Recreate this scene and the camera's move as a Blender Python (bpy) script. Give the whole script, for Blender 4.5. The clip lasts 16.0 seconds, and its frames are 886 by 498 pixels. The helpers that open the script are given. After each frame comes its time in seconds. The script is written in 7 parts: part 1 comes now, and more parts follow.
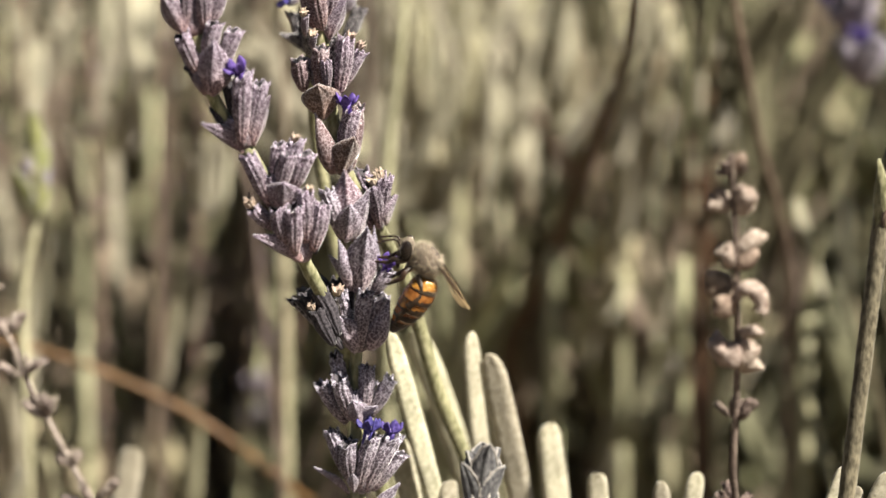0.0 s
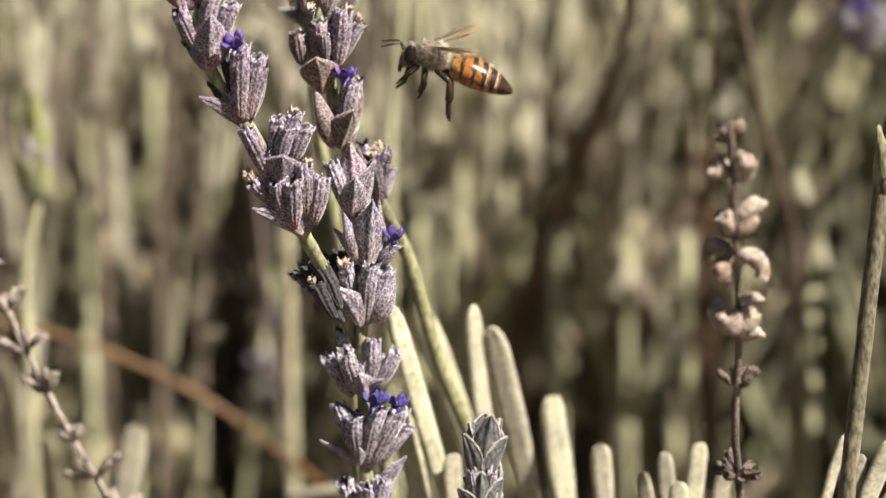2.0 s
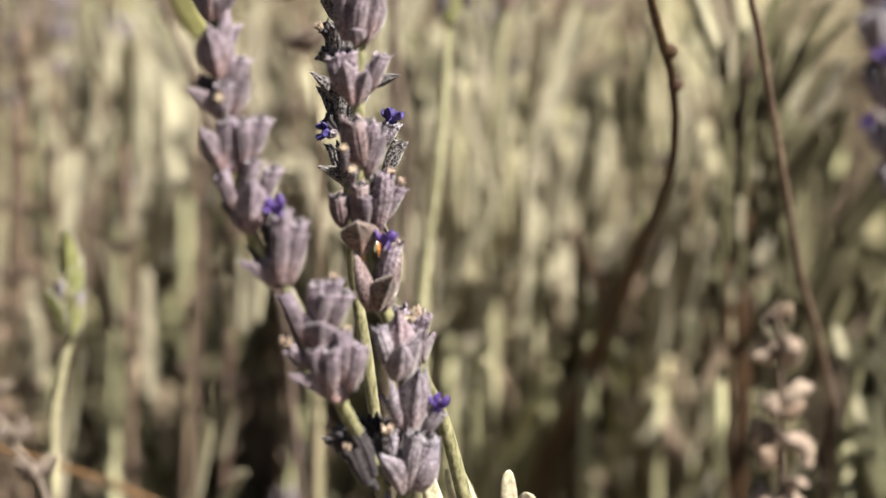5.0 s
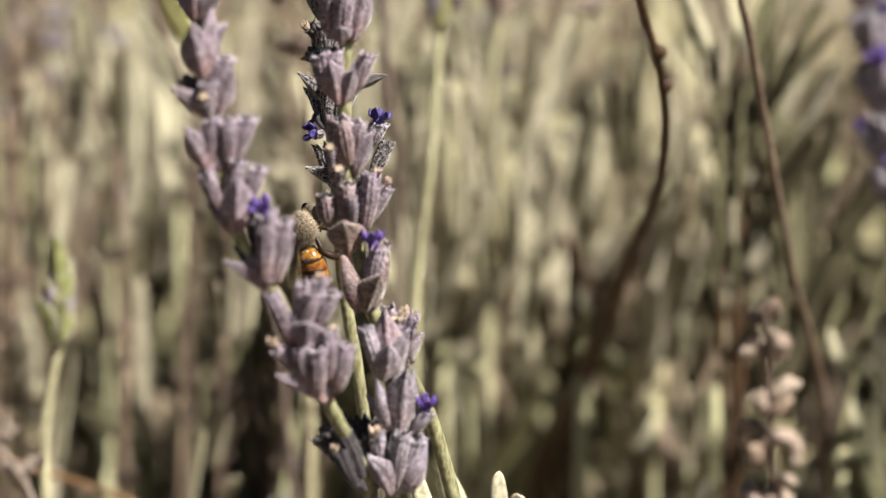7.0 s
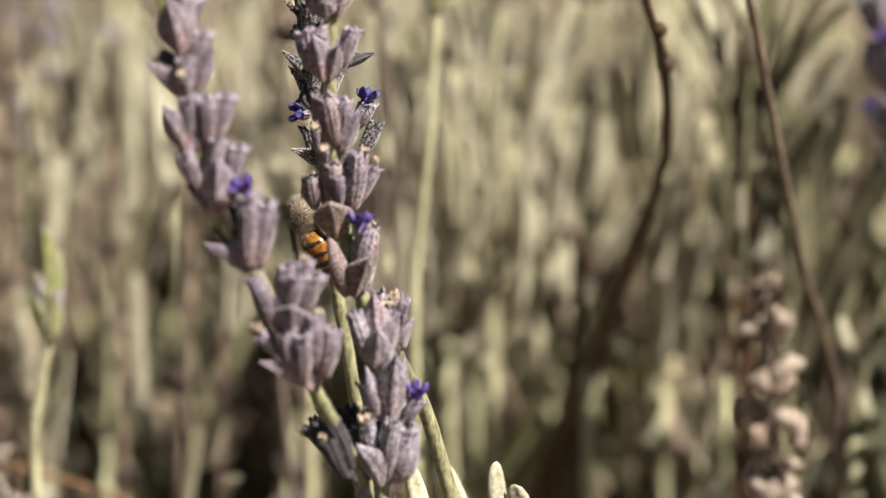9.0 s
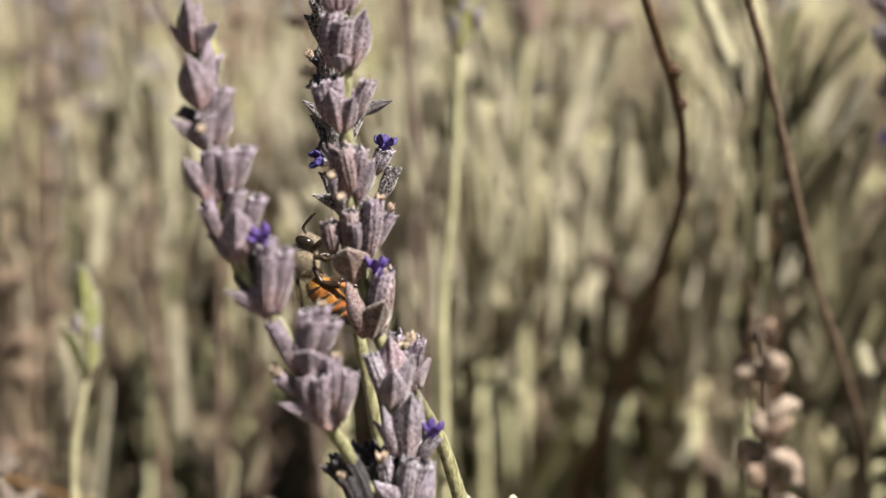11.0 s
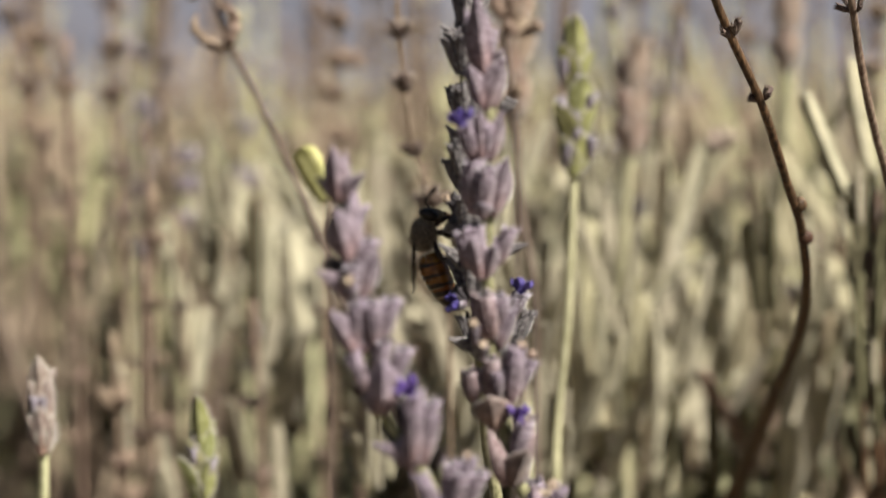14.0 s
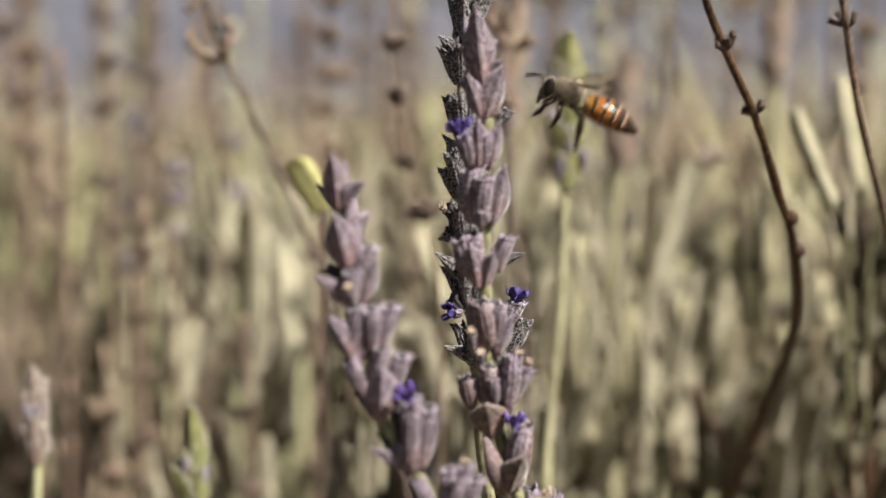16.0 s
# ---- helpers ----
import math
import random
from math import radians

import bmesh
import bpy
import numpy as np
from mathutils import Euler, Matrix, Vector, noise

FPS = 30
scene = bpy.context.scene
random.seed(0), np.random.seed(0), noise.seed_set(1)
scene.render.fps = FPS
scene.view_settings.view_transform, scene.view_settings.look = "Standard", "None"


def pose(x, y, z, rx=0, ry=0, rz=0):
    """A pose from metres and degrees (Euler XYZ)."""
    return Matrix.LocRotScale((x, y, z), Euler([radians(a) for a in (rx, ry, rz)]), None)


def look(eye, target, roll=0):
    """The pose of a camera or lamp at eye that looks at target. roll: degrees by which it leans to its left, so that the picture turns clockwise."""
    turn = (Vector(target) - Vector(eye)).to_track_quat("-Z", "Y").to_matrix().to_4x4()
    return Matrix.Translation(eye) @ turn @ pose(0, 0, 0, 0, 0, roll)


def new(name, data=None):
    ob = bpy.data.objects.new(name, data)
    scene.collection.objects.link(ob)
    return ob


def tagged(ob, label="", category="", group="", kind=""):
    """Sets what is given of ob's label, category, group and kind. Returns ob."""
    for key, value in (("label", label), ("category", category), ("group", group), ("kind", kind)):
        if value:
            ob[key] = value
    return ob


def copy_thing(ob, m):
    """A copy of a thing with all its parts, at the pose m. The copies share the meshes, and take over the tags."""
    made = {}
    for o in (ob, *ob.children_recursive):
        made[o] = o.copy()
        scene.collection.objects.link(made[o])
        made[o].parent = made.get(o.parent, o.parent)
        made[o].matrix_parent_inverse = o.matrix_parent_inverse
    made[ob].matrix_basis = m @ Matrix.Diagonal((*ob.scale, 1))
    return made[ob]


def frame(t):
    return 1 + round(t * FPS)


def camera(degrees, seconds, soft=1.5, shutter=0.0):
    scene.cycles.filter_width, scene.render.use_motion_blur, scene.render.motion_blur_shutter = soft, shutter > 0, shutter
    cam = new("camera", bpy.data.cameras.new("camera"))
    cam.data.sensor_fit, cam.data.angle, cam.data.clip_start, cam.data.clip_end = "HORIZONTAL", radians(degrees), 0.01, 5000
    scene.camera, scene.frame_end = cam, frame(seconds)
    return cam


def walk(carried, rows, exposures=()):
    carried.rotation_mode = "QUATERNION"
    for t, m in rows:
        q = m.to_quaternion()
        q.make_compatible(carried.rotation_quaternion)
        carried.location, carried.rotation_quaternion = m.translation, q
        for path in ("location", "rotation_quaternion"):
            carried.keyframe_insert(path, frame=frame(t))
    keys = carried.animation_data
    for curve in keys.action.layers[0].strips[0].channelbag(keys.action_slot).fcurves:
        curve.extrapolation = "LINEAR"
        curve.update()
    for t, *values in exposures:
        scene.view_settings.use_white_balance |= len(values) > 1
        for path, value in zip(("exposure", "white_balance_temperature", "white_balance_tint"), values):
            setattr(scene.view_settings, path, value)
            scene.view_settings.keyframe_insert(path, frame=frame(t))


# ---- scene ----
# ---------------------------------------------------------------- camera
cam = camera(22.0, 16.0, shutter=0.35)
PATH = [
    (0, (0.01075, -0.04234, 0.49003), (0.04313, 0.94578, 0.33980), 0.75),
    (0.5, (0.01176, -0.04372, 0.48928), (0.04777, 0.94428, 0.33908), 0.44),
    (1, (0.01012, -0.04194, 0.48665), (0.04510, 0.94471, 0.32756), 0.47),
    (1.5, (0.01194, -0.04316, 0.48781), (0.04451, 0.94357, 0.32878), 0.39),
    (2, (0.01184, -0.04237, 0.48819), (0.04058, 0.94490, 0.33176), 0.07),
    (2.5, (0.01052, -0.04224, 0.48983), (0.03673, 0.94609, 0.33973), 0.46),
    (3, (0.00896, -0.04214, 0.49237), (0.03033, 0.94821, 0.35544), 0.78),
    (3.5, (0.00591, -0.03917, 0.49447), (0.02445, 0.95317, 0.37234), 1.02),
    (4, (0.00889, -0.03816, 0.49608), (0.02661, 0.95486, 0.37954), 1.30),
    (4.5, (0.00915, -0.03734, 0.49641), (0.02802, 0.95620, 0.38450), 1.40),
    (4.7, (0.00915, -0.03734, 0.49641), (0.02913, 0.95614, 0.38413), 1.40),
    (6.8, (0.01141, -0.03613, 0.49387), (0.02511, 0.95784, 0.38509), 1.05),
    (7, (0.01141, -0.03613, 0.49387), (0.02966, 0.95817, 0.38886), 1.05),
    (7.5, (0.01840, -0.04483, 0.49943), (0.03381, 0.94992, 0.39828), 0.86),
    (8, (0.02169, -0.03482, 0.49217), (0.02407, 0.95961, 0.38688), 0.57),
    (8.5, (0.01513, -0.02536, 0.48892), (0.01860, 0.96904, 0.38325), 0.38),
    (8.7, (0.01513, -0.02536, 0.48892), (0.02578, 0.96942, 0.38742), 0.38),
    (10.8, (0.02127, -0.03624, 0.49541), (0.00559, 0.95857, 0.39485), -0.31),
    (11, (0.02127, -0.03624, 0.49541), (0.00521, 0.95872, 0.39638), -0.31),
    (11.5, (0.02282, -0.03703, 0.49417), (0.00154, 0.95834, 0.40050), -0.77),
    (12, (0.01791, -0.03376, 0.49272), (0.00381, 0.96158, 0.39738), -0.82),
    (12.5, (0.01618, -0.03608, 0.49672), (0.00084, 0.95941, 0.40318), -0.48),
    (13, (0.01305, -0.03811, 0.50229), (-0.01424, 0.95752, 0.41297), -0.30),
    (13.5, (0.00824, -0.03226, 0.50043), (-0.02267, 0.96461, 0.42767), -0.59),
    (14, (0.00827, -0.03477, 0.50488), (-0.02681, 0.96245, 0.43922), -0.47),
    (14.5, (0.00972, -0.03632, 0.50782), (-0.02463, 0.96122, 0.44672), -0.30),
    (15, (0.00897, -0.03494, 0.50623), (-0.02630, 0.96247, 0.44352), -0.26),
    (15.5, (0.00643, -0.03612, 0.50468), (-0.02517, 0.96156, 0.44434), -0.42),
    (16, (0.00583, -0.03703, 0.50294), (-0.01997, 0.96110, 0.44754), -0.10),
]
# the picture darkens a little as the bright distance comes into view
walk(cam, [(t, look(eye, target, roll)) for t, eye, target, roll in PATH], ((0, 1.43), (2.5, 1.42), (4.5, 1.37), (7, 1.27), (12, 1.25), (13.5, 1.16), (14.5, 1.10), (16, 1.05)))

# the point the lens is focused on
focus = new("focus_point")
FOCUS = [(0, 0.262), (0.3, 0.270), (0.5, 0.280), (0.7, 0.262), (1, 0.237), (1.3, 0.243), (1.5, 0.250), (2, 0.256), (2.5, 0.256), (3, 0.254), (3.5, 0.256),
         (4, 0.285), (4.5, 0.286), (4.7, 0.286), (6.8, 0.284), (8.7, 0.284), (10.8, 0.282), (12.5, 0.281), (13.0, 0.282),
         (13.6, 0.293), (14.0, 0.306), (14.3, 0.336), (14.5, 0.362), (14.7, 0.385), (15.0, 0.380), (15.2, 0.325), (15.5, 0.286), (16, 0.290)]
walk(focus, [(t, pose(0.005, y, 0.46)) for t, y in FOCUS])
cam.data.dof.use_dof = True
cam.data.dof.focus_object = focus
cam.data.dof.aperture_fstop = 11.6
cam.data.dof.aperture_blades = 7

# ---------------------------------------------------------------- world and sun
SUN_ELEVATION, SUN_AZIMUTH = 49, 129          # azimuth clockwise from +y (north)
world = bpy.data.worlds.new("world")
scene.world = world
world.use_nodes = True
wn = world.node_tree
sky = wn.nodes.new("ShaderNodeTexSky")
sky.sky_type = "NISHITA"
sky.sun_disc = False
sky.sun_elevation = radians(SUN_ELEVATION)
sky.sun_rotation = radians(SUN_AZIMUTH)
sky.air_density = 1.3
sky.dust_density = 1.5
wn.links.new(sky.outputs[0], wn.nodes["Background"].inputs[0])
wn.nodes["Background"].inputs[1].default_value = 0.015

sun = new("sun", bpy.data.lights.new("sun", "SUN"))
sun.data.energy = 5.0
sun.data.angle = radians(0.53)
sun.data.color = (1.0, 0.935, 0.815)
e, a = radians(SUN_ELEVATION), radians(SUN_AZIMUTH)
sun.matrix_world = look((math.sin(a) * math.cos(e) * 5, math.cos(a) * math.cos(e) * 5, math.sin(e) * 5), (0, 0, 0))


# ---------------------------------------------------------------- materials
def mat(name, dark, light, scale=900, rough=0.75, detail=4, low=0.35, high=0.65, large=120, shift=0.25,
        stretch=(1, 1, 1), bump=0.25, coat=0.0, metal=0.0, through_light=0.0, vary=0.12, island=False, dist=0.0002, sheen=0.0, ridge=False, along=None, hues=0.015):
    """Two colours mixed by a fine noise, a coarser noise that shifts the value, a per-piece variation and a fine relief."""
    m = bpy.data.materials.new(name)
    m.use_nodes = True
    nt = m.node_tree
    N, L = nt.nodes.new, nt.links.new
    out, b = nt.nodes["Material Output"], nt.nodes["Principled BSDF"]
    tc, mp = N("ShaderNodeTexCoord"), N("ShaderNodeMapping")
    mp.inputs["Scale"].default_value = stretch
    L(tc.outputs["Object"], mp.inputs["Vector"])
    n1, n2 = N("ShaderNodeTexNoise"), N("ShaderNodeTexNoise")
    n1.inputs["Scale"].default_value, n1.inputs["Detail"].default_value = scale, detail
    n2.inputs["Scale"].default_value, n2.inputs["Detail"].default_value = large, 2
    L(mp.outputs[0], n1.inputs["Vector"])
    L(tc.outputs["Object"], n2.inputs["Vector"])
    ramp = N("ShaderNodeValToRGB")
    ramp.color_ramp.elements[0].position, ramp.color_ramp.elements[0].color = low, (*dark, 1)
    ramp.color_ramp.elements[1].position, ramp.color_ramp.elements[1].color = high, (*light, 1)
    if ridge:      # a net of pale hairs over a darker skin
        net, shake, wide = N("ShaderNodeTexVoronoi"), N("ShaderNodeMixRGB"), N("ShaderNodeMath")
        net.feature = "DISTANCE_TO_EDGE"
        net.inputs["Scale"].default_value = scale * 1.2
        n1.inputs["Scale"].default_value = scale * 1.3
        shake.blend_type = "LINEAR_LIGHT"
        shake.inputs[0].default_value = 0.00022
        L(mp.outputs[0], shake.inputs[1])
        L(n1.outputs[1], shake.inputs[2])
        L(shake.outputs[0], net.inputs["Vector"])
        wide.operation = "MULTIPLY"
        L(net.outputs["Distance"], wide.inputs[0])
        L(n1.outputs[0], wide.inputs[1])
        ramp.color_ramp.elements[0].position, ramp.color_ramp.elements[0].color = 0.0, (*light, 1)
        ramp.color_ramp.elements[1].position, ramp.color_ramp.elements[1].color = 0.055, (*dark, 1)
        L(wide.outputs[0], ramp.inputs[0])
    else:
        L(n1.outputs[0], ramp.inputs[0])
    hsv = N("ShaderNodeHueSaturation")
    L(ramp.outputs[0], hsv.inputs["Color"])
    ob, geo = N("ShaderNodeObjectInfo"), N("ShaderNodeNewGeometry")
    rnd = geo.outputs["Random Per Island"] if island else ob.outputs["Random"]
    mr = N("ShaderNodeMapRange")
    mr.inputs["To Min"].default_value, mr.inputs["To Max"].default_value = 1 - vary, 1 + vary
    L(rnd, mr.inputs["Value"])
    mr2 = N("ShaderNodeMapRange")
    mr2.inputs["From Min"].default_value, mr2.inputs["From Max"].default_value = 0.3, 0.7
    mr2.inputs["To Min"].default_value, mr2.inputs["To Max"].default_value = 1 - shift, 1 + shift
    L(n2.outputs[0], mr2.inputs["Value"])
    mul = N("ShaderNodeMath")
    mul.operation = "MULTIPLY"
    L(mr.outputs[0], mul.inputs[0])
    L(mr2.outputs[0], mul.inputs[1])
    L(mul.outputs[0], hsv.inputs["Value"])
    hue = N("ShaderNodeMapRange")
    hue.inputs["To Min"].default_value, hue.inputs["To Max"].default_value = 0.5 - hues, 0.5 + hues
    L(rnd, hue.inputs["Value"])
    L(hue.outputs[0], hsv.inputs["Hue"])
    colour = hsv.outputs[0]
    if along:      # a tint from the foot of a piece to its tip
        sep, zr = N("ShaderNodeSeparateXYZ"), N("ShaderNodeValToRGB")
        zm, mx = N("ShaderNodeMapRange"), N("ShaderNodeMixRGB")
        L(tc.outputs["Object"], sep.inputs[0])
        zm.inputs["From Max"].default_value = 0.0068
        L(sep.outputs[2], zm.inputs["Value"])
        L(zm.outputs[0], zr.inputs[0])
        zr.color_ramp.elements[0].color = (*along[0], 1)
        zr.color_ramp.elements[1].color = (*along[1], 1)
        mid = zr.color_ramp.elements.new(0.42)
        mid.color = (0.66, 0.61, 0.65, 1)
        mx.blend_type = "MULTIPLY"
        mx.inputs[0].default_value = 1.0
        L(hsv.outputs[0], mx.inputs[1])
        L(zr.outputs[0], mx.inputs[2])
        colour = mx.outputs[0]
    L(colour, b.inputs["Base Color"])
    b.inputs["Roughness"].default_value = rough
    b.inputs["Metallic"].default_value = metal
    b.inputs["Coat Weight"].default_value = coat
    b.inputs["Sheen Weight"].default_value = sheen
    b.inputs["Sheen Roughness"].default_value = 0.4
    b.inputs["Specular IOR Level"].default_value = 0.35
    if bump:
        bp = N("ShaderNodeBump")
        bp.inputs["Strength"].default_value, bp.inputs["Distance"].default_value = bump, dist
        L(n1.outputs[0], bp.inputs["Height"])
        L(bp.outputs[0], b.inputs["Normal"])
    if through_light:
        tr, mix = N("ShaderNodeBsdfTranslucent"), N("ShaderNodeMixShader")
        L(colour, tr.inputs["Color"])
        mix.inputs[0].default_value = through_light
        L(b.outputs[0], mix.inputs[1])
        L(tr.outputs[0], mix.inputs[2])
        L(mix.outputs[0], out.inputs["Surface"])
    return m


FELT = mat("felted_calyx", (0.150, 0.118, 0.140), (0.86, 0.81, 0.85), scale=2300, large=430, shift=0.32, detail=2.5, stretch=(1, 1, 0.6), bump=0.4, dist=0.0001, through_light=0.12, sheen=0.5, ridge=True, along=((0.81, 0.67, 0.62), (0.79, 0.80, 0.90)))
FELT_BRACT = mat("felted_bract", (0.160, 0.126, 0.155), (0.86, 0.81, 0.87), scale=2300, large=430, shift=0.32, detail=2.5, stretch=(1, 1, 0.6), bump=0.4, dist=0.0001, through_light=0.12, sheen=0.5, ridge=True, along=((0.81, 0.67, 0.62), (0.79, 0.80, 0.90)))
FELT_PINK = mat("felted_pink_bract", (0.175, 0.108, 0.13), (0.84, 0.75, 0.78), scale=2300, large=430, shift=0.32, detail=2.5, stretch=(1, 1, 0.6), bump=0.4, dist=0.0001, through_light=0.12, sheen=0.5, ridge=True, along=((0.80, 0.60, 0.53), (0.80, 0.78, 0.86)))
FELT_TAN = mat("felted_tan_bract", (0.20, 0.145, 0.11), (0.76, 0.68, 0.6), scale=2300, large=430, shift=0.32, detail=2.5, stretch=(1, 1, 0.6), bump=0.4, dist=0.0001, through_light=0.12, sheen=0.5, ridge=True, along=((0.80, 0.60, 0.53), (0.80, 0.78, 0.86)))
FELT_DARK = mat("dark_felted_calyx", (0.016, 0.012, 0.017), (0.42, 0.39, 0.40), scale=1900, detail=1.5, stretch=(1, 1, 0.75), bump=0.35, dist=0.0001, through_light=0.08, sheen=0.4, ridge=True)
FELT_BLACK = mat("near_black_felt", (0.010, 0.008, 0.012), (0.075, 0.065, 0.075), scale=2500, bump=0.5, sheen=0.2)
FELT_RED = mat("reddish_calyx", (0.15, 0.09, 0.09), (0.74, 0.64, 0.63), scale=2300, large=430, shift=0.32, detail=2.5, stretch=(1, 1, 0.6), bump=0.4, dist=0.0001, through_light=0.12, sheen=0.5, ridge=True, along=((0.80, 0.60, 0.53), (0.80, 0.78, 0.86)))
TIP = mat("dry_calyx_tip", (0.22, 0.15, 0.11), (0.44, 0.36, 0.3), scale=2000)
PETAL = mat("violet_petal", (0.05, 0.03, 0.19), (0.17, 0.12, 0.42), scale=1500, rough=0.55, through_light=0.3)
STEM = mat("felted_green_stem", (0.135, 0.135, 0.060), (0.34, 0.33, 0.19), scale=1800, stretch=(1, 1, 0.4), bump=0.4, through_light=0.05, sheen=0.35)
STEM_OLIVE = mat("olive_stem", (0.06, 0.053, 0.03), (0.20, 0.18, 0.115), scale=1800, stretch=(1, 1, 0.4), bump=0.5, sheen=0.2)
STEM_PALE = mat("pale_sage_stem", (0.27, 0.26, 0.15), (0.46, 0.44, 0.29), scale=1500, stretch=(1, 1, 0.4), bump=0.3)
LEAF = mat("sage_leaf", (0.36, 0.332, 0.235), (0.56, 0.515, 0.395), scale=1300, bump=0.6, dist=0.0003, through_light=0.25, vary=0.2, sheen=0.35)
LEAF_STUFF = mat("sage_leaves", (0.22, 0.195, 0.112), (0.44, 0.392, 0.258), scale=500, large=25, bump=0.0, through_light=0.14, vary=0.5, island=True, hues=0.04)
# dark copy of the sage leaf: shade on leaves put into the colour
LEAF_SHADED = mat("shaded_green_leaf", (0.048, 0.044, 0.022), (0.15, 0.136, 0.08), scale=1500, bump=0.4, through_light=0.05)
BUD_GREEN = mat("green_bud", (0.17, 0.175, 0.050), (0.40, 0.395, 0.19), scale=1500, bump=0.4, through_light=0.2, sheen=0.35)
LEAF_MID = mat("felted_grey_leaf", (0.20, 0.18, 0.11), (0.42, 0.378, 0.262), scale=1700, bump=0.6, vary=0.25, sheen=0.4)
YELLOW_LEAF = mat("yellow_green_leaf", (0.42, 0.41, 0.16), (0.58, 0.55, 0.28), scale=700, through_light=0.3)
DRY = mat("dry_brown_stem", (0.091, 0.059, 0.042), (0.252, 0.189, 0.140), scale=1600, stretch=(1, 1, 0.3), bump=0.5)
DRY_CUP = mat("dry_calyx_cup", (0.20, 0.14, 0.11), (0.55, 0.46, 0.39), scale=1600, bump=0.4, through_light=0.2)
DRYLEAF = mat("dry_tan_leaf", (0.2, 0.135, 0.095), (0.42, 0.31, 0.235), scale=1300, bump=0.3, through_light=0.1, vary=0.15)
CUP_BROWN = mat("brown_calyx_cup", (0.13, 0.085, 0.062), (0.36, 0.275, 0.215), scale=1600, bump=0.4, through_light=0.12)
# darkened version of the sage leaf mass, with shade in its colour
LEAF_SHADED_STUFF = mat("shaded_sage_leaves", (0.045, 0.044, 0.025), (0.16, 0.152, 0.095), scale=600, large=25, bump=0.0, through_light=0.06, vary=0.4, island=True)
DRY_DARK = mat("dry_dark_calyx", (0.048, 0.032, 0.028), (0.17, 0.125, 0.105), scale=1800, bump=0.4)
DRY_STUFF = mat("dry_stalks", (0.12, 0.088, 0.066), (0.31, 0.245, 0.185), scale=500, large=25, bump=0.0, vary=0.35, island=True)
TWIG = mat("red_brown_twig", (0.022, 0.012, 0.008), (0.115, 0.060, 0.034), scale=1500, stretch=(1, 1, 0.12), bump=0.9, dist=0.0004, rough=0.5)
TWIG_ORANGE = mat("orange_brown_twig", (0.060, 0.026, 0.010), (0.155, 0.070, 0.028), scale=900, bump=0.4, rough=0.5)
SOIL = mat("dry_soil", (0.035, 0.025, 0.018), (0.120, 0.090, 0.060), scale=60, large=4, bump=0.6, dist=0.01)
# blue-grey of the hazy low sky, painted on the backdrop ring
FAR = mat("low_sky_tone", (0.058, 0.061, 0.082), (0.1, 0.103, 0.132), scale=0.15, large=0.02, bump=0.0)


# ---------------------------------------------------------------- mesh helpers
def mesh_of(name, bm, material, smooth=True):
    me = bpy.data.meshes.new(name)
    bm.normal_update()
    bm.to_mesh(me)
    bm.free()
    if smooth:
        me.polygons.foreach_set("use_smooth", [True] * len(me.polygons))
    for one in material if isinstance(material, (list, tuple)) else [material]:
        me.materials.append(one)
    return me


def part(name, me, parent, m=None, label=""):
    ob = new(name, me)
    ob.parent = parent
    if m is not None:
        ob.matrix_local = m
    return tagged(ob, label)


def thing(name, at, label, category, group="", kind=""):
    ob = new(name)
    ob.location = at
    return tagged(ob, label, category, group, kind)


def spline(points, steps=6):
    """A smooth line through the points that never swings past them."""
    p = [Vector(q) for q in points]
    tangents = []
    for i in range(len(p)):
        a, b = p[max(i - 1, 0)], p[min(i + 1, len(p) - 1)]
        way = (b - a) * 0.5
        most = min((q - p[i]).length for q in (a, b) if q is not p[i])
        tangents.append(way * min(1.0, most / max(way.length, 1e-9)))
    line = []
    for i in range(len(p) - 1):
        for k in range(steps):
            u = k / steps
            line.append(p[i] * (2 * u ** 3 - 3 * u ** 2 + 1) + tangents[i] * (u ** 3 - 2 * u ** 2 + u) + p[i + 1] * (3 * u ** 2 - 2 * u ** 3) + tangents[i + 1] * (u ** 3 - u ** 2))
    return line + [p[-1]]


def add_tube(bm, line, radius, segs=8, wobble=0.0):
    """A closed tube along a line; radius is a number or a function of 0..1."""
    rings = []
    side = Vector((0, 1, 0))
    for i, p in enumerate(line):
        d = (line[min(i + 1, len(line) - 1)] - line[max(i - 1, 0)]).normalized()
        u = d.cross(side).normalized()
        v = d.cross(u)
        r = radius(i / (len(line) - 1)) if callable(radius) else radius
        ring = []
        for k in range(segs):
            w = 2 * math.pi * k / segs
            rr = r * (1 + wobble * (noise.noise(p * 900 + Vector((math.cos(w), math.sin(w), 0)))))
            ring.append(bm.verts.new(p + (u * math.cos(w) + v * math.sin(w)) * rr))
        rings.append(ring)
    for a, b in zip(rings, rings[1:]):
        for k in range(segs):
            bm.faces.new((a[k], a[(k + 1) % segs], b[(k + 1) % segs], b[k]))
    bm.faces.new(rings[0][::-1])
    bm.faces.new(rings[-1])


def tube_mesh(name, line, radius, material, segs=8, wobble=0.0):
    bm = bmesh.new()
    add_tube(bm, line, radius, segs, wobble)
    bmesh.ops.recalc_face_normals(bm, faces=bm.faces)
    return mesh_of(name, bm, material)


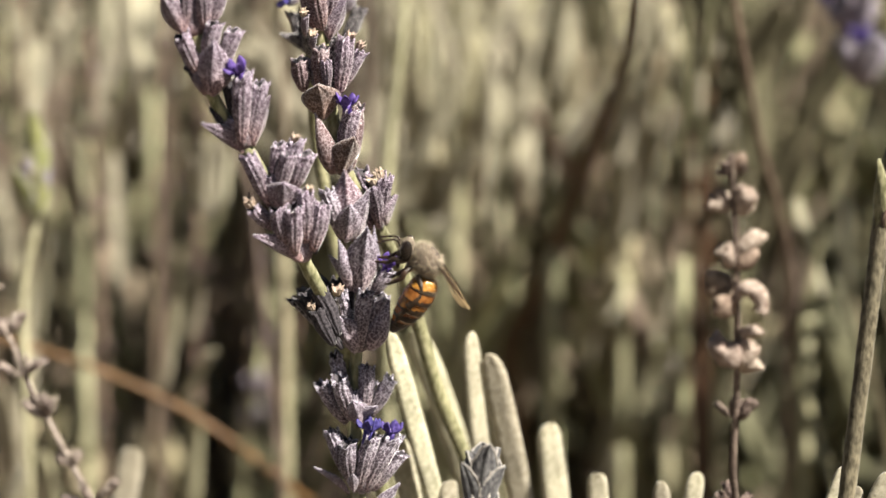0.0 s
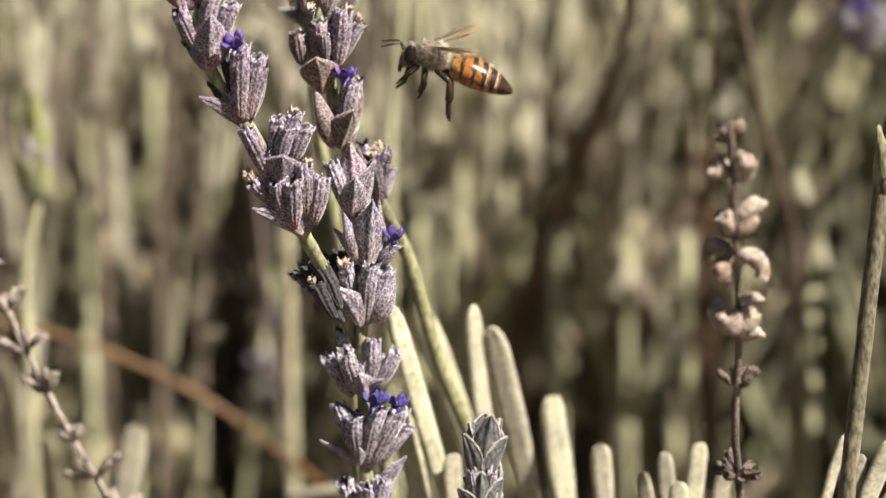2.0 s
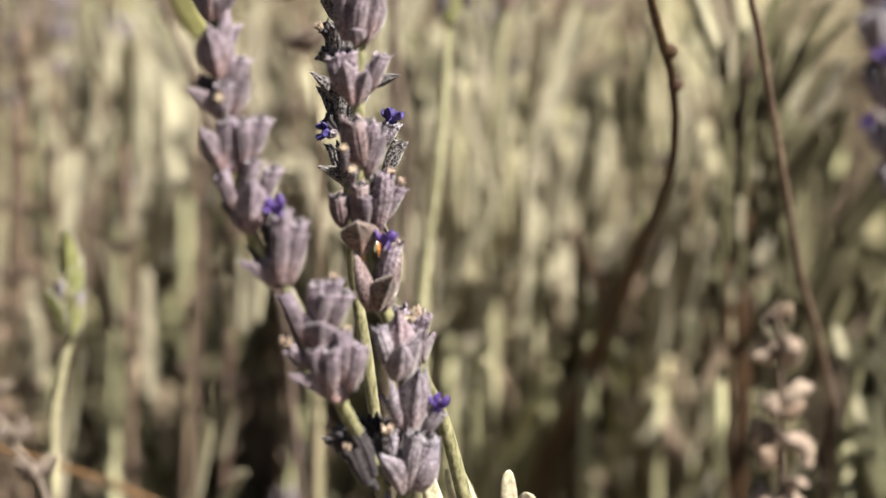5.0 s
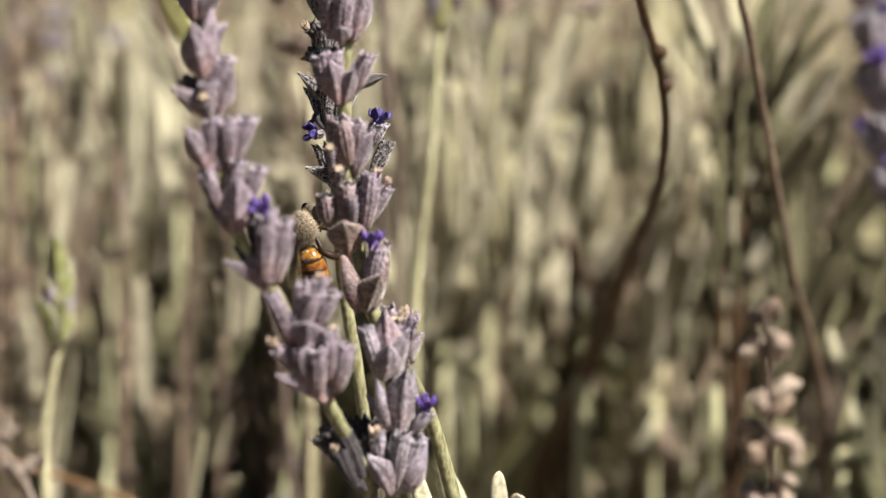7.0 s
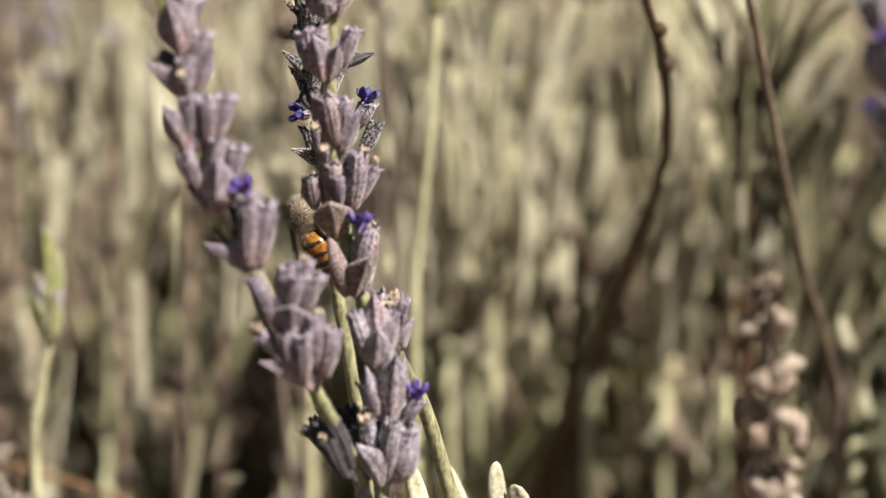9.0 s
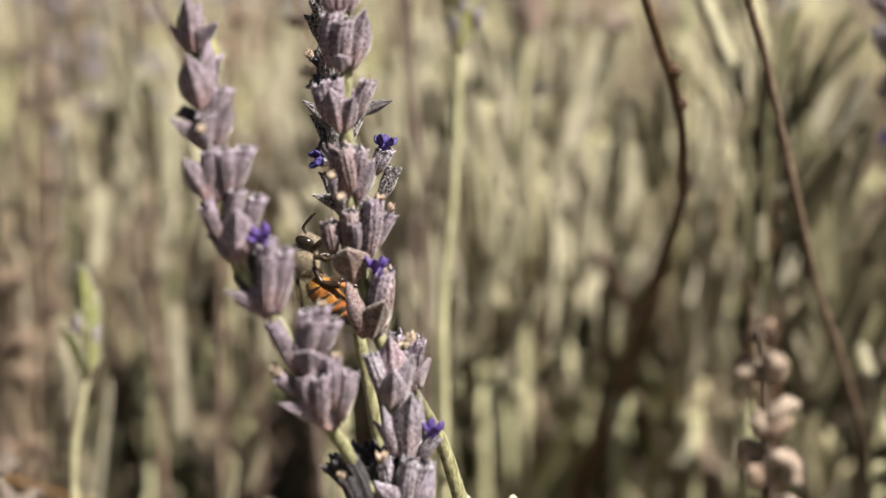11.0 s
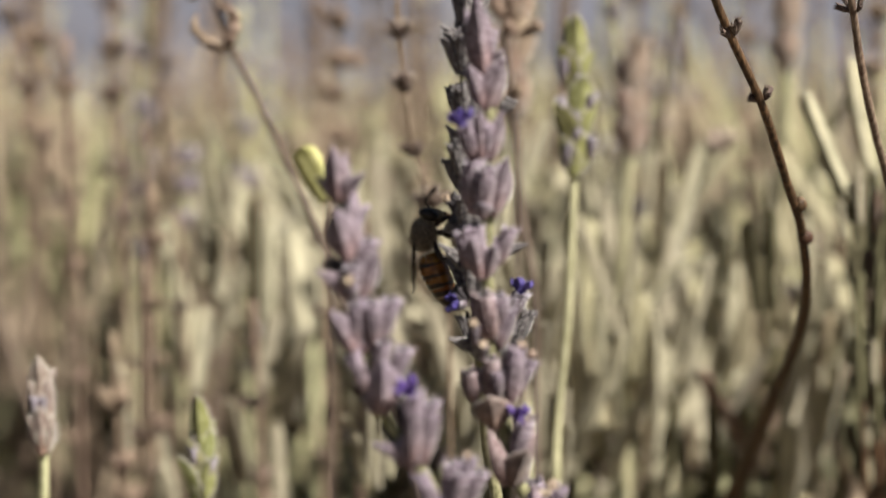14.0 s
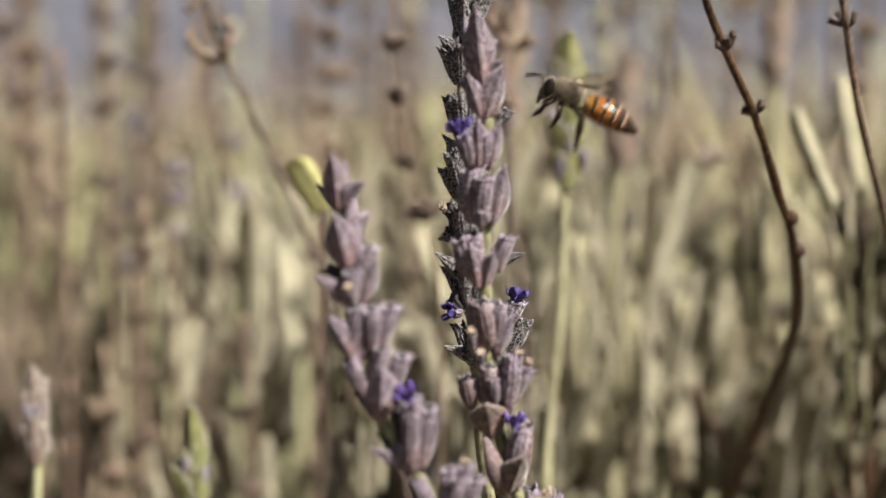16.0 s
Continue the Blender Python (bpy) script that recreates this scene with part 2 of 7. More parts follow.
def lathe(profile, segs, ribs=0, rib_depth=0.0, close_end=True):
    """A body of revolution about z from (radius, z) pairs, with ribs along it."""
    bm = bmesh.new()
    rings = []
    for r, z in profile:
        rings.append([bm.verts.new((r * (1 + rib_depth * math.cos(ribs * 2 * math.pi * k / segs)) * math.cos(2 * math.pi * k / segs),
                                    r * (1 + rib_depth * math.cos(ribs * 2 * math.pi * k / segs)) * math.sin(2 * math.pi * k / segs), z)) for k in range(segs)])
    for a, b in zip(rings, rings[1:]):
        for k in range(segs):
            bm.faces.new((a[k], a[(k + 1) % segs], b[(k + 1) % segs], b[k]))
    bm.faces.new(rings[0][::-1])
    if close_end:
        bm.faces.new(rings[-1])
    return bm


def blade(length, width, thick, cup=0.25, curl=0.0, peak=0.4, rows=7, cols=4, blunt=0.15, vein=0.0):
    """A leaf-like blade along +z, facing -y, with thickness; cup bends its edges back, curl bends its tip outwards."""
    bm = bmesh.new()
    front, back = [], []
    for i in range(rows):
        u = i / (rows - 1)
        s = (u / peak) if u < peak else (1 - u) / (1 - peak)
        w = width / 2 * max(math.sin(min(s, 1) * math.pi / 2) ** (1.2 if u > peak and blunt < 0.3 else 0.75), blunt if u < 0.5 else 0.03)
        y = -curl * length * u * u
        f, b = [], []
        for k in range(cols + 1):
            c = k / cols * 2 - 1
            yy = y + cup * width * (c * c) * (w / (width / 2)) - 0.06 * width * (1 - abs(c)) ** 3 - vein * width * math.cos(c * 9.4) * min(u * 4, 1)
            f.append(bm.verts.new((w * c, yy, u * length)))
            b.append(bm.verts.new((w * c * 0.94, yy + thick, u * length * 0.995)))
        front.append(f)
        back.append(b)
    for i in range(rows - 1):
        for k in range(cols):
            bm.faces.new((front[i][k], front[i][k + 1], front[i + 1][k + 1], front[i + 1][k]))
            bm.faces.new((back[i][k + 1], back[i][k], back[i + 1][k], back[i + 1][k + 1]))
        bm.faces.new((front[i][0], front[i + 1][0], back[i + 1][0], back[i][0]))
        bm.faces.new((front[i + 1][cols], front[i][cols], back[i][cols], back[i + 1][cols]))
    for i, flip in ((0, False), (rows - 1, True)):
        for k in range(cols):
            q = (front[i][k + 1], front[i][k], back[i][k], back[i][k + 1])
            bm.faces.new(q[::-1] if flip else q)
    bmesh.ops.recalc_face_normals(bm, faces=bm.faces)
    return bm


MM = 0.001


WOOL = mat("wool_hair", (0.36, 0.32, 0.35), (0.60, 0.55, 0.58), scale=400, bump=0.0, through_light=0.3, island=True, vary=0.3)


def add_wool(bm, count, length, seed, slot=1, upto=None):
    """Fine short hairs standing on the faces of a felted piece."""
    rnd = random.Random(seed * 7 + 3)
    faces = list(bm.faces)[:upto]
    for _ in range(count):
        f = rnd.choice(faces)
        a, b, c = f.verts[0].co, f.verts[1].co, f.verts[2].co
        u, v = rnd.random() * 0.5, rnd.random() * 0.5
        p = a + (b - a) * u + (c - b) * v
        way = (f.normal + Vector((rnd.gauss(0, 0.5), rnd.gauss(0, 0.5), rnd.gauss(0.3, 0.5)))).normalized()
        s = way.orthogonal().normalized()
        q = way.cross(s)
        w = 0.018 * MM
        ring = [bm.verts.new(p + (s * math.cos(k * 2.094) + q * math.sin(k * 2.094)) * w) for k in range(3)]
        tip = bm.verts.new(p + way * length * rnd.uniform(0.5, 1.3))
        for k in range(3):
            bm.faces.new((ring[k], ring[(k + 1) % 3], tip)).material_index = slot


def calyx_mesh(name, length, width, material, flare=1.0, bend=0.0, ragged=0.25, seed=1, wool=0):
    """A ribbed tubular calyx with a toothed, hollow mouth."""
    rnd = random.Random(seed)
    r = width / 2
    prof = [(0.30 * r, 0), (0.54 * r, 0.11 * length), (0.82 * r, 0.32 * length), (0.97 * r, 0.54 * length), (0.95 * r, 0.74 * length),
            (0.86 * r * flare, 0.90 * length), (0.96 * r * flare, length), (0.74 * r * flare, 0.985 * length), (0.50 * r, 0.88 * length), (0.12 * r, 0.78 * length)]
    segs = 40
    bm = lathe(prof, segs, ribs=10, rib_depth=0.11)
    bm.verts.ensure_lookup_table()
    lift = [rnd.uniform(-1, 1) for _ in range(5)]
    for i, v in enumerate(bm.verts):
        ring, k = divmod(i, segs)
        if 5 <= ring <= 7:
            tooth = 0.5 + 0.5 * math.cos(5 * 2 * math.pi * k / segs)
            v.co.z += ragged * r * ((tooth - 0.5) * 1.2 + 0.8 * lift[k * 5 // segs]) * (1 if ring > 5 else 0.4)
        v.co.x += bend * length * (v.co.z / length) ** 2
        n = noise.noise(v.co * 700 + Vector((seed * 3.1, 0, 0))) * 0.10 * r
        v.co.x += n
        v.co.y += noise.noise(v.co * 700 + Vector((0, seed * 2.7, 5))) * 0.10 * r
        if ring >= 5:
            v.co.x += noise.noise(v.co * 1500 + Vector((seed, 0, 9))) * 0.42 * r
            v.co.y += noise.noise(v.co * 1500 + Vector((0, seed, 4))) * 0.42 * r
    if not wool:
        return mesh_of(name, bm, material)
    bm.normal_update()
    bm.faces.ensure_lookup_table()
    # inner faces take near-black felt: the mouth's shade put in as colour
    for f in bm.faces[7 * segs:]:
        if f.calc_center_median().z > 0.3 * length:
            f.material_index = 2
    add_wool(bm, wool, 0.30 * MM, seed, 1, 7 * segs)
    return mesh_of(name, bm, [material, WOOL, FELT_BLACK])


def corolla_mesh(name, size, seed=1):
    """A small two-lipped flower: a short tube with five ruffled lobes."""
    rnd = random.Random(seed)
    bm = lathe([(0.30 * size, -0.8 * size), (0.34 * size, 0), (0.42 * size, 0.35 * size), (0.25 * size, 0.2 * size)], 10)
    for k in range(5):
        w = 2 * math.pi * k / 5 + rnd.uniform(-0.2, 0.2)
        lobe = blade(size * rnd.uniform(0.75, 1.05), size * 0.72, 0.1 * size, cup=-0.3, curl=rnd.uniform(0.0, 0.35), peak=0.4, rows=6, cols=4, blunt=0.4)
        tip = Matrix.Rotation(w, 4, "Z") @ Matrix.Translation((0, -0.36 * size, 0.25 * size)) @ Matrix.Rotation(radians(rnd.uniform(0, 38)), 4, "X")
        lobe.transform(tip)
        me = bpy.data.meshes.new("lobe")
        lobe.to_mesh(me)
        lobe.free()
        bm.from_mesh(me)
        bpy.data.meshes.remove(me)
    return mesh_of(name, bm, PETAL)


def woolly(bm, seed, count=110):
    bm.normal_update()
    add_wool(bm, count, 0.28 * MM, seed)
    return bm


def bud_mesh(length, width, material, seed):
    """A closed, slightly flattened bud with a pointed tip and a keel."""
    r = width / 2
    bm = lathe([(0.35 * r, 0), (0.78 * r, 0.14 * length), (1.0 * r, 0.34 * length), (0.90 * r, 0.52 * length), (0.64 * r, 0.72 * length), (0.36 * r, 0.88 * length), (0.17 * r, 0.99 * length), (0.04 * r, 1.08 * length)], 14, 3, 0.07)
    for v in bm.verts:
        u = v.co.z / length
        v.co.y = v.co.y * 0.78 + 0.10 * length * (u - 0.4) ** 2
        v.co.x += 0.10 * r * noise.noise(v.co * 600 + Vector((seed * 2.3, 0, 0)))
        v.co.y += 0.10 * r * noise.noise(v.co * 600 + Vector((0, seed * 1.7, 4)))
    bm.normal_update()
    add_wool(bm, 90, 0.28 * MM, seed)
    return mesh_of("bud", bm, [material, WOOL])


BUDS = [bud_mesh(6.9 * MM, 3.1 * MM, FELT_BRACT, s) for s in (1, 2, 3)]
RED_BUDS = [bud_mesh(6.9 * MM, 3.1 * MM, FELT_RED, s) for s in (4, 5)]
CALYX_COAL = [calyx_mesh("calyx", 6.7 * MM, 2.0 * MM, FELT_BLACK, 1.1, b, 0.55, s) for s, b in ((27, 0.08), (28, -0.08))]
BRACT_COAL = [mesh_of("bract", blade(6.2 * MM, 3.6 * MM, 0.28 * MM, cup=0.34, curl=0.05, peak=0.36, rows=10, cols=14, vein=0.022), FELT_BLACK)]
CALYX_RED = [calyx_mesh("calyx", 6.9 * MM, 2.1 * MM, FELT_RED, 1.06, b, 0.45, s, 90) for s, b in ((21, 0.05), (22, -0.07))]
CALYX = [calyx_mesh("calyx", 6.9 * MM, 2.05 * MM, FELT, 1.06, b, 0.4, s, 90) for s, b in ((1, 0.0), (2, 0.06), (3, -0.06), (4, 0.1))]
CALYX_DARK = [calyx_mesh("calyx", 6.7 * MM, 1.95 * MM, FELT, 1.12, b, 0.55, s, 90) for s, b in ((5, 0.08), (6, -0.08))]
CALYX_TIP = [calyx_mesh("dry_tip", 1.3 * MM, 1.3 * MM, TIP, 1.1, 0.1, 0.5, s) for s in (7, 8)]
BRACT = [mesh_of("bract", woolly(blade(6.2 * MM, 4.6 * MM, 0.28 * MM, cup=0.34, curl=c, peak=0.42, rows=10, cols=14, vein=0.022), 43), [FELT_BRACT, WOOL]) for c in (0.0, 0.10)]
BRACT_PLAIN = [mesh_of("bract", blade(6.2 * MM, 4.6 * MM, 0.28 * MM, cup=0.34, curl=c, peak=0.42, rows=10, cols=14, vein=0.022), FELT_BRACT) for c in (0.0, 0.10)]
BRACT_PINK = [mesh_of("bract", woolly(blade(7.6 * MM, 5.2 * MM, 0.3 * MM, cup=0.36, curl=-0.04, peak=0.40, rows=10, cols=14, vein=0.022), 41), [FELT_PINK, WOOL])]
BRACT_TAN = [mesh_of("bract", woolly(blade(5.0 * MM, 4.4 * MM, 0.25 * MM, cup=0.3, curl=0.18, peak=0.5, rows=10, cols=14, vein=0.022), 42), [FELT_TAN, WOOL])]
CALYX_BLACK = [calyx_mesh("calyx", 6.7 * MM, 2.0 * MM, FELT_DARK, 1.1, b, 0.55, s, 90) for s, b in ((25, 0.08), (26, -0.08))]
BRACT_BLACK = [mesh_of("bract", blade(6.2 * MM, 3.6 * MM, 0.28 * MM, cup=0.34, curl=c, peak=0.36, rows=10, cols=14, vein=0.022), FELT_DARK) for c in (0.0, 0.12)]
COROLLA = [corolla_mesh("flower", 1.75 * MM, s) for s in (1, 2)]
def rimmed_bract(material, rim, seed, curl=0.0, hairs=230):
    """A broad ovate bract, six millimetres long, with a raised woolly margin and a keel."""
    bm = blade(6.0 * MM, 4.4 * MM, 0.28 * MM, cup=0.26, curl=curl, peak=0.45, rows=14, cols=14, blunt=0.3, vein=0.03)
    edge = [[], []]
    for i in range(14):
        u = i / 13
        s = (u / 0.45) if u < 0.45 else (1 - u) / 0.55
        w = 2.2 * MM * max(math.sin(min(s, 1) * math.pi / 2) ** 0.75, 0.3 if u < 0.5 else 0.03)
        for side in (0, 1):
            n = 0.16 * MM * noise.noise(Vector((i * 0.9, side * 5, seed * 3.1)))
            edge[side].append(Vector(((w + n) * (side * 2 - 1), -curl * 6 * MM * u * u + 0.26 * 4.4 * MM * w / (2.2 * MM) + n, u * 6.0 * MM)))
    count = len(bm.faces)
    for line in edge:
        add_tube(bm, line, lambda u: (0.11 + 0.08 * math.sin(u * math.pi)) * MM, 6, 0.5)
    bmesh.ops.recalc_face_normals(bm, faces=bm.faces)
    bm.faces.ensure_lookup_table()
    for f in bm.faces[count:]:
        f.material_index = 1
    bm.normal_update()
    add_wool(bm, hairs, 0.22 * MM, seed)
    return mesh_of("bract", bm, [material, rim])


RIM = mat("woolly_margin", (0.27, 0.245, 0.22), (0.52, 0.48, 0.44), scale=2600, bump=0.6, dist=0.0001, through_light=0.2, sheen=0.5)
FADED = mat("faded_brown_bract", (0.20, 0.135, 0.105), (0.44, 0.33, 0.27), scale=1500, large=300, bump=0.5, dist=0.0001, through_light=0.15, sheen=0.3)
HEAD_GREY = mat("slate_bract", (0.045, 0.044, 0.050), (0.17, 0.165, 0.165), scale=1800, bump=0.5, dist=0.0001, through_light=0.08, sheen=0.3)
GREEN_BRACT = [rimmed_bract(BUD_GREEN, RIM, n, c) for n, c in ((1, -0.05), (2, 0.06))]
FADED_BRACT = [rimmed_bract(FADED, RIM, n, c) for n, c in ((3, -0.05), (4, 0.12))]
MAUVE_BRACT = [rimmed_bract(FELT_TAN, RIM, n, c) for n, c in ((7, -0.05), (8, 0.03))]
SLATE_BRACT = [rimmed_bract(HEAD_GREY, RIM, n, c, 90) for n, c in ((5, -0.04), (6, 0.05))]
KINDS = {"calyx": ("calyx", CALYX, 6.9, 2.05), "bract": ("bract", BRACT, 6.2, 4.6), "pink": ("bract", BRACT_PINK, 7.6, 5.2), "tan": ("bract", BRACT_TAN, 5.0, 4.4), "bud": ("bud", BUDS, 6.9, 3.1),
         "red": ("calyx", CALYX_RED, 6.9, 2.1), "redbud": ("bud", RED_BUDS, 6.9, 3.1), "dark": ("calyx", CALYX_BLACK, 6.7, 2.0), "darkbract": ("bract", BRACT_BLACK, 6.2, 3.6), "black": ("calyx", CALYX_COAL, 6.7, 2.0),
         "blackbract": ("bract", BRACT_COAL, 6.2, 3.6)}
DRY_CALYX = [calyx_mesh("calyx", 4.6 * MM, 2.9 * MM, DRY_CUP, 1.15, b, 0.5, s) for s, b in ((11, 0.05), (12, -0.1))]
BROWN_CUP = [calyx_mesh("calyx", 4.2 * MM, 2.5 * MM, CUP_BROWN, 1.15, b, 0.6, s) for s, b in ((15, 0.08), (16, -0.12))]
def seed_cup_mesh(seed):
    """A rounded, shrivelled seed cup, open at one side of its top."""
    bm = lathe([(0.45 * MM, 0), (1.0 * MM, 0.5 * MM), (1.32 * MM, 1.3 * MM), (1.3 * MM, 2.1 * MM), (0.95 * MM, 2.8 * MM), (0.45 * MM, 3.0 * MM), (0.15 * MM, 2.5 * MM)], 12, 4, 0.06)
    for v in bm.verts:
        n = noise.noise(v.co * 330 + Vector((seed * 3.7, 0, 0))) + 0.6 * noise.noise(v.co * 900 + Vector((0, seed * 1.9, 0)))
        v.co *= 1 + 0.42 * n
        v.co.y *= 0.7
        v.co.z += 0.5 * abs(v.co.x) * (1 if v.co.z > 2 * MM else 0.2)
        v.co.x += 0.2 * v.co.z * (-1) ** seed
    return mesh_of("seed_cup", bm, CUP_BROWN if seed == 3 else DRY_CUP)


SEED_CUPS = [seed_cup_mesh(s) for s in (1, 2, 3)]
DRY_GREY = mat("dry_grey_calyx", (0.125, 0.095, 0.080), (0.33, 0.275, 0.24), scale=1800, bump=0.4)
GREY_SMALL = [calyx_mesh("calyx", 3.4 * MM, 1.0 * MM, DRY_GREY, 1.1, b, 0.7, s) for s, b in ((17, 0.2), (18, -0.2))]
DRY_SMALL = [calyx_mesh("calyx", 3.2 * MM, 1.3 * MM, DRY_DARK, 1.1, b, 0.7, s) for s, b in ((13, 0.15), (14, -0.15))]


def aim(base, az, tilt, axis=Vector((0, 0, 1)), out=0.7 * MM, size=1.0, spin=0.0):
    """The pose of a piece that sits on a stem: az turns it round the stem (0 to the viewer, 90 to the right), tilt leans it outwards."""
    q = Vector((0, 0, 1)).rotation_difference(axis).to_matrix().to_4x4()
    return (Matrix.Translation(base) @ q @ Matrix.Rotation(radians(az), 4, "Z") @ Matrix.Translation((0, -out, 0))
            @ Matrix.Rotation(radians(tilt), 4, "X") @ Matrix.Rotation(radians(spin), 4, "Z") @ Matrix.Diagonal((size, size, size, 1)))


VIOLET = mat("violet_felted_bract", (0.155, 0.112, 0.138), (0.84, 0.765, 0.81), scale=2300, large=330, shift=0.34, detail=2.5, stretch=(1, 1, 0.6), bump=0.4, dist=0.0001, through_light=0.2, sheen=0.5, ridge=True, along=((0.83, 0.59, 0.53), (0.78, 0.75, 0.87)))
VIOLET_OF = {}


def fresher(top):
    """Gives a spike its fresher violet felt in place of the grey."""
    for ob in list(top.children):
        me = ob.data
        if me and me.materials and me.materials[0] in (FELT, FELT_BRACT, FELT_PINK):
            if me.name not in VIOLET_OF:
                VIOLET_OF[me.name] = me.copy()
                VIOLET_OF[me.name].materials[0] = VIOLET
            ob.data = VIOLET_OF[me.name]


class Spike:
    """A flowering stalk: an Empty at its foot with the stem and each calyx, bract and flower as parts."""

    def __init__(self, name, foot, line, radius, label, category, material=STEM, group="", seed=1):
        self.top = thing(name, foot, label, category, group)
        self.foot = Vector(foot)
        self.rnd = random.Random(seed)
        self.fat = 1.08
        self.root = 0.0
        pts = [Vector(p) - self.foot for p in line]
        self.line = spline(pts, 7)
        part("stem", tube_mesh("stem", self.line, radius, material, 10, 0.12), self.top)

    def axis(self, p):
        i = min(range(len(self.line)), key=lambda k: (self.line[k] - p).length)
        d = self.line[max(i - 2, 0)] - self.line[min(i + 2, len(self.line) - 1)]
        d = d if d.z > 0 else -d
        return (d.normalized() + Vector((0, 0, 0.8))).normalized()

    def put(self, kind, meshes, base, az, tilt, size=1.0, out=0.7 * MM, spin=0.0, label=""):
        p = Vector(base) - self.foot
        self.last = aim(p, az, tilt, self.axis(p), out, size, spin)
        return part(kind, self.rnd.choice(meshes), self.top, self.last, label)

    def piece(self, kind, base, tip, width, face=0.0, flower=0.0, tip_size=0.0):
        """One calyx, bud or bract from base to tip, its width in millimetres, turned by face round its length."""
        name, meshes, length, native = KINDS[kind]
        b, t = Vector(base) - self.foot, Vector(tip) - self.foot
        b -= (t - b) * self.root
        d = t - b
        q = Vector((0, 0, 1)).rotation_difference(d.normalized()).to_matrix().to_4x4()
        m = Matrix.Translation(b) @ q @ Matrix.Rotation(radians(face), 4, "Z")
        k = width / native * self.fat
        part(name, self.rnd.choice(meshes), self.top, m @ Matrix.Diagonal((k, k if name != "bract" else min(k, 1.1), d.length / (length * MM), 1)))
        if flower:
            part("flower", self.rnd.choice(COROLLA), self.top, m @ pose(0, 0, d.length * 0.99, self.rnd.uniform(-12, 12), self.rnd.uniform(-12, 12), self.rnd.uniform(0, 90)) @ Matrix.Scale(flower * 0.72, 4), "violet-blue flower")
        if tip_size:
            part("dry_tip", self.rnd.choice(CALYX_TIP), self.top, m @ pose(0, 0, d.length * 0.95, 10, 10, 0) @ Matrix.Scale(tip_size * 0.72, 4), "pale dry flower remnant")

    def behind(self, base, size=1.0, kind=None):
        """The far side of a whorl."""
        for az in (125, 165, -165, -125):
            self.put("calyx", kind or CALYX, base, az + self.rnd.uniform(-12, 12), self.rnd.uniform(10, 22), size * self.rnd.uniform(0.9, 1.05), 0.8 * MM, self.rnd.uniform(0, 360))

    def flank(self, base, size=1.0, kind=None):
        """The calyces at both sides of a whorl, tucked behind those in front."""
        for az in (-105, -70, -35, 0, 35, 70, 105):
            bud = self.rnd.random() < 0.45
            self.put("bud" if bud else "calyx", BUDS if bud else CALYX, base, az + self.rnd.uniform(-12, 12), self.rnd.uniform(7, 17), size * self.rnd.uniform(0.9, 1.08), 0.7 * MM, self.rnd.uniform(-30, 30))

    def whorl(self, base, calyces=(), bracts=(), flowers=(), size=1.0, tilt=26, dark=False, pink=False, tan=False, red=False, black=False, tips=(), buds=0.0):
        """One whorl: azimuths of its calyces, (azimuth, tilt, size) of its bracts, which calyces carry a flower or a dry tip, and the share of closed buds."""
        r = self.rnd
        for n, az in enumerate(calyces):
            lean = tilt * 0.85 + r.uniform(-6, 8)
            s = size * r.uniform(0.92, 1.12)
            bud = n not in flowers and n not in tips and r.random() < buds
            meshes = BUDS if bud else CALYX_BLACK if black else CALYX_RED if red else CALYX_DARK if dark else CALYX
            self.put("bud" if bud else "calyx", meshes, base, az + r.uniform(-8, 8), lean, s, r.uniform(0.7, 1.1) * MM, r.uniform(-25, 25) if bud else r.uniform(0, 360))
            here = self.last
            if n in flowers:
                part("flower", r.choice(COROLLA), self.top, here @ pose(0, 0, 6.9 * MM, 0, 0, r.uniform(0, 90)), "violet-blue flower")
            if n in tips:
                part("dry_tip", r.choice(CALYX_TIP), self.top, here @ pose(0, 0, 6.2 * MM, 12, 8, 0), "pale dry flower remnant")
        for az, lean, s in bracts:
            meshes = BRACT_PINK if pink else BRACT_TAN if tan else BRACT_BLACK if black else BRACT
            self.put("bract", meshes, base, az, lean * 0.85 + 5, s * size * (0.72 if pink or tan else 0.86), 1.6 * MM)


# ---------------------------------------------------------------- ground and distance
def ground_mesh():
    bm = bmesh.new()
    xs = [-400, -60, -12, -4] + [-1.6 + 0.2 * i for i in range(17)] + [4, 12, 60, 400]
    ys = [-300, -40, -8, -2] + [-1 + 0.2 * i for i in range(26)] + [6, 10, 20, 60, 400]
    grid = [[bm.verts.new((x, y, 0.012 * noise.noise(Vector((x * 3, y * 3, 0))) if abs(x) < 3 and abs(y) < 5 else 0)) for x in xs] for y in ys]
    for a, b in zip(grid, grid[1:]):
        for k in range(len(xs) - 1):
            bm.faces.new((a[k], a[k + 1], b[k + 1], b[k]))
    return mesh_of("ground", bm, SOIL)


tagged(new("ground", ground_mesh()), "dry brown soil under the lavender bushes", "soil", kind="structure")


# added ring with a hilly outline that stands in for the low sky
def backdrop_mesh():
    bm = bmesh.new()
    lower, upper = [], []
    for i in range(97):
        w = 2 * math.pi * i / 96
        h = 26 + 7 * math.sin(w * 3 + 1) + 4 * math.sin(w * 11)
        lower.append(bm.verts.new((240 * math.cos(w), 240 * math.sin(w), -1)))
        upper.append(bm.verts.new((330 * math.cos(w), 330 * math.sin(w), h)))
    for i in range(96):
        bm.faces.new((lower[i + 1], lower[i], upper[i], upper[i + 1]))
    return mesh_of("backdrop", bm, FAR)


tagged(new("backdrop", backdrop_mesh()), "blue-grey backdrop ring standing in for the hazy low sky", "hillside", kind="structure")


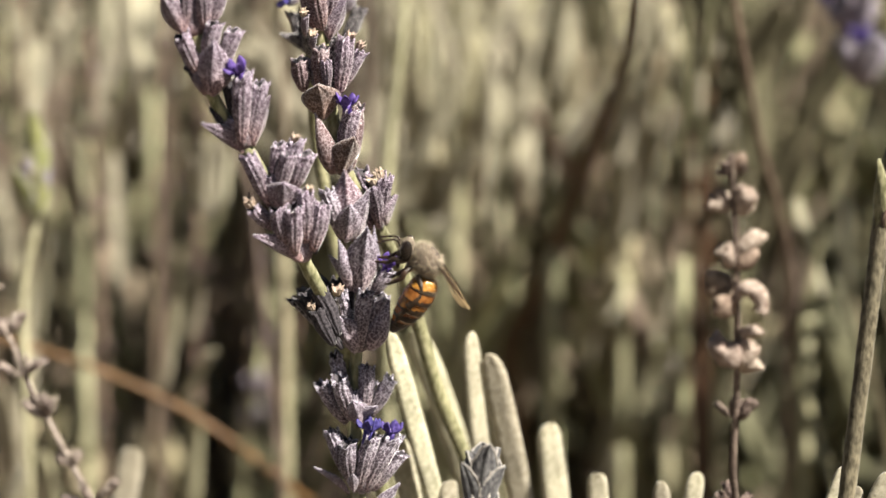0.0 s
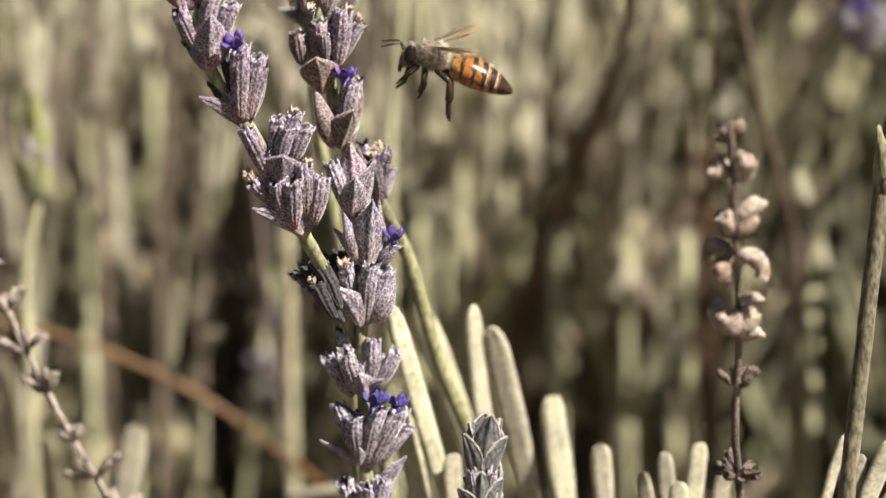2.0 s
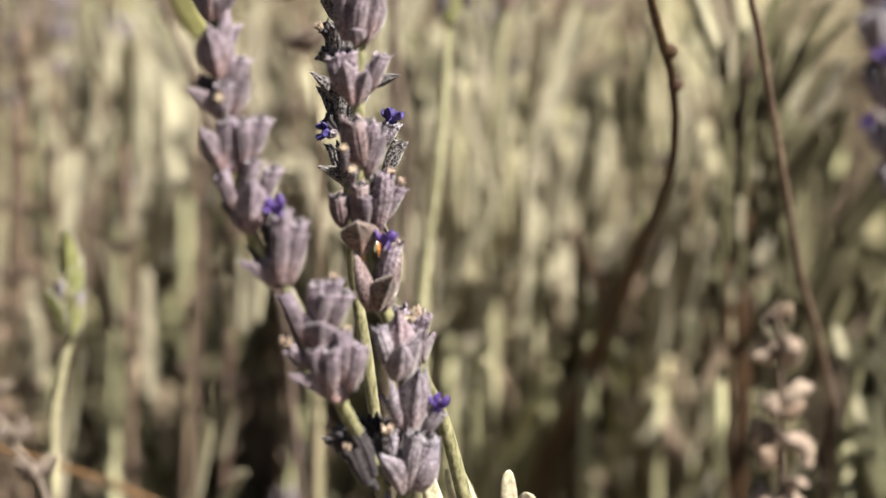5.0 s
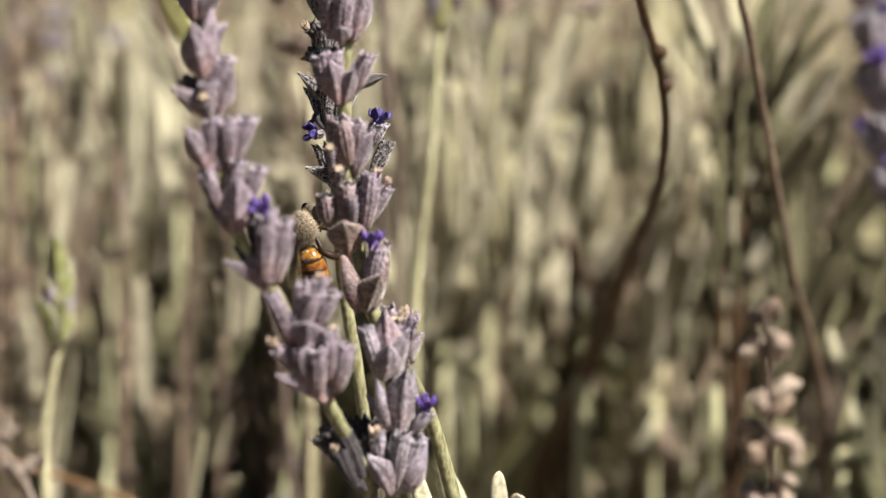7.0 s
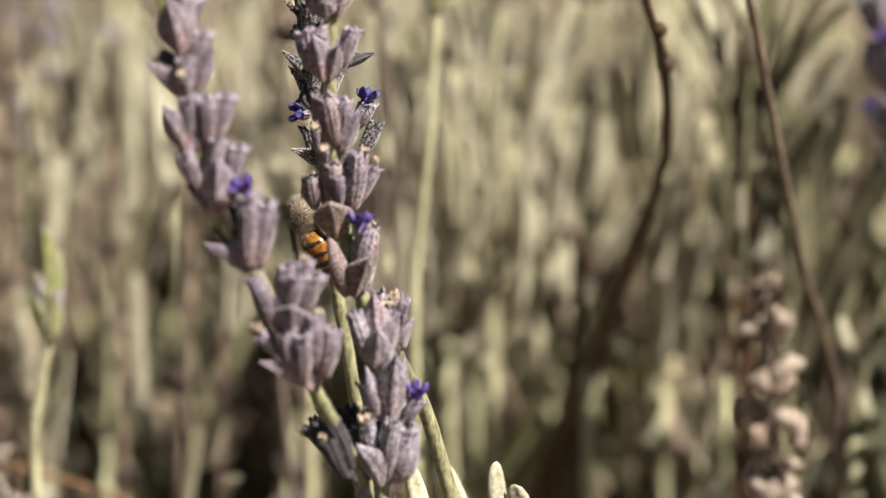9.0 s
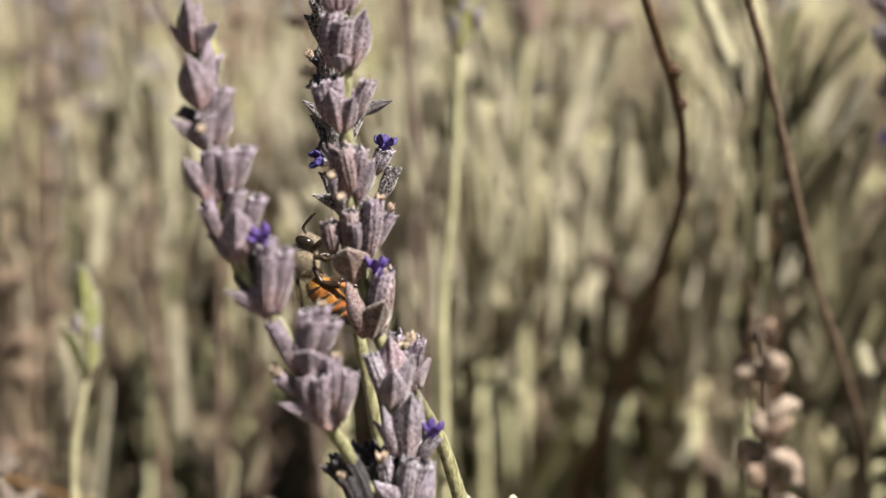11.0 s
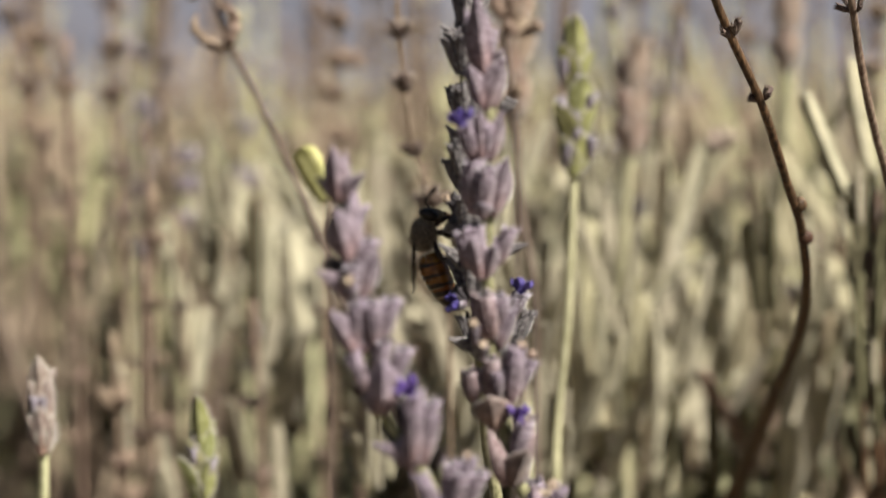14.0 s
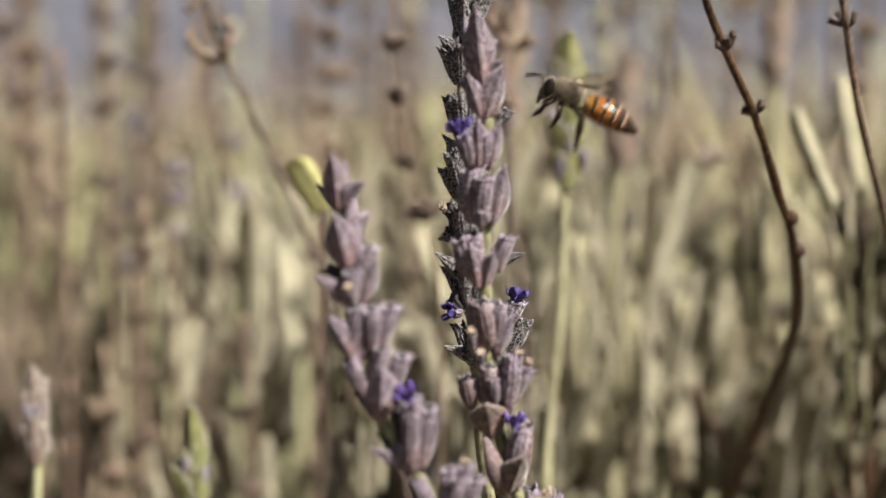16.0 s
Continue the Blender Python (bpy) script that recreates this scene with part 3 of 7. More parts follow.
# ---------------------------------------------------------------- lavender foliage of the bushes
def leaf_mass(name, leaves, material, label, category, sections=4):
    """Many narrow leaves with thickness in one mesh: rows of base, direction, side, length, width, bend."""
    base, way, side, length, width, bend = (np.array(c, float) for c in zip(*leaves))
    way /= np.linalg.norm(way, axis=1)[:, None]
    side -= way * (side * way).sum(1)[:, None]
    side /= np.linalg.norm(side, axis=1)[:, None]
    nrm = np.cross(way, side)
    n = len(base)
    u = np.linspace(0, 1, sections)
    w = np.interp(u, [0, 0.35, 0.8, 1], [0.5, 0.9, 1.0, 0.42])
    verts = np.zeros((n, sections, 4, 3))
    for i in range(sections):
        c = base + way * (length * u[i])[:, None] + nrm * (bend * length * u[i] ** 2)[:, None]
        s = side * (width * w[i] / 2)[:, None]
        t = nrm * (width * 0.16 * w[i])[:, None]
        verts[:, i, 0], verts[:, i, 1], verts[:, i, 2], verts[:, i, 3] = c - s, c - t, c + s, c + t * 0.6
    faces = []
    for i in range(sections - 1):
        for k in range(4):
            faces.append((i * 4 + k, i * 4 + (k + 1) % 4, (i + 1) * 4 + (k + 1) % 4, (i + 1) * 4 + k))
    faces.append((3, 2, 1, 0))
    faces.append(tuple((sections - 1) * 4 + k for k in range(4)))
    faces = np.array(faces)
    idx = (faces[None] + (np.arange(n) * sections * 4)[:, None, None]).reshape(-1)
    me = bpy.data.meshes.new(name)
    me.vertices.add(n * sections * 4)
    me.vertices.foreach_set("co", verts.reshape(-1))
    me.loops.add(len(idx))
    me.loops.foreach_set("vertex_index", idx.astype(np.int32))
    me.polygons.add(len(idx) // 4)
    me.polygons.foreach_set("loop_start", np.arange(0, len(idx), 4, dtype=np.int32))
    me.update(calc_edges=True)
    me.polygons.foreach_set("use_smooth", [True] * len(me.polygons))
    me.materials.append(material)
    return tagged(new(name, me), label, category, kind="stuff")


def bush_top(x, y):
    """Height of the leafy top of the bushes over the ground."""
    h = 0.440 + 0.022 * noise.noise(Vector((x * 5, y * 4, 3))) + 0.028 * noise.noise(Vector((x * 16, y * 12, 7)))
    h += 0.070 * min(max((y - 0.40) / 0.34, 0), 1) - 0.042
    if x > 0.026 + 0.10 * (y + 0.04) and y < 0.9:
        h -= 0.032
    elif x > 0.012 and y < 0.58:
        h -= 0.016
    if x < 0 and y < 0.9:
        h -= 0.0 if y > 0.66 else 0.068
    return h


def shoots(rnd, count, y0, y1, spread, big=1.0, side=0.0, deep=0.10):
    """Upright leafy shoots: leaves in pairs up a short stem."""
    leaves = []
    for _ in range(count):
        y = y0 + (y1 - y0) * rnd.random() ** 1.2
        x = rnd.uniform(-1, 1) * (spread * (y + 0.12))
        if side:
            x = rnd.choice((-1, 1)) * rnd.uniform(spread * (y + 0.12), side)
        if side and (x / side) ** 2 + ((y - 1.0) / 0.72) ** 2 > 1.0 + 0.5 * noise.noise(Vector((x * 4, y * 4, 5))):
            continue
        thin = -0.06 if x > 0.20 * (y + 0.04) - 0.01 and y < 1.3 else -0.12 if x > 0.02 or y > 0.75 else -0.04
        if x > 0.012 and y < 0.58:
            thin += 0.10
        if not side and x < 0.004 and y < 0.47:
            continue
        if noise.noise(Vector((x * 17, y * 11, 33.25))) < thin:
            continue
        top = bush_top(x, y) + rnd.gauss(0, 0.02)
        lean = Vector((rnd.gauss(0, 0.28), rnd.gauss(0, 0.22), 1)).normalized()
        n = rnd.randint(7, 12)
        kind = rnd.random()
        for i in range(n):
            h = i / n
            p = Vector((x, y, top - 0.03)) - lean * (deep * h)
            az = rnd.uniform(0, 2 * math.pi)
            open_ = 0.10 + 0.85 * rnd.random() * (0.35 + 0.65 * h)
            d = lean + Vector((math.cos(az), math.sin(az), 0)) * open_
            leaves.append((p, d, Vector((-math.sin(az), math.cos(az), 0)), big * rnd.uniform(0.022, 0.046), big * rnd.uniform(0.0030, 0.0062), -rnd.uniform(0, 0.12), kind))
    return leaves


rnd = random.Random(11)
def bush(leaves, old, dry, label, sections):
    """The leaves of a stand of shoots: each shoot bears pale young, old shade-darkened or dry brown leaves, by the
    shares given.
    """
    kinds = ([], [], [])
    for *q, kind in leaves:
        kinds[1 if kind < old else 2 if kind < old + dry else 0].append(q)
    # the dark share paints the shady gaps between shoots as leaf colour
    for rows, material, look_of in zip(kinds, (LEAF_STUFF, LEAF_SHADED_STUFF, DRY_STUFF), ("narrow pale sage-green lavender leaves", "older shade-darkened sage-green lavender leaves", "dry brown lavender leaves")):
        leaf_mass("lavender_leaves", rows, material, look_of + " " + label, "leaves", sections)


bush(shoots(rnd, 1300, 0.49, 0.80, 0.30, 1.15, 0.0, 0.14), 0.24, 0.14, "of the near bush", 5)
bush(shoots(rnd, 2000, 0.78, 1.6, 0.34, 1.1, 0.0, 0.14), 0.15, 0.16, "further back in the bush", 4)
def tall_side(rnd, count):
    """The taller bush on the sunny side, mostly out of view and added to cast shade: shoots up to half a metre."""
    leaves = []
    for _ in range(count):
        x, y = rnd.uniform(0.115, 0.36), rnd.uniform(0.34, 0.95)
        if x < 0.14 * (y + 0.04) + 0.072:
            continue
        top = 0.485 + rnd.gauss(0, 0.018)
        lean = Vector((rnd.gauss(-0.05, 0.22), rnd.gauss(0, 0.2), 1)).normalized()
        for i in range(13):
            p = Vector((x, y, top - 0.03)) - lean * (0.14 * i / 13)
            az = rnd.uniform(0, 2 * math.pi)
            d = lean + Vector((math.cos(az), math.sin(az), 0)) * rnd.uniform(0.15, 0.75)
            leaves.append((p, d, Vector((-math.sin(az), math.cos(az), 0)), rnd.uniform(0.028, 0.05), rnd.uniform(0.0036, 0.006), -rnd.uniform(0, 0.12)))
    return leaves


leaf_mass("lavender_leaves", tall_side(rnd, 190), LEAF_SHADED_STUFF, "mostly unseen taller bush of shade-darkened sage-green lavender leaves", "leaves", 5)
leaf_mass("lavender_leaves", tall_side(rnd, 190), LEAF_STUFF, "mostly unseen taller bush of pale sage-green lavender leaves", "leaves", 5)
bush(shoots(rnd, 3300, 0.40, 1.75, 0.30, 1.25, 1.25, 0.2), 0.25, 0.1, "along the hedge", 3)


def far_rows(rnd, count):
    """Hedges of lavender further off, one behind the other."""
    leaves = []
    for _ in range(count):
        row = rnd.choice((0, 0, 1, 2))
        x, y = rnd.uniform(-3.2, 3.2), 2.15 + row * 1.5 + rnd.gauss(0, 0.2)
        top = 0.50 - 1.6 * (y - 2.15 - row * 1.5) ** 2 + rnd.gauss(0, 0.02)
        lean = Vector((rnd.gauss(0, 0.25), rnd.gauss(0, 0.25), 1)).normalized()
        for i in range(9):
            az = rnd.uniform(0, 2 * math.pi)
            d = lean + Vector((math.cos(az), math.sin(az), 0)) * rnd.uniform(0.15, 0.8)
            leaves.append((Vector((x, y, top - 0.05)) - lean * (0.3 * i / 9), d, Vector((-math.sin(az), math.cos(az), 0)), rnd.uniform(0.06, 0.11), rnd.uniform(0.008, 0.014), -rnd.uniform(0, 0.12)))
    return leaves


leaf_mass("lavender_leaves", far_rows(rnd, 2600), LEAF_STUFF, "distant pale green lavender hedges", "leaves", 3)


def branches(rnd, count):
    """Woody branches that carry the shoots, fanning out from the feet of the bushes."""
    out = []
    for _ in range(count):
        x, y = rnd.uniform(-0.9, 0.9), rnd.uniform(0.45, 1.6)
        foot = Vector((round(x / 0.5) * 0.5 + rnd.gauss(0, 0.03), round((y - 0.8) / 0.5) * 0.5 + 0.8 + rnd.gauss(0, 0.03), 0))
        tip = Vector((x, y, bush_top(x, y) - rnd.uniform(0.03, 0.10)))
        d = tip - foot
        out.append((foot, d, Vector((1, rnd.uniform(-1, 1), 0)), d.length, rnd.uniform(0.003, 0.007), rnd.gauss(0, 0.05)))
    return out


leaf_mass("woody_branches", branches(rnd, 420), DRY_STUFF, "grey-brown woody branches under the lavender leaves", "branches", 5)


def stalk_mass(rnd, count, y0, y1, spread, lo, hi, wid):
    out = []
    for _ in range(count):
        y = rnd.uniform(y0, y1)
        x = rnd.uniform(-1, 1) * spread * (y + 0.12)
        top = rnd.uniform(lo, hi)
        lean = Vector((rnd.gauss(0, 0.24), rnd.gauss(0, 0.14), 1)).normalized()
        length = rnd.uniform(0.15, 0.28)
        w = rnd.uniform(0.0014, wid)
        out.append((Vector((x, y, top)) - lean * length, lean, Vector((1, rnd.uniform(-1, 1), 0)), length, w, rnd.gauss(0, 0.05)))
    return out


thin = [q for q in stalk_mass(rnd, 320, 0.62, 1.5, 0.32, 0.40, 0.55, 0.0034) if not (-0.005 < q[0].x < 0.075 and q[0].y < 0.95)]
leaf_mass("dry_stalks", thin, DRY_STUFF, "thin dry brown lavender stalks among the leaves", "stalks", 5)
brown = [q for q in stalk_mass(rnd, 480, 0.60, 1.3, 0.34, 0.39, 0.525, 0.0046) if q[0].x < 0.0 or q[0].x > 0.075]
leaf_mass("dry_stalks", brown, DRY_STUFF, "thicket of dry brown flower stalks", "stalks", 5)
leaf_mass("pale_stalks", stalk_mass(rnd, 260, 0.66, 1.6, 0.32, 0.42, 0.555, 0.0034), LEAF_STUFF, "pale green upright lavender stalks among the leaves", "stalks", 5)


# ---------------------------------------------------------------- the lavender spike on which the bee first feeds
FRONT_FOOT = (0.016, 0.262, 0.0)


def front_spike():
    line = [(0.0083, 0.2620, 0.4449), (0.0096, 0.2620, 0.4376), (0.0091, 0.2620, 0.4296), (0.0093, 0.2620, 0.4202), (0.0097, 0.2620, 0.4099), (0.0100, 0.2620, 0.4028),
            (0.0115, 0.262, 0.37), (0.014, 0.262, 0.2), FRONT_FOOT]
    s = Spike("lavender_spike", FRONT_FOOT, line, lambda u: (0.75 + 0.35 * u) * MM, "grey-purple felted lavender spike with a few violet flowers", "lavender", seed=3)
    w = s.whorl
    p = s.piece
    p("pink", (0.0085, 0.2613, 0.4448), (0.0074, 0.2605, 0.4546), 4.83, 8)
    p("bract", (0.0091, 0.2608, 0.4448), (0.0107, 0.2595, 0.4521), 3.02, 35)
    p("calyx", (0.0071, 0.2615, 0.4449), (0.0053, 0.2610, 0.4520), 2.04)
    p("bract", (0.0076, 0.2602, 0.4448), (0.0083, 0.2584, 0.4504), 3.47, -10)
    p("bract", (0.0098, 0.2601, 0.4379), (0.0105, 0.2582, 0.4472), 4.67, 8)
    p("bud", (0.0086, 0.2610, 0.4382), (0.0067, 0.2600, 0.4449), 2.26)
    p("bract", (0.0078, 0.2618, 0.4383), (0.0053, 0.2615, 0.4429), 2.11, -50)
    p("calyx", (0.0115, 0.2615, 0.4375), (0.0131, 0.2610, 0.4413), 1.81, 0, 1.35)
    p("bud", (0.0112, 0.2625, 0.4378), (0.0114, 0.2630, 0.4461), 1.96)
    p("calyx", (0.0096, 0.2604, 0.4302), (0.0096, 0.2588, 0.4386), 2.11)
    p("bract", (0.0089, 0.2598, 0.4297), (0.0059, 0.2576, 0.4358), 3.92, -20)
    p("bud", (0.0109, 0.2609, 0.4300), (0.0134, 0.2598, 0.4366), 2.87)
    p("calyx", (0.0104, 0.2613, 0.4304), (0.0119, 0.2605, 0.4375), 2.11)
    p("calyx", (0.0083, 0.2609, 0.4311), (0.0065, 0.2598, 0.4378), 1.88, 0, 0, 1.7)
    p("black", (0.0072, 0.2615, 0.4317), (0.0024, 0.2610, 0.4381), 1.58)
    p("black", (0.0077, 0.2620, 0.4313), (0.0044, 0.2620, 0.4367), 1.81)
    p("calyx", (0.0078, 0.2618, 0.4196), (0.0043, 0.2615, 0.4253), 1.88)
    p("calyx", (0.0081, 0.2622, 0.4206), (0.0060, 0.2625, 0.4289), 1.81)
    p("calyx", (0.0085, 0.2608, 0.4203), (0.0068, 0.2595, 0.4265), 2.19)
    p("calyx", (0.0102, 0.2615, 0.4209), (0.0110, 0.2610, 0.4278), 2.04)
    p("calyx", (0.0110, 0.2618, 0.4205), (0.0139, 0.2615, 0.4260), 1.88)
    p("bract", (0.0098, 0.2602, 0.4195), (0.0087, 0.2584, 0.4238), 3.17)
    p("bract", (0.0095, 0.2605, 0.4197), (0.0120, 0.2590, 0.4229), 2.26, 30)
    p("calyx", (0.0097, 0.2605, 0.4109), (0.0108, 0.2590, 0.4190), 2.19, 0, 1.5)
    p("calyx", (0.0106, 0.2608, 0.4103), (0.0139, 0.2596, 0.4186), 2.26, 0, 1.4)
    p("calyx", (0.0115, 0.2615, 0.4103), (0.0149, 0.2610, 0.4163), 2.11)
    p("calyx", (0.0083, 0.2618, 0.4115), (0.0061, 0.2615, 0.4189), 2.11)
    p("calyx", (0.0087, 0.2607, 0.4116), (0.0073, 0.2594, 0.4175), 2.34)
    p("bract", (0.0083, 0.2615, 0.4098), (0.0035, 0.2610, 0.4139), 1.66, -60)
    p("bract", (0.0089, 0.2600, 0.4104), (0.0088, 0.2580, 0.4136), 1.51)
    p("black", (0.0092, 0.2622, 0.4114), (0.0088, 0.2625, 0.4178), 1.96)
    p("bract", (0.0117, 0.2613, 0.4054), (0.0152, 0.2605, 0.4116), 2.56, 30)
    for b in ((0.0085, 0.2620, 0.4449), (0.0098, 0.2620, 0.4376), (0.0092, 0.2620, 0.4296), (0.0093, 0.2620, 0.4202), (0.0098, 0.2620, 0.4099)):
        s.behind(b, 0.78)
        s.flank(b, 0.66)
    w((0.0102, 0.2620, 0.4012), (-70, -15, 40, 80, 160), [(70, 36, 0.9), (-40, 30, 0.9)], (), 1.05, 22)
    return s.top


front = front_spike()


# ---------------------------------------------------------------- the leaning spike beside it
def leaning_spike():
    line = [(-0.0151, 0.2560, 0.4937), (-0.0147, 0.2560, 0.4860), (-0.0133, 0.2560, 0.4802), (-0.0117, 0.2520, 0.4729), (-0.0097, 0.2520, 0.4653), (-0.0053, 0.2520, 0.4584), (-0.0006, 0.2520, 0.4506),
            (0.0025, 0.2540, 0.4427), (0.0075, 0.2620, 0.4306), (0.014, 0.272, 0.40), (0.026, 0.28, 0.2), (0.03, 0.29, 0.0)]
    s = Spike("lavender_spike", (0.03, 0.29, 0.0), line, lambda u: (0.7 + 0.35 * u) * MM, "leaning grey-purple felted lavender spike, mostly faded", "lavender", seed=5)
    s.fat = 1.15
    w = s.whorl
    p = s.piece
    p("bract", (-0.0152, 0.2548, 0.4918), (-0.0158, 0.2535, 0.4993), 3.19, -5)
    p("bract", (-0.0145, 0.2549, 0.4916), (-0.0119, 0.2538, 0.4958), 2.61, 35)
    p("bract", (-0.0158, 0.2555, 0.4916), (-0.0182, 0.2550, 0.4951), 2.03, -45)
    p("bud", (-0.0147, 0.2560, 0.4917), (-0.0144, 0.2560, 0.4978), 2.03)
    p("bract", (-0.0137, 0.2505, 0.4844), (-0.0152, 0.2490, 0.4915), 4.48, -5)
    p("bud", (-0.0130, 0.2522, 0.4848), (-0.0125, 0.2525, 0.4904), 1.88)
    p("bract", (-0.0120, 0.2510, 0.4796), (-0.0099, 0.2500, 0.4859), 2.89, 20)
    p("calyx", (-0.0129, 0.2518, 0.4823), (-0.0115, 0.2515, 0.4874), 2.24)
    p("bract", (-0.0137, 0.2513, 0.4794), (-0.0177, 0.2505, 0.4835), 2.60, -35)
    p("black", (-0.0145, 0.2520, 0.4833), (-0.0164, 0.2520, 0.4849), 1.44)
    p("calyx", (-0.0133, 0.2508, 0.4796), (-0.0138, 0.2496, 0.4842), 2.17)
    p("calyx", (-0.0131, 0.2505, 0.4797), (-0.0136, 0.2490, 0.4818), 1.44, 0, 0, 1.2)
    p("bract", (-0.0131, 0.2505, 0.4728), (-0.0159, 0.2490, 0.4785), 3.75, -15)
    p("calyx", (-0.0128, 0.2510, 0.4740), (-0.0132, 0.2500, 0.4796), 1.73)
    p("calyx", (-0.0105, 0.2511, 0.4737), (-0.0107, 0.2502, 0.4796), 2.02)
    p("calyx", (-0.0100, 0.2518, 0.4738), (-0.0088, 0.2515, 0.4798), 2.31)
    p("black", (-0.0097, 0.2515, 0.4735), (-0.0092, 0.2510, 0.4749), 1.30)
    p("pink", (-0.0095, 0.2502, 0.4651), (-0.0092, 0.2484, 0.4723), 4.77)
    p("calyx", (-0.0111, 0.2513, 0.4676), (-0.0138, 0.2505, 0.4727), 1.88)
    p("calyx", (-0.0101, 0.2510, 0.4690), (-0.0098, 0.2500, 0.4747), 1.95)
    p("calyx", (-0.0085, 0.2515, 0.4681), (-0.0071, 0.2510, 0.4736), 1.95)
    p("blackbract", (-0.0103, 0.2515, 0.4654), (-0.0131, 0.2510, 0.4688), 2.02, -40)
    p("calyx", (-0.0057, 0.2507, 0.4586), (-0.0060, 0.2494, 0.4680), 2.09, 0, 1.5)
    p("calyx", (-0.0048, 0.2513, 0.4590), (-0.0037, 0.2506, 0.4668), 1.80)
    p("bract", (-0.0042, 0.2511, 0.4586), (-0.0021, 0.2502, 0.4653), 2.31, 35)
    p("bract", (-0.0056, 0.2513, 0.4577), (-0.0110, 0.2505, 0.4616), 2.60, -40)
    p("black", (-0.0064, 0.2520, 0.4587), (-0.0096, 0.2520, 0.4632), 1.30)
    p("black", (-0.0063, 0.2522, 0.4606), (-0.0077, 0.2525, 0.4673), 1.23)
    p("calyx", (-0.0021, 0.2513, 0.4508), (-0.0047, 0.2505, 0.4578), 2.02)
    p("calyx", (-0.0015, 0.2518, 0.4534), (-0.0012, 0.2515, 0.4589), 1.88)
    p("calyx", (0.0001, 0.2515, 0.4535), (0.0009, 0.2510, 0.4595), 1.80, 0, 0, 1.2)
    p("calyx", (0.0008, 0.2513, 0.4528), (0.0021, 0.2505, 0.4579), 2.09)
    p("calyx", (-0.0008, 0.2508, 0.4528), (-0.0001, 0.2496, 0.4582), 1.88)
    p("bract", (-0.0007, 0.2502, 0.4503), (-0.0002, 0.2484, 0.4546), 4.48)
    p("calyx", (-0.0016, 0.2515, 0.4478), (-0.0044, 0.2510, 0.4507), 1.80, 0, 0, 1.6)
    p("calyx", (0.0002, 0.2510, 0.4457), (-0.0019, 0.2500, 0.4507), 2.09)
    p("calyx", (0.0012, 0.2506, 0.4446), (0.0006, 0.2492, 0.4510), 2.09)
    p("bract", (0.0021, 0.2510, 0.4436), (-0.0043, 0.2500, 0.4472), 2.74, -30)
    p("calyx", (0.0025, 0.2510, 0.4461), (0.0028, 0.2500, 0.4531), 2.09, 0, 0, 1.1)
    p("calyx", (0.0034, 0.2513, 0.4450), (0.0051, 0.2505, 0.4512), 2.09)
    p("blackbract", (0.0038, 0.2515, 0.4445), (0.0058, 0.2510, 0.4505), 1.88, 40)
    # lowest whorl coloured near-black for the shadow of the front spike on it
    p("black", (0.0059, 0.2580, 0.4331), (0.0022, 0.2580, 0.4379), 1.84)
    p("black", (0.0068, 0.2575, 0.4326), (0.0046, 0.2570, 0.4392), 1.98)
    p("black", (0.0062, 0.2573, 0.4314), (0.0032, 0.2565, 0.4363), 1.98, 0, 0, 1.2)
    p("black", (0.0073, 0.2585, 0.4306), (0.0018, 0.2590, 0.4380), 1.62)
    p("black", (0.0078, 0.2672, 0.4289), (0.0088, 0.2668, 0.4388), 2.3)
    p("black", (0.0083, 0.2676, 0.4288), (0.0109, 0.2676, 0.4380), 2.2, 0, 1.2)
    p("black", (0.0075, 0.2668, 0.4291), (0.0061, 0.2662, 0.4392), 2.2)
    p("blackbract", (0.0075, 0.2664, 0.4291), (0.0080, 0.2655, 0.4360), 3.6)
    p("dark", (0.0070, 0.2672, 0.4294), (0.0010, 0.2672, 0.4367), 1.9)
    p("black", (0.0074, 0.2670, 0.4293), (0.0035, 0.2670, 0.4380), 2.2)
    b = (-0.0147, 0.2560, 0.4859)
    w(b, (170, 60), [(75, 14, 1.1), (180, 15, 1)], (), 1.0, 12, buds=1.0)
    for b in ((-0.0133, 0.2520, 0.4797), (-0.0120, 0.2520, 0.4726), (-0.0099, 0.2520, 0.4653), (-0.0053, 0.2520, 0.4583), (-0.0008, 0.2520, 0.4508), (0.0022, 0.2530, 0.4435)):
        s.behind(b, 0.74)
        s.flank(b, 0.62)
    return s.top


fresher(leaning_spike())


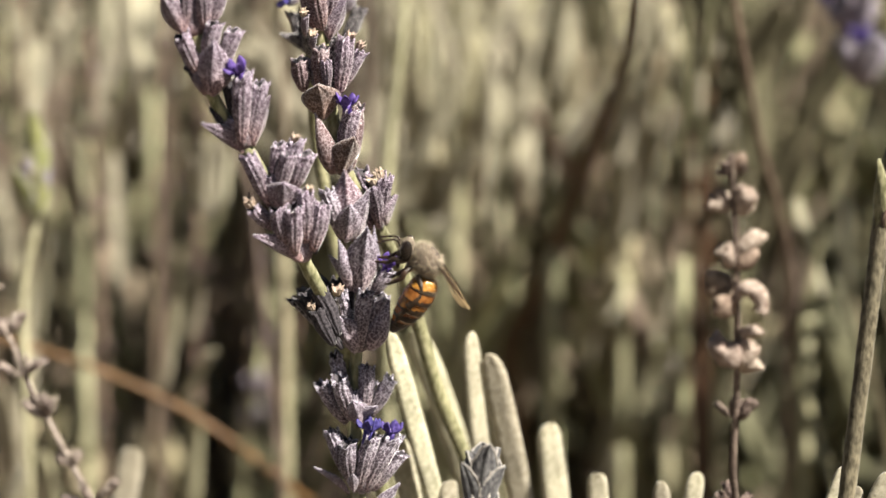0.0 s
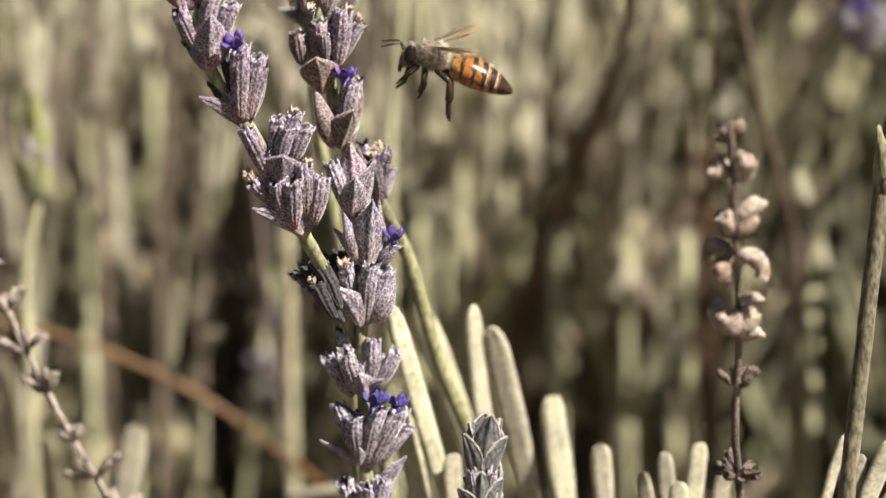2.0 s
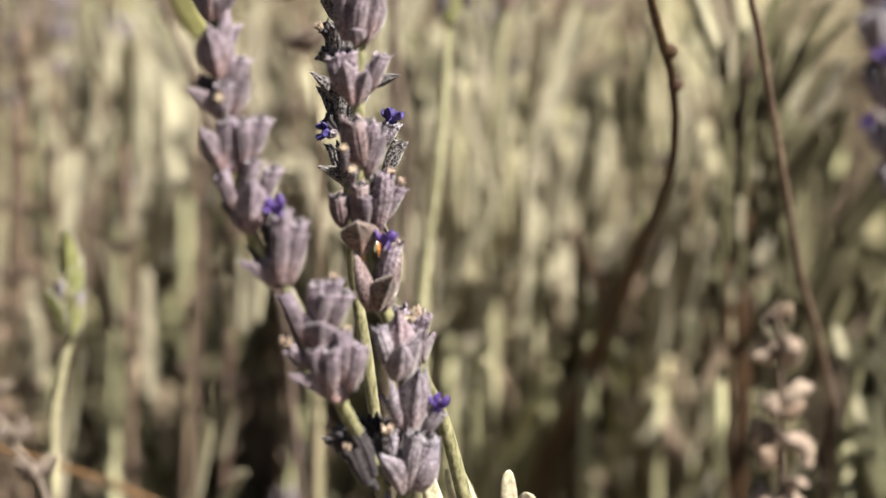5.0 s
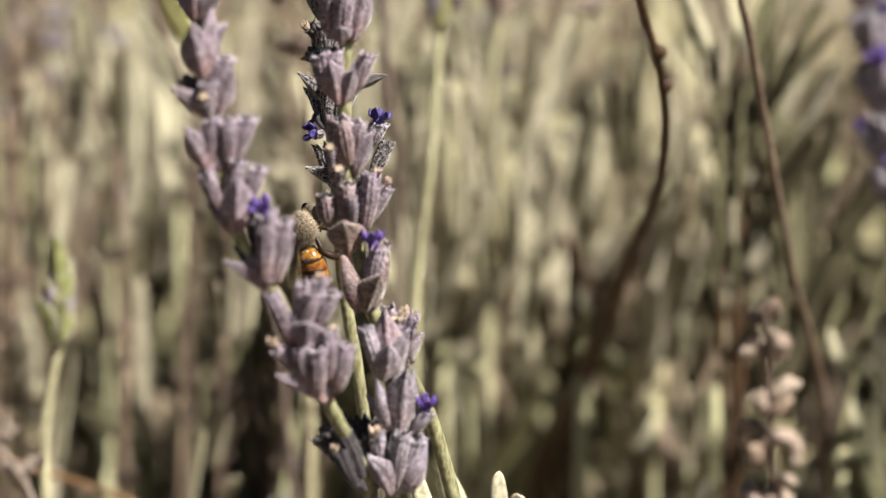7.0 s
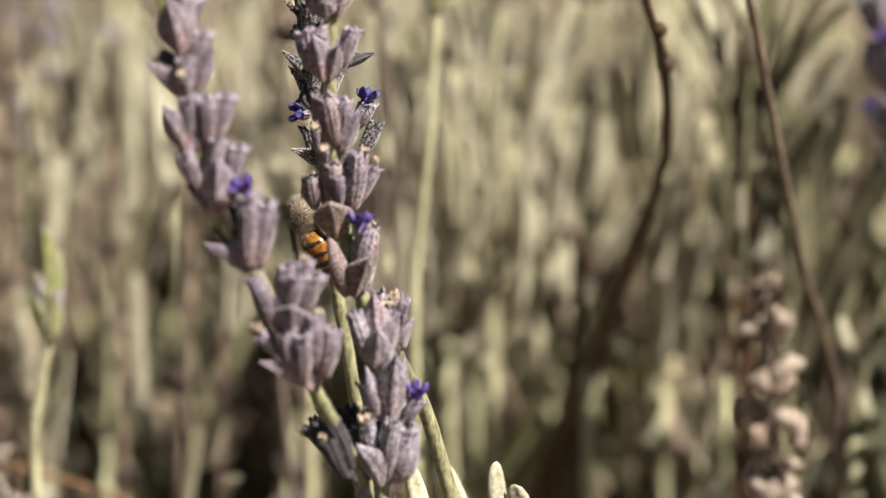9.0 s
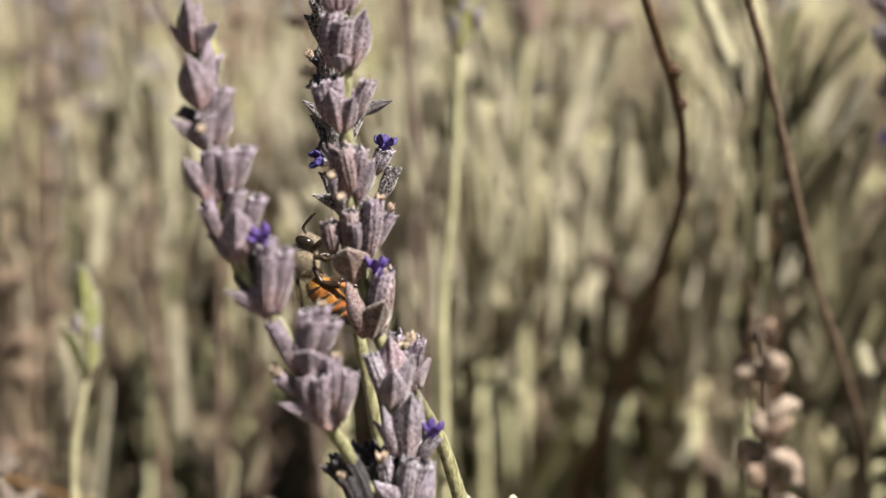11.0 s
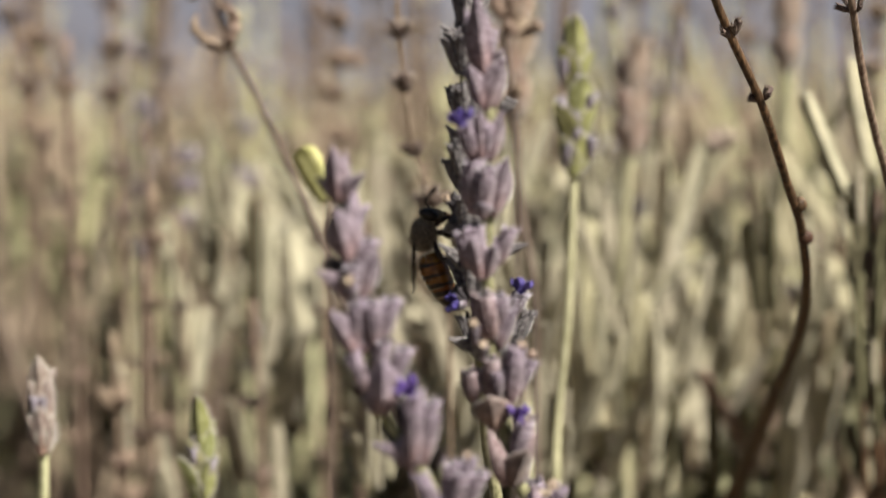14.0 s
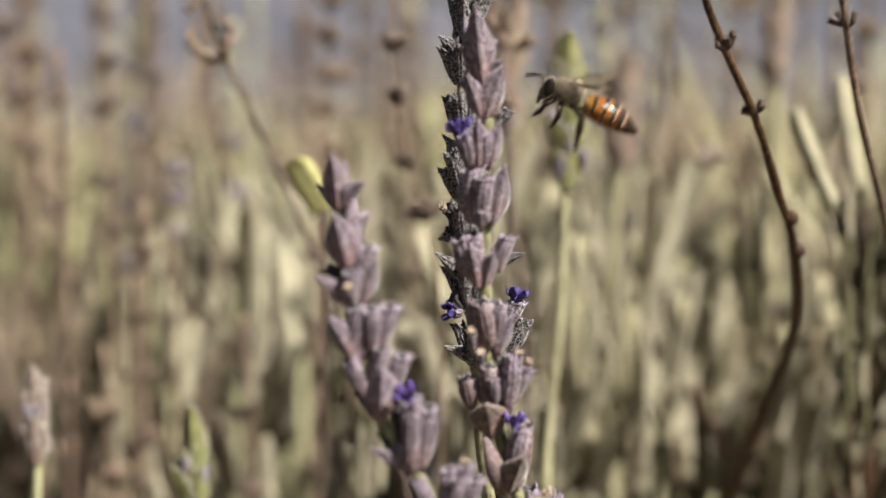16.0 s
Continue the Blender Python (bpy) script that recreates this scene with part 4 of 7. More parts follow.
# ---------------------------------------------------------------- the tall spike in the middle and the one close behind it
def tall_spike():
    line = [(0.0030, 0.2680, 0.5148), (0.0039, 0.2680, 0.5039), (0.0036, 0.2680, 0.4967), (0.0036, 0.2680, 0.4891), (0.0035, 0.2680, 0.4815), (0.0040, 0.2680, 0.4732), (0.0049, 0.2680, 0.4644),
            (0.0076, 0.2680, 0.4534), (0.0119, 0.2710, 0.4454), (0.0162, 0.2770, 0.4362), (0.0208, 0.2800, 0.4205), (0.0260, 0.2820, 0.4065), (0.034, 0.29, 0.36), (0.05, 0.31, 0.2), (0.055, 0.31, 0.0)]
    s = Spike("lavender_spike", (0.055, 0.31, 0.0), line, lambda u: (0.8 + 0.35 * u) * MM, "tall grey-purple lavender spike with small violet flowers", "lavender", seed=8)
    s.fat = 1.15
    s.root = 0.06
    w = s.whorl
    p = s.piece
    p("bract", (0.0033, 0.2663, 0.5080), (0.0023, 0.2646, 0.5185), 3.79, 5)
    p("bud", (0.0027, 0.2680, 0.5103), (0.0009, 0.2680, 0.5163), 2.27)
    p("bract", (0.0042, 0.2673, 0.5086), (0.0057, 0.2665, 0.5114), 2.42, 30)
    p("bract", (0.0030, 0.2667, 0.5038), (0.0013, 0.2654, 0.5093), 2.88, -15)
    p("bract", (0.0036, 0.2667, 0.5036), (0.0061, 0.2654, 0.5105), 3.94, 20)
    p("bract", (0.0027, 0.2665, 0.4972), (0.0027, 0.2650, 0.5033), 3.5, -8)
    p("bract", (0.0043, 0.2670, 0.4970), (0.0058, 0.2660, 0.5033), 2.73, 25)
    p("calyx", (0.0019, 0.2670, 0.4970), (0.0003, 0.2660, 0.5015), 2.12, 0, 1.6)
    p("bract", (0.0046, 0.2666, 0.4896), (0.0064, 0.2652, 0.4973), 4.09, 18)
    p("calyx", (0.0017, 0.2673, 0.4899), (0.0009, 0.2665, 0.4969), 2.73)
    p("calyx", (0.0030, 0.2665, 0.4898), (0.0027, 0.2650, 0.4961), 2.42)
    p("bract", (0.0030, 0.2662, 0.4889), (0.0030, 0.2644, 0.4914), 2.73)
    p("bract", (0.0026, 0.2663, 0.4812), (0.0016, 0.2646, 0.4871), 3.65, -8)
    p("bract", (0.0035, 0.2665, 0.4812), (0.0046, 0.2650, 0.4859), 3.20, 15)
    p("calyx", (0.0012, 0.2673, 0.4826), (-0.0002, 0.2665, 0.4876), 2.21)
    p("calyx", (0.0051, 0.2675, 0.4830), (0.0060, 0.2670, 0.4881), 2.05)
    p("calyx", (0.0022, 0.2673, 0.4829), (0.0021, 0.2665, 0.4882), 2.13)
    p("redbud", (0.0031, 0.2670, 0.4734), (0.0014, 0.2660, 0.4791), 2.13)
    p("red", (0.0042, 0.2665, 0.4732), (0.0027, 0.2650, 0.4791), 2.21)
    p("calyx", (0.0049, 0.2673, 0.4746), (0.0053, 0.2665, 0.4788), 2.36)
    p("pink", (0.0053, 0.2669, 0.4718), (0.0075, 0.2658, 0.4774), 2.89, 25)
    p("calyx", (0.0019, 0.2663, 0.4722), (0.0016, 0.2645, 0.4749), 0.91, 0, 0, 1.1)
    p("calyx", (0.0029, 0.2660, 0.4704), (0.0028, 0.2640, 0.4723), 0.91, 0, 0, 1.2)
    p("calyx", (0.0065, 0.2670, 0.4645), (0.0078, 0.2660, 0.4719), 2.21, 0, 0, 1.3)
    p("dark", (0.0054, 0.2675, 0.4644), (0.0059, 0.2670, 0.4712), 1.90)
    p("calyx", (0.0071, 0.2678, 0.4652), (0.0090, 0.2675, 0.4704), 1.67, 0, 0, 1.2)
    p("red", (0.0017, 0.2673, 0.4647), (0.0007, 0.2665, 0.4688), 2.05)
    p("red", (0.0040, 0.2670, 0.4652), (0.0036, 0.2660, 0.4705), 2.05)
    p("calyx", (0.0048, 0.2665, 0.4651), (0.0050, 0.2650, 0.4689), 1.37)
    p("tan", (0.0044, 0.2660, 0.4610), (0.0037, 0.2640, 0.4661), 4.72)
    p("redbud", (0.0057, 0.2668, 0.4537), (0.0035, 0.2656, 0.4610), 2.59)
    p("calyx", (0.0073, 0.2668, 0.4554), (0.0076, 0.2656, 0.4625), 2.21, 0, 1.5)
    p("tan", (0.0069, 0.2660, 0.4535), (0.0085, 0.2640, 0.4590), 3.50, 15)
    p("red", (0.0080, 0.2675, 0.4541), (0.0092, 0.2670, 0.4624), 2.21)
    for b in ((0.0031, 0.2680, 0.5087), (0.0039, 0.2680, 0.5036), (0.0034, 0.2680, 0.4967), (0.0037, 0.2680, 0.4894), (0.0034, 0.2680, 0.4814), (0.0038, 0.2680, 0.4730), (0.0046, 0.2680, 0.4642), (0.0073, 0.2680, 0.4533)):
        s.behind(b, 0.76)
        s.flank(b, 0.68)
    b = (0.0116, 0.2700, 0.4455)
    w(b, (40, 68, 100, -60, 170), [(90, 30, 0.8)], (), 1.1, 14, dark=True, tips=(0, 1))
    return s.top


fresher(tall_spike())


# dark felt carries the shade of the tall spike in its colour
def hidden_spike():
    line = [(0.0006, 0.2860, 0.5178), (0.0002, 0.2860, 0.5075), (0.0005, 0.2860, 0.4995), (0.0002, 0.2860, 0.4923), (0.0007, 0.2860, 0.4827), (0.0016, 0.2860, 0.4754), (0.0021, 0.2860, 0.4690),
            (0.0030, 0.291, 0.455), (0.008, 0.295, 0.42), (0.02, 0.31, 0.2), (0.024, 0.32, 0.0)]
    s = Spike("lavender_spike", (0.024, 0.32, 0.0), line, lambda u: (0.7 + 0.3 * u) * MM, "lavender spike with shade in its dark colour, close behind the tall one", "lavender", seed=12)
    p = s.piece
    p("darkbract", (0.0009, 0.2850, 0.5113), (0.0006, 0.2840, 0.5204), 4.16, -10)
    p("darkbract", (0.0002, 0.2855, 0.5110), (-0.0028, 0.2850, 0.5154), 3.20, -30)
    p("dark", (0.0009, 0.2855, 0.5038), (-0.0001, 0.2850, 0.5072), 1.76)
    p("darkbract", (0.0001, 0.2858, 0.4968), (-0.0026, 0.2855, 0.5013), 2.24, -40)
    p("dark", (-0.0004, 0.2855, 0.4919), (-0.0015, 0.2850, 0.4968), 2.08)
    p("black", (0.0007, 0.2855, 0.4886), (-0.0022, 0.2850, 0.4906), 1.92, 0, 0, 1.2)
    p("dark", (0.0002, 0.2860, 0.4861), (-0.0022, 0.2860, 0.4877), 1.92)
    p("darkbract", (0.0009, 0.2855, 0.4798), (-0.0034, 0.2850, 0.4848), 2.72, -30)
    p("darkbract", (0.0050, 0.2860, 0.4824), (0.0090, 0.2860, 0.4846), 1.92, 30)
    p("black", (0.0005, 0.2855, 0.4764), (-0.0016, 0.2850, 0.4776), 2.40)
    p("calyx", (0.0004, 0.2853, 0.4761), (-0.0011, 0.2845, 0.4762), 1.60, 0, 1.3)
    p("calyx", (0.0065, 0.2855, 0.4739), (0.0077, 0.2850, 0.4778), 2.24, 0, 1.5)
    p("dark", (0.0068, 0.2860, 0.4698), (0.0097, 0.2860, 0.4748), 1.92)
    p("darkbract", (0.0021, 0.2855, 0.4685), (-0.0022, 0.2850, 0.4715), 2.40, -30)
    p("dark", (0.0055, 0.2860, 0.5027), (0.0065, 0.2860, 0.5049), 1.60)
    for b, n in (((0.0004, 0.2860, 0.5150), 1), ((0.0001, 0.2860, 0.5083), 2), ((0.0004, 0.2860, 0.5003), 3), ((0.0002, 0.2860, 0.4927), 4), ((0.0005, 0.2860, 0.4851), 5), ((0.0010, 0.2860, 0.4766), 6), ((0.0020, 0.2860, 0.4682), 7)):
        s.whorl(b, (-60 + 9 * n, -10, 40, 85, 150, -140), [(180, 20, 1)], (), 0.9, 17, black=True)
    return s.top


hidden_spike()


# ---------------------------------------------------------------- dry and budding stalks
def dry_spike(name, line, whorls, label, radius=0.7, meshes=None, foot=None, size=1.0, seed=1, category="dry stalk", count=6, material=DRY, grow=0.3, lean=(30, 75)):
    foot = foot or (line[-1][0], line[-1][1], 0.0)
    s = Spike(name, foot, list(line) + ([foot] if foot[2] < line[-1][2] else []), (lambda u: radius(u) * MM) if callable(radius) else (lambda u: (0.75 + grow * u) * radius * MM), label, category, material, seed=seed)
    for p, k in whorls:
        turn = s.rnd.uniform(0, 60)
        for i in range(count):
            if i > 2 and s.rnd.random() < 0.25:
                continue
            s.put("calyx", meshes or DRY_SMALL, p, turn + i * 360 / count + s.rnd.uniform(-30, 30), s.rnd.uniform(lean[0] * 0.5, lean[1] * 1.1), k * size * s.rnd.uniform(0.8, 1.15), 0.6 * MM, s.rnd.uniform(0, 360))
    return s


s = dry_spike("dry_lavender_spike", [(0.0533, 0.2240, 0.4611), (0.0543, 0.2260, 0.4531), (0.0554, 0.2290, 0.4424), (0.0564, 0.2330, 0.4312), (0.0566, 0.2350, 0.4207), (0.0580, 0.2380, 0.4095)],
              [((0.0541, 0.2260, 0.4584), 0.5), ((0.0566, 0.2350, 0.4268), 0.85), ((0.0573, 0.2370, 0.4149), 0.8)], "thin dry lavender stalk with pinkish open seed cups", 0.5,
              foot=(0.062, 0.25, 0.0), seed=4, count=12, material=DRY_DARK)
for p, lean, k in (((0.0543, 0.2255, 0.4591), 15, 0.55), ((0.0534, 0.2265, 0.4588), -35, 0.5), ((0.0542, 0.2275, 0.4545), -62, 0.95), ((0.0546, 0.2265, 0.4543), 55, 0.95), ((0.0550, 0.2275, 0.4536), 75, 0.6),
                   ((0.0550, 0.2275, 0.4487), 42, 1.0), ((0.0547, 0.2285, 0.4471), -55, 0.9), ((0.0549, 0.2275, 0.4471), 60, 0.8), ((0.0547, 0.2295, 0.4484), -70, 0.55),
                   ((0.0551, 0.2305, 0.4429), -60, 1.15), ((0.0549, 0.2285, 0.4413), -65, 0.95), ((0.0562, 0.2300, 0.4384), 62, 0.75),
                   ((0.0552, 0.2310, 0.4344), -58, 1.1), ((0.0554, 0.2300, 0.4344), -8, 1.0), ((0.0562, 0.2310, 0.4344), 50, 0.95), ((0.0563, 0.2325, 0.4337), 75, 0.8)):
    part("seed_cup", s.rnd.choice(SEED_CUPS), s.top, Matrix.Translation(Vector(p) - s.foot) @ Matrix.Rotation(radians(lean * 0.8), 4, "Y") @ Matrix.Rotation(s.rnd.uniform(0.0, 0.8), 4, "X") @ Matrix.Scale(k * 1.12, 4))
line = [Vector(p) - s.foot for p in ((0.0550, 0.2270, 0.4425), (0.0553, 0.2270, 0.4441), (0.0562, 0.2265, 0.4447), (0.0575, 0.2265, 0.4441), (0.0581, 0.2265, 0.4427), (0.0579, 0.2265, 0.4417))]
part("seed_cup", tube_mesh("seed_cup", spline(line, 5), lambda u: (0.35 + 0.75 * math.sin(min(u * 1.25, 1) * math.pi * 0.75)) * MM, DRY_CUP, 10, 0.3), s.top, None, "pale arched seed cup")

dry_spike("dry_lavender_spike", [(-0.0420, 0.2240, 0.4560), (-0.0400, 0.2240, 0.4530), (-0.0375, 0.2240, 0.4480), (-0.0350, 0.2240, 0.4430), (-0.0320, 0.2240, 0.4390), (-0.0300, 0.2240, 0.4340), (-0.0275, 0.2240, 0.4290), (-0.0245, 0.2240, 0.4230), (-0.0220, 0.2240, 0.4185), (-0.0195, 0.2240, 0.4135), (-0.0120, 0.2240, 0.3900)],
          [((-0.0400, 0.2240, 0.4530), 0.8), ((-0.0375, 0.2240, 0.4480), 0.85), ((-0.0350, 0.2240, 0.4430), 0.8), ((-0.0320, 0.2240, 0.4390), 0.9), ((-0.0300, 0.2240, 0.4340), 0.85), ((-0.0275, 0.2240, 0.4290), 0.95), ((-0.0245, 0.2240, 0.4230), 0.6), ((-0.0220, 0.2240, 0.4185), 1.1), ((-0.0195, 0.2240, 0.4135), 1)],
          "leaning dry grey-brown stalk with shrivelled whorls", 0.44, GREY_SMALL, foot=(0.03, 0.26, 0.0), seed=6, count=11, size=0.85, material=DRY_GREY, lean=(12, 58))

s = dry_spike("dry_lavender_spike", [(-0.0524, 0.3940, 0.5319), (-0.0503, 0.3940, 0.5261), (-0.0462, 0.3940, 0.5151), (-0.0386, 0.3940, 0.4988), (-0.0307, 0.3940, 0.4806), (-0.0239, 0.3940, 0.4623), (-0.012, 0.40, 0.43)],
          [], "leaning dark dry stalk with two curled seed cups", 0.7, foot=(0.03, 0.41, 0.0), seed=7, material=DRY_DARK)


def claw(s, name, points, thick, label):
    """A dry calyx curled like a horn: thick at its foot, pointed and bent at its tip, with a dark insert as the shade
    of its hollow.
    """
    line = spline([Vector(p) - s.foot for p in points], 6)
    part(name, tube_mesh(name, line, lambda u: thick * MM * (0.45 + 0.55 * math.sin(min(u / 0.35, 1) * math.pi / 2)) * (1 - max(u - 0.35, 0) / 0.65) ** 0.7 + 0.08 * MM, CUP_BROWN, 10, 0.8), s.top, None, label)
    # a dark bulge on the front stands in for shade inside the cup
    p, q = line[len(line) // 5], line[2 * len(line) // 5]
    n = Vector((0, -thick * 0.75 * MM, 0))
    part("hollow", tube_mesh("hollow", [p + n, p.lerp(q, 0.5) + n * 1.15, q + n], lambda u: thick * MM * (0.15 + 0.40 * math.sin(u * math.pi)), DRY_DARK, 8, 0.3), s.top, None, "dark insert painted as the shaded hollow of the cup")


claw(s, "seed_cup", [(-0.0463, 0.3940, 0.5146), (-0.0480, 0.3936, 0.5149), (-0.0503, 0.3935, 0.5157), (-0.0523, 0.3930, 0.5171), (-0.0532, 0.3930, 0.5190), (-0.0532, 0.3930, 0.5200), (-0.0525, 0.3930, 0.5211)], 1.05, "curled dry seed cup")
claw(s, "seed_cup", [(-0.0468, 0.3935, 0.5151), (-0.0464, 0.3930, 0.5170), (-0.0457, 0.3930, 0.5189), (-0.0455, 0.3930, 0.5206), (-0.0466, 0.3930, 0.5220), (-0.0487, 0.3930, 0.5225)], 1.3, "curled dry seed cup")
claw(s, "seed_cup", [(-0.0512, 0.3940, 0.5278), (-0.0521, 0.3935, 0.5256), (-0.0532, 0.3930, 0.5245), (-0.0545, 0.3930, 0.5237)], 0.9, "curled dry seed cup")


def small_spike(name, line, tiers, label, stem_material, size=1.0, seed=1, radius=0.75, n=5, tilt=16):
    """A faded spike far back: tiers of bracts with smaller buds between them."""
    foot = (line[-1][0] + 0.006, line[-1][1] + 0.01, 0.0)
    s = Spike(name, foot, list(line) + [(line[-1][0] + 0.003, line[-1][1] + 0.004, line[-1][2] * 0.6), foot], lambda u: (0.85 + 0.25 * u) * radius * MM, label, "lavender", stem_material, seed=seed)
    for p, k in tiers:
        turn = s.rnd.uniform(-20, 20)
        for i in range(n):
            az = turn + i * 360 / n
            if i % 2 == 0:
                s.put("bract", BRACT, p, az, tilt * s.rnd.uniform(0.7, 1.2), k * size, 1.5 * MM * size)
            else:
                s.put("bud", BUDS, p, az, tilt * 1.6, k * size * 0.7, 1.4 * MM * size, s.rnd.uniform(-30, 30))
    return s


def bract_spike(name, depth, line, bracts, calyces, label, meshes, part_label, seed, radius=0.9, stem_material=STEM_PALE, category="lavender"):
    """A spike of broad bracts: x and z of base and tip, width in millimetres and turn of each, with small calyces between them."""
    foot = (line[-1][0] + 0.006, line[-1][1] + 0.01, 0.0)
    s = Spike(name, foot, list(line) + [(line[-1][0] + 0.003, line[-1][1] + 0.004, line[-1][2] * 0.6), foot], lambda u: (0.85 + 0.25 * u) * radius * MM, label, category, stem_material, seed=seed)
    f = Vector(foot)

    def stand_up(kind, mesh, long, wide, x0, z0, x1, z1, width, face, fore, text=""):
        b = Vector((x0, depth - fore, z0)) - f
        t = Vector((x1, depth - fore - 0.0008 * math.cos(radians(face)), z1)) - f
        q = Vector((0, 0, 1)).rotation_difference((t - b).normalized()).to_matrix().to_4x4()
        k = width / wide
        part(kind, mesh, s.top, Matrix.Translation(b) @ q @ Matrix.Rotation(radians(face), 4, "Z") @ Matrix.Diagonal((k, min(k, 1.0), (t - b).length / (long * MM), 1)), text)

    for x0, z0, x1, z1, width, face in bracts:
        stand_up("bract", s.rnd.choice(meshes), 6.0, 4.4, x0, z0, x1, z1, 0.98 * width / max(math.cos(radians(face)), 0.7), face, 0.0020 * math.cos(radians(face)), part_label)
    for x0, z0, x1, z1, width in calyces:
        stand_up("calyx", s.rnd.choice(CALYX), 6.9, 2.05, x0, z0 - 0.0015, x1, z1 - 0.0003, width * 1.15, 0, 0.0012)
    low, high = min(q[1] for q in bracts), max(q[1] for q in bracts)
    for k in range(3):
        z = low + (high - low) * k / 2
        x = np.interp(-z, [-p[2] for p in line], [p[0] for p in line])
        for az in (110, 180, -110):
            s.put("bract", meshes, (x, depth, z), az + s.rnd.uniform(-15, 15), s.rnd.uniform(8, 14), s.rnd.uniform(0.95, 1.1), 0.9 * MM, 0, part_label)
    return s


bract_spike("budding_lavender", 0.3870, [(0.0184, 0.3870, 0.5130), (0.0186, 0.3870, 0.5071), (0.0184, 0.3870, 0.4977), (0.0177, 0.3870, 0.4905), (0.0165, 0.3870, 0.4650), (0.0141, 0.3880, 0.4362)],
            [(0.0175, 0.4903, 0.0193, 0.4985, 5.6, 5), (0.0172, 0.4960, 0.0146, 0.5040, 4.2, -40), (0.0186, 0.5010, 0.0197, 0.5090, 5.4, 8), (0.0168, 0.5062, 0.0154, 0.5150, 4.2, -40), (0.0187, 0.5085, 0.0182, 0.5203, 4.6, 5),
             (0.0175, 0.5105, 0.0165, 0.5195, 3.8, -30), (0.0197, 0.5070, 0.0211, 0.5136, 3.0, 55), (0.0194, 0.4965, 0.0224, 0.5044, 2.8, 50), (0.0164, 0.4920, 0.0148, 0.4980, 3.6, -55)],
            [(0.0160, 0.5013, 0.0152, 0.5053, 1.6), (0.0188, 0.5065, 0.0191, 0.5096, 1.6), (0.0184, 0.4971, 0.0188, 0.4998, 2.0), (0.0167, 0.4929, 0.0163, 0.4969, 1.8), (0.0205, 0.4950, 0.0212, 0.4981, 1.6),
             (0.0179, 0.5000, 0.0176, 0.5028, 1.6), (0.0202, 0.5029, 0.0209, 0.5060, 1.6), (0.0160, 0.5086, 0.0157, 0.5128, 1.8)],
            "green lavender bud spike with grey-edged bracts on a pale stem", GREEN_BRACT, "yellow-green bract", 21)
bract_spike("budding_lavender", 0.3600, [(-0.0763, 0.3600, 0.4560), (-0.0762, 0.3600, 0.4499), (-0.0761, 0.3600, 0.4419), (-0.0769, 0.3620, 0.4274)],
            [(-0.0763, 0.4520, -0.0763, 0.4607, 3.9, 0), (-0.0770, 0.4478, -0.0780, 0.4566, 3.5, -35), (-0.0755, 0.4478, -0.0744, 0.4566, 3.5, 35), (-0.0762, 0.4432, -0.0761, 0.4519, 4.6, 5), (-0.0770, 0.4435, -0.0785, 0.4503, 3.3, -40), (-0.0754, 0.4435, -0.0739, 0.4501, 3.2, 40)],
            [(-0.0768, 0.4500, -0.0770, 0.4540, 1.5), (-0.0757, 0.4500, -0.0756, 0.4540, 1.5)], "closed brownish lavender bud on a pale stem", MAUVE_BRACT, "", 22)
bract_spike("budding_lavender", 0.3670, [(-0.0491, 0.3670, 0.4480), (-0.0491, 0.3670, 0.4411), (-0.0494, 0.3670, 0.4329), (-0.0520, 0.3670, 0.4155)],
            [(-0.0491, 0.4425, -0.0494, 0.4530, 3.9, -10), (-0.0486, 0.4395, -0.0469, 0.4466, 3.4, 25), (-0.0496, 0.4362, -0.0514, 0.4450, 3.6, -30), (-0.0485, 0.4335, -0.0478, 0.4415, 3.8, 10), (-0.0503, 0.4335, -0.0530, 0.4420, 3.0, -50)],
            [(-0.0480, 0.4380, -0.0477, 0.4420, 1.7), (-0.0500, 0.4400, -0.0502, 0.4440, 1.6)], "yellow-green lavender bud spike on a pale stem", GREEN_BRACT, "yellow-green bract", 23)
bract_spike("faded_lavender", 0.4740, [(0.0338, 0.4740, 0.5120), (0.0333, 0.4740, 0.5040), (0.0324, 0.4740, 0.4930), (0.0302, 0.4740, 0.4639)],
            [(0.0333, 0.5050, 0.0343, 0.5186, 5.0, 0), (0.0322, 0.5045, 0.0311, 0.5153, 4.6, -35), (0.0320, 0.4985, 0.0298, 0.5078, 5.0, -20), (0.0334, 0.4985, 0.0358, 0.5078, 4.4, 30), (0.0325, 0.4922, 0.0345, 0.5010, 5.8, 10),
             (0.0318, 0.4925, 0.0280, 0.5003, 4.2, -45), (0.0340, 0.5040, 0.0363, 0.5176, 3.8, 50)], [], "faded brown lavender spike on a thick pale stem", FADED_BRACT, "", 24, 1.6)
bract_spike("faded_lavender", 0.5000, [(0.0708, 0.5000, 0.5300), (0.0706, 0.5000, 0.5251), (0.0697, 0.5000, 0.5119), (0.0695, 0.5050, 0.4850), (0.0680, 0.5600, 0.4400)],
            [(0.0707, 0.5240, 0.0712, 0.5365, 5.2, 0), (0.0698, 0.5190, 0.0680, 0.5290, 4.8, -30), (0.0708, 0.5190, 0.0732, 0.5285, 4.6, 30), (0.0698, 0.5115, 0.0690, 0.5215, 5.8, -5), (0.0694, 0.5110, 0.0660, 0.5190, 4.2, -45), (0.0704, 0.5110, 0.0730, 0.5195, 4.2, 40)],
            [], "faded brown lavender spike on a pale stem", FADED_BRACT, "", 25, 1.4)
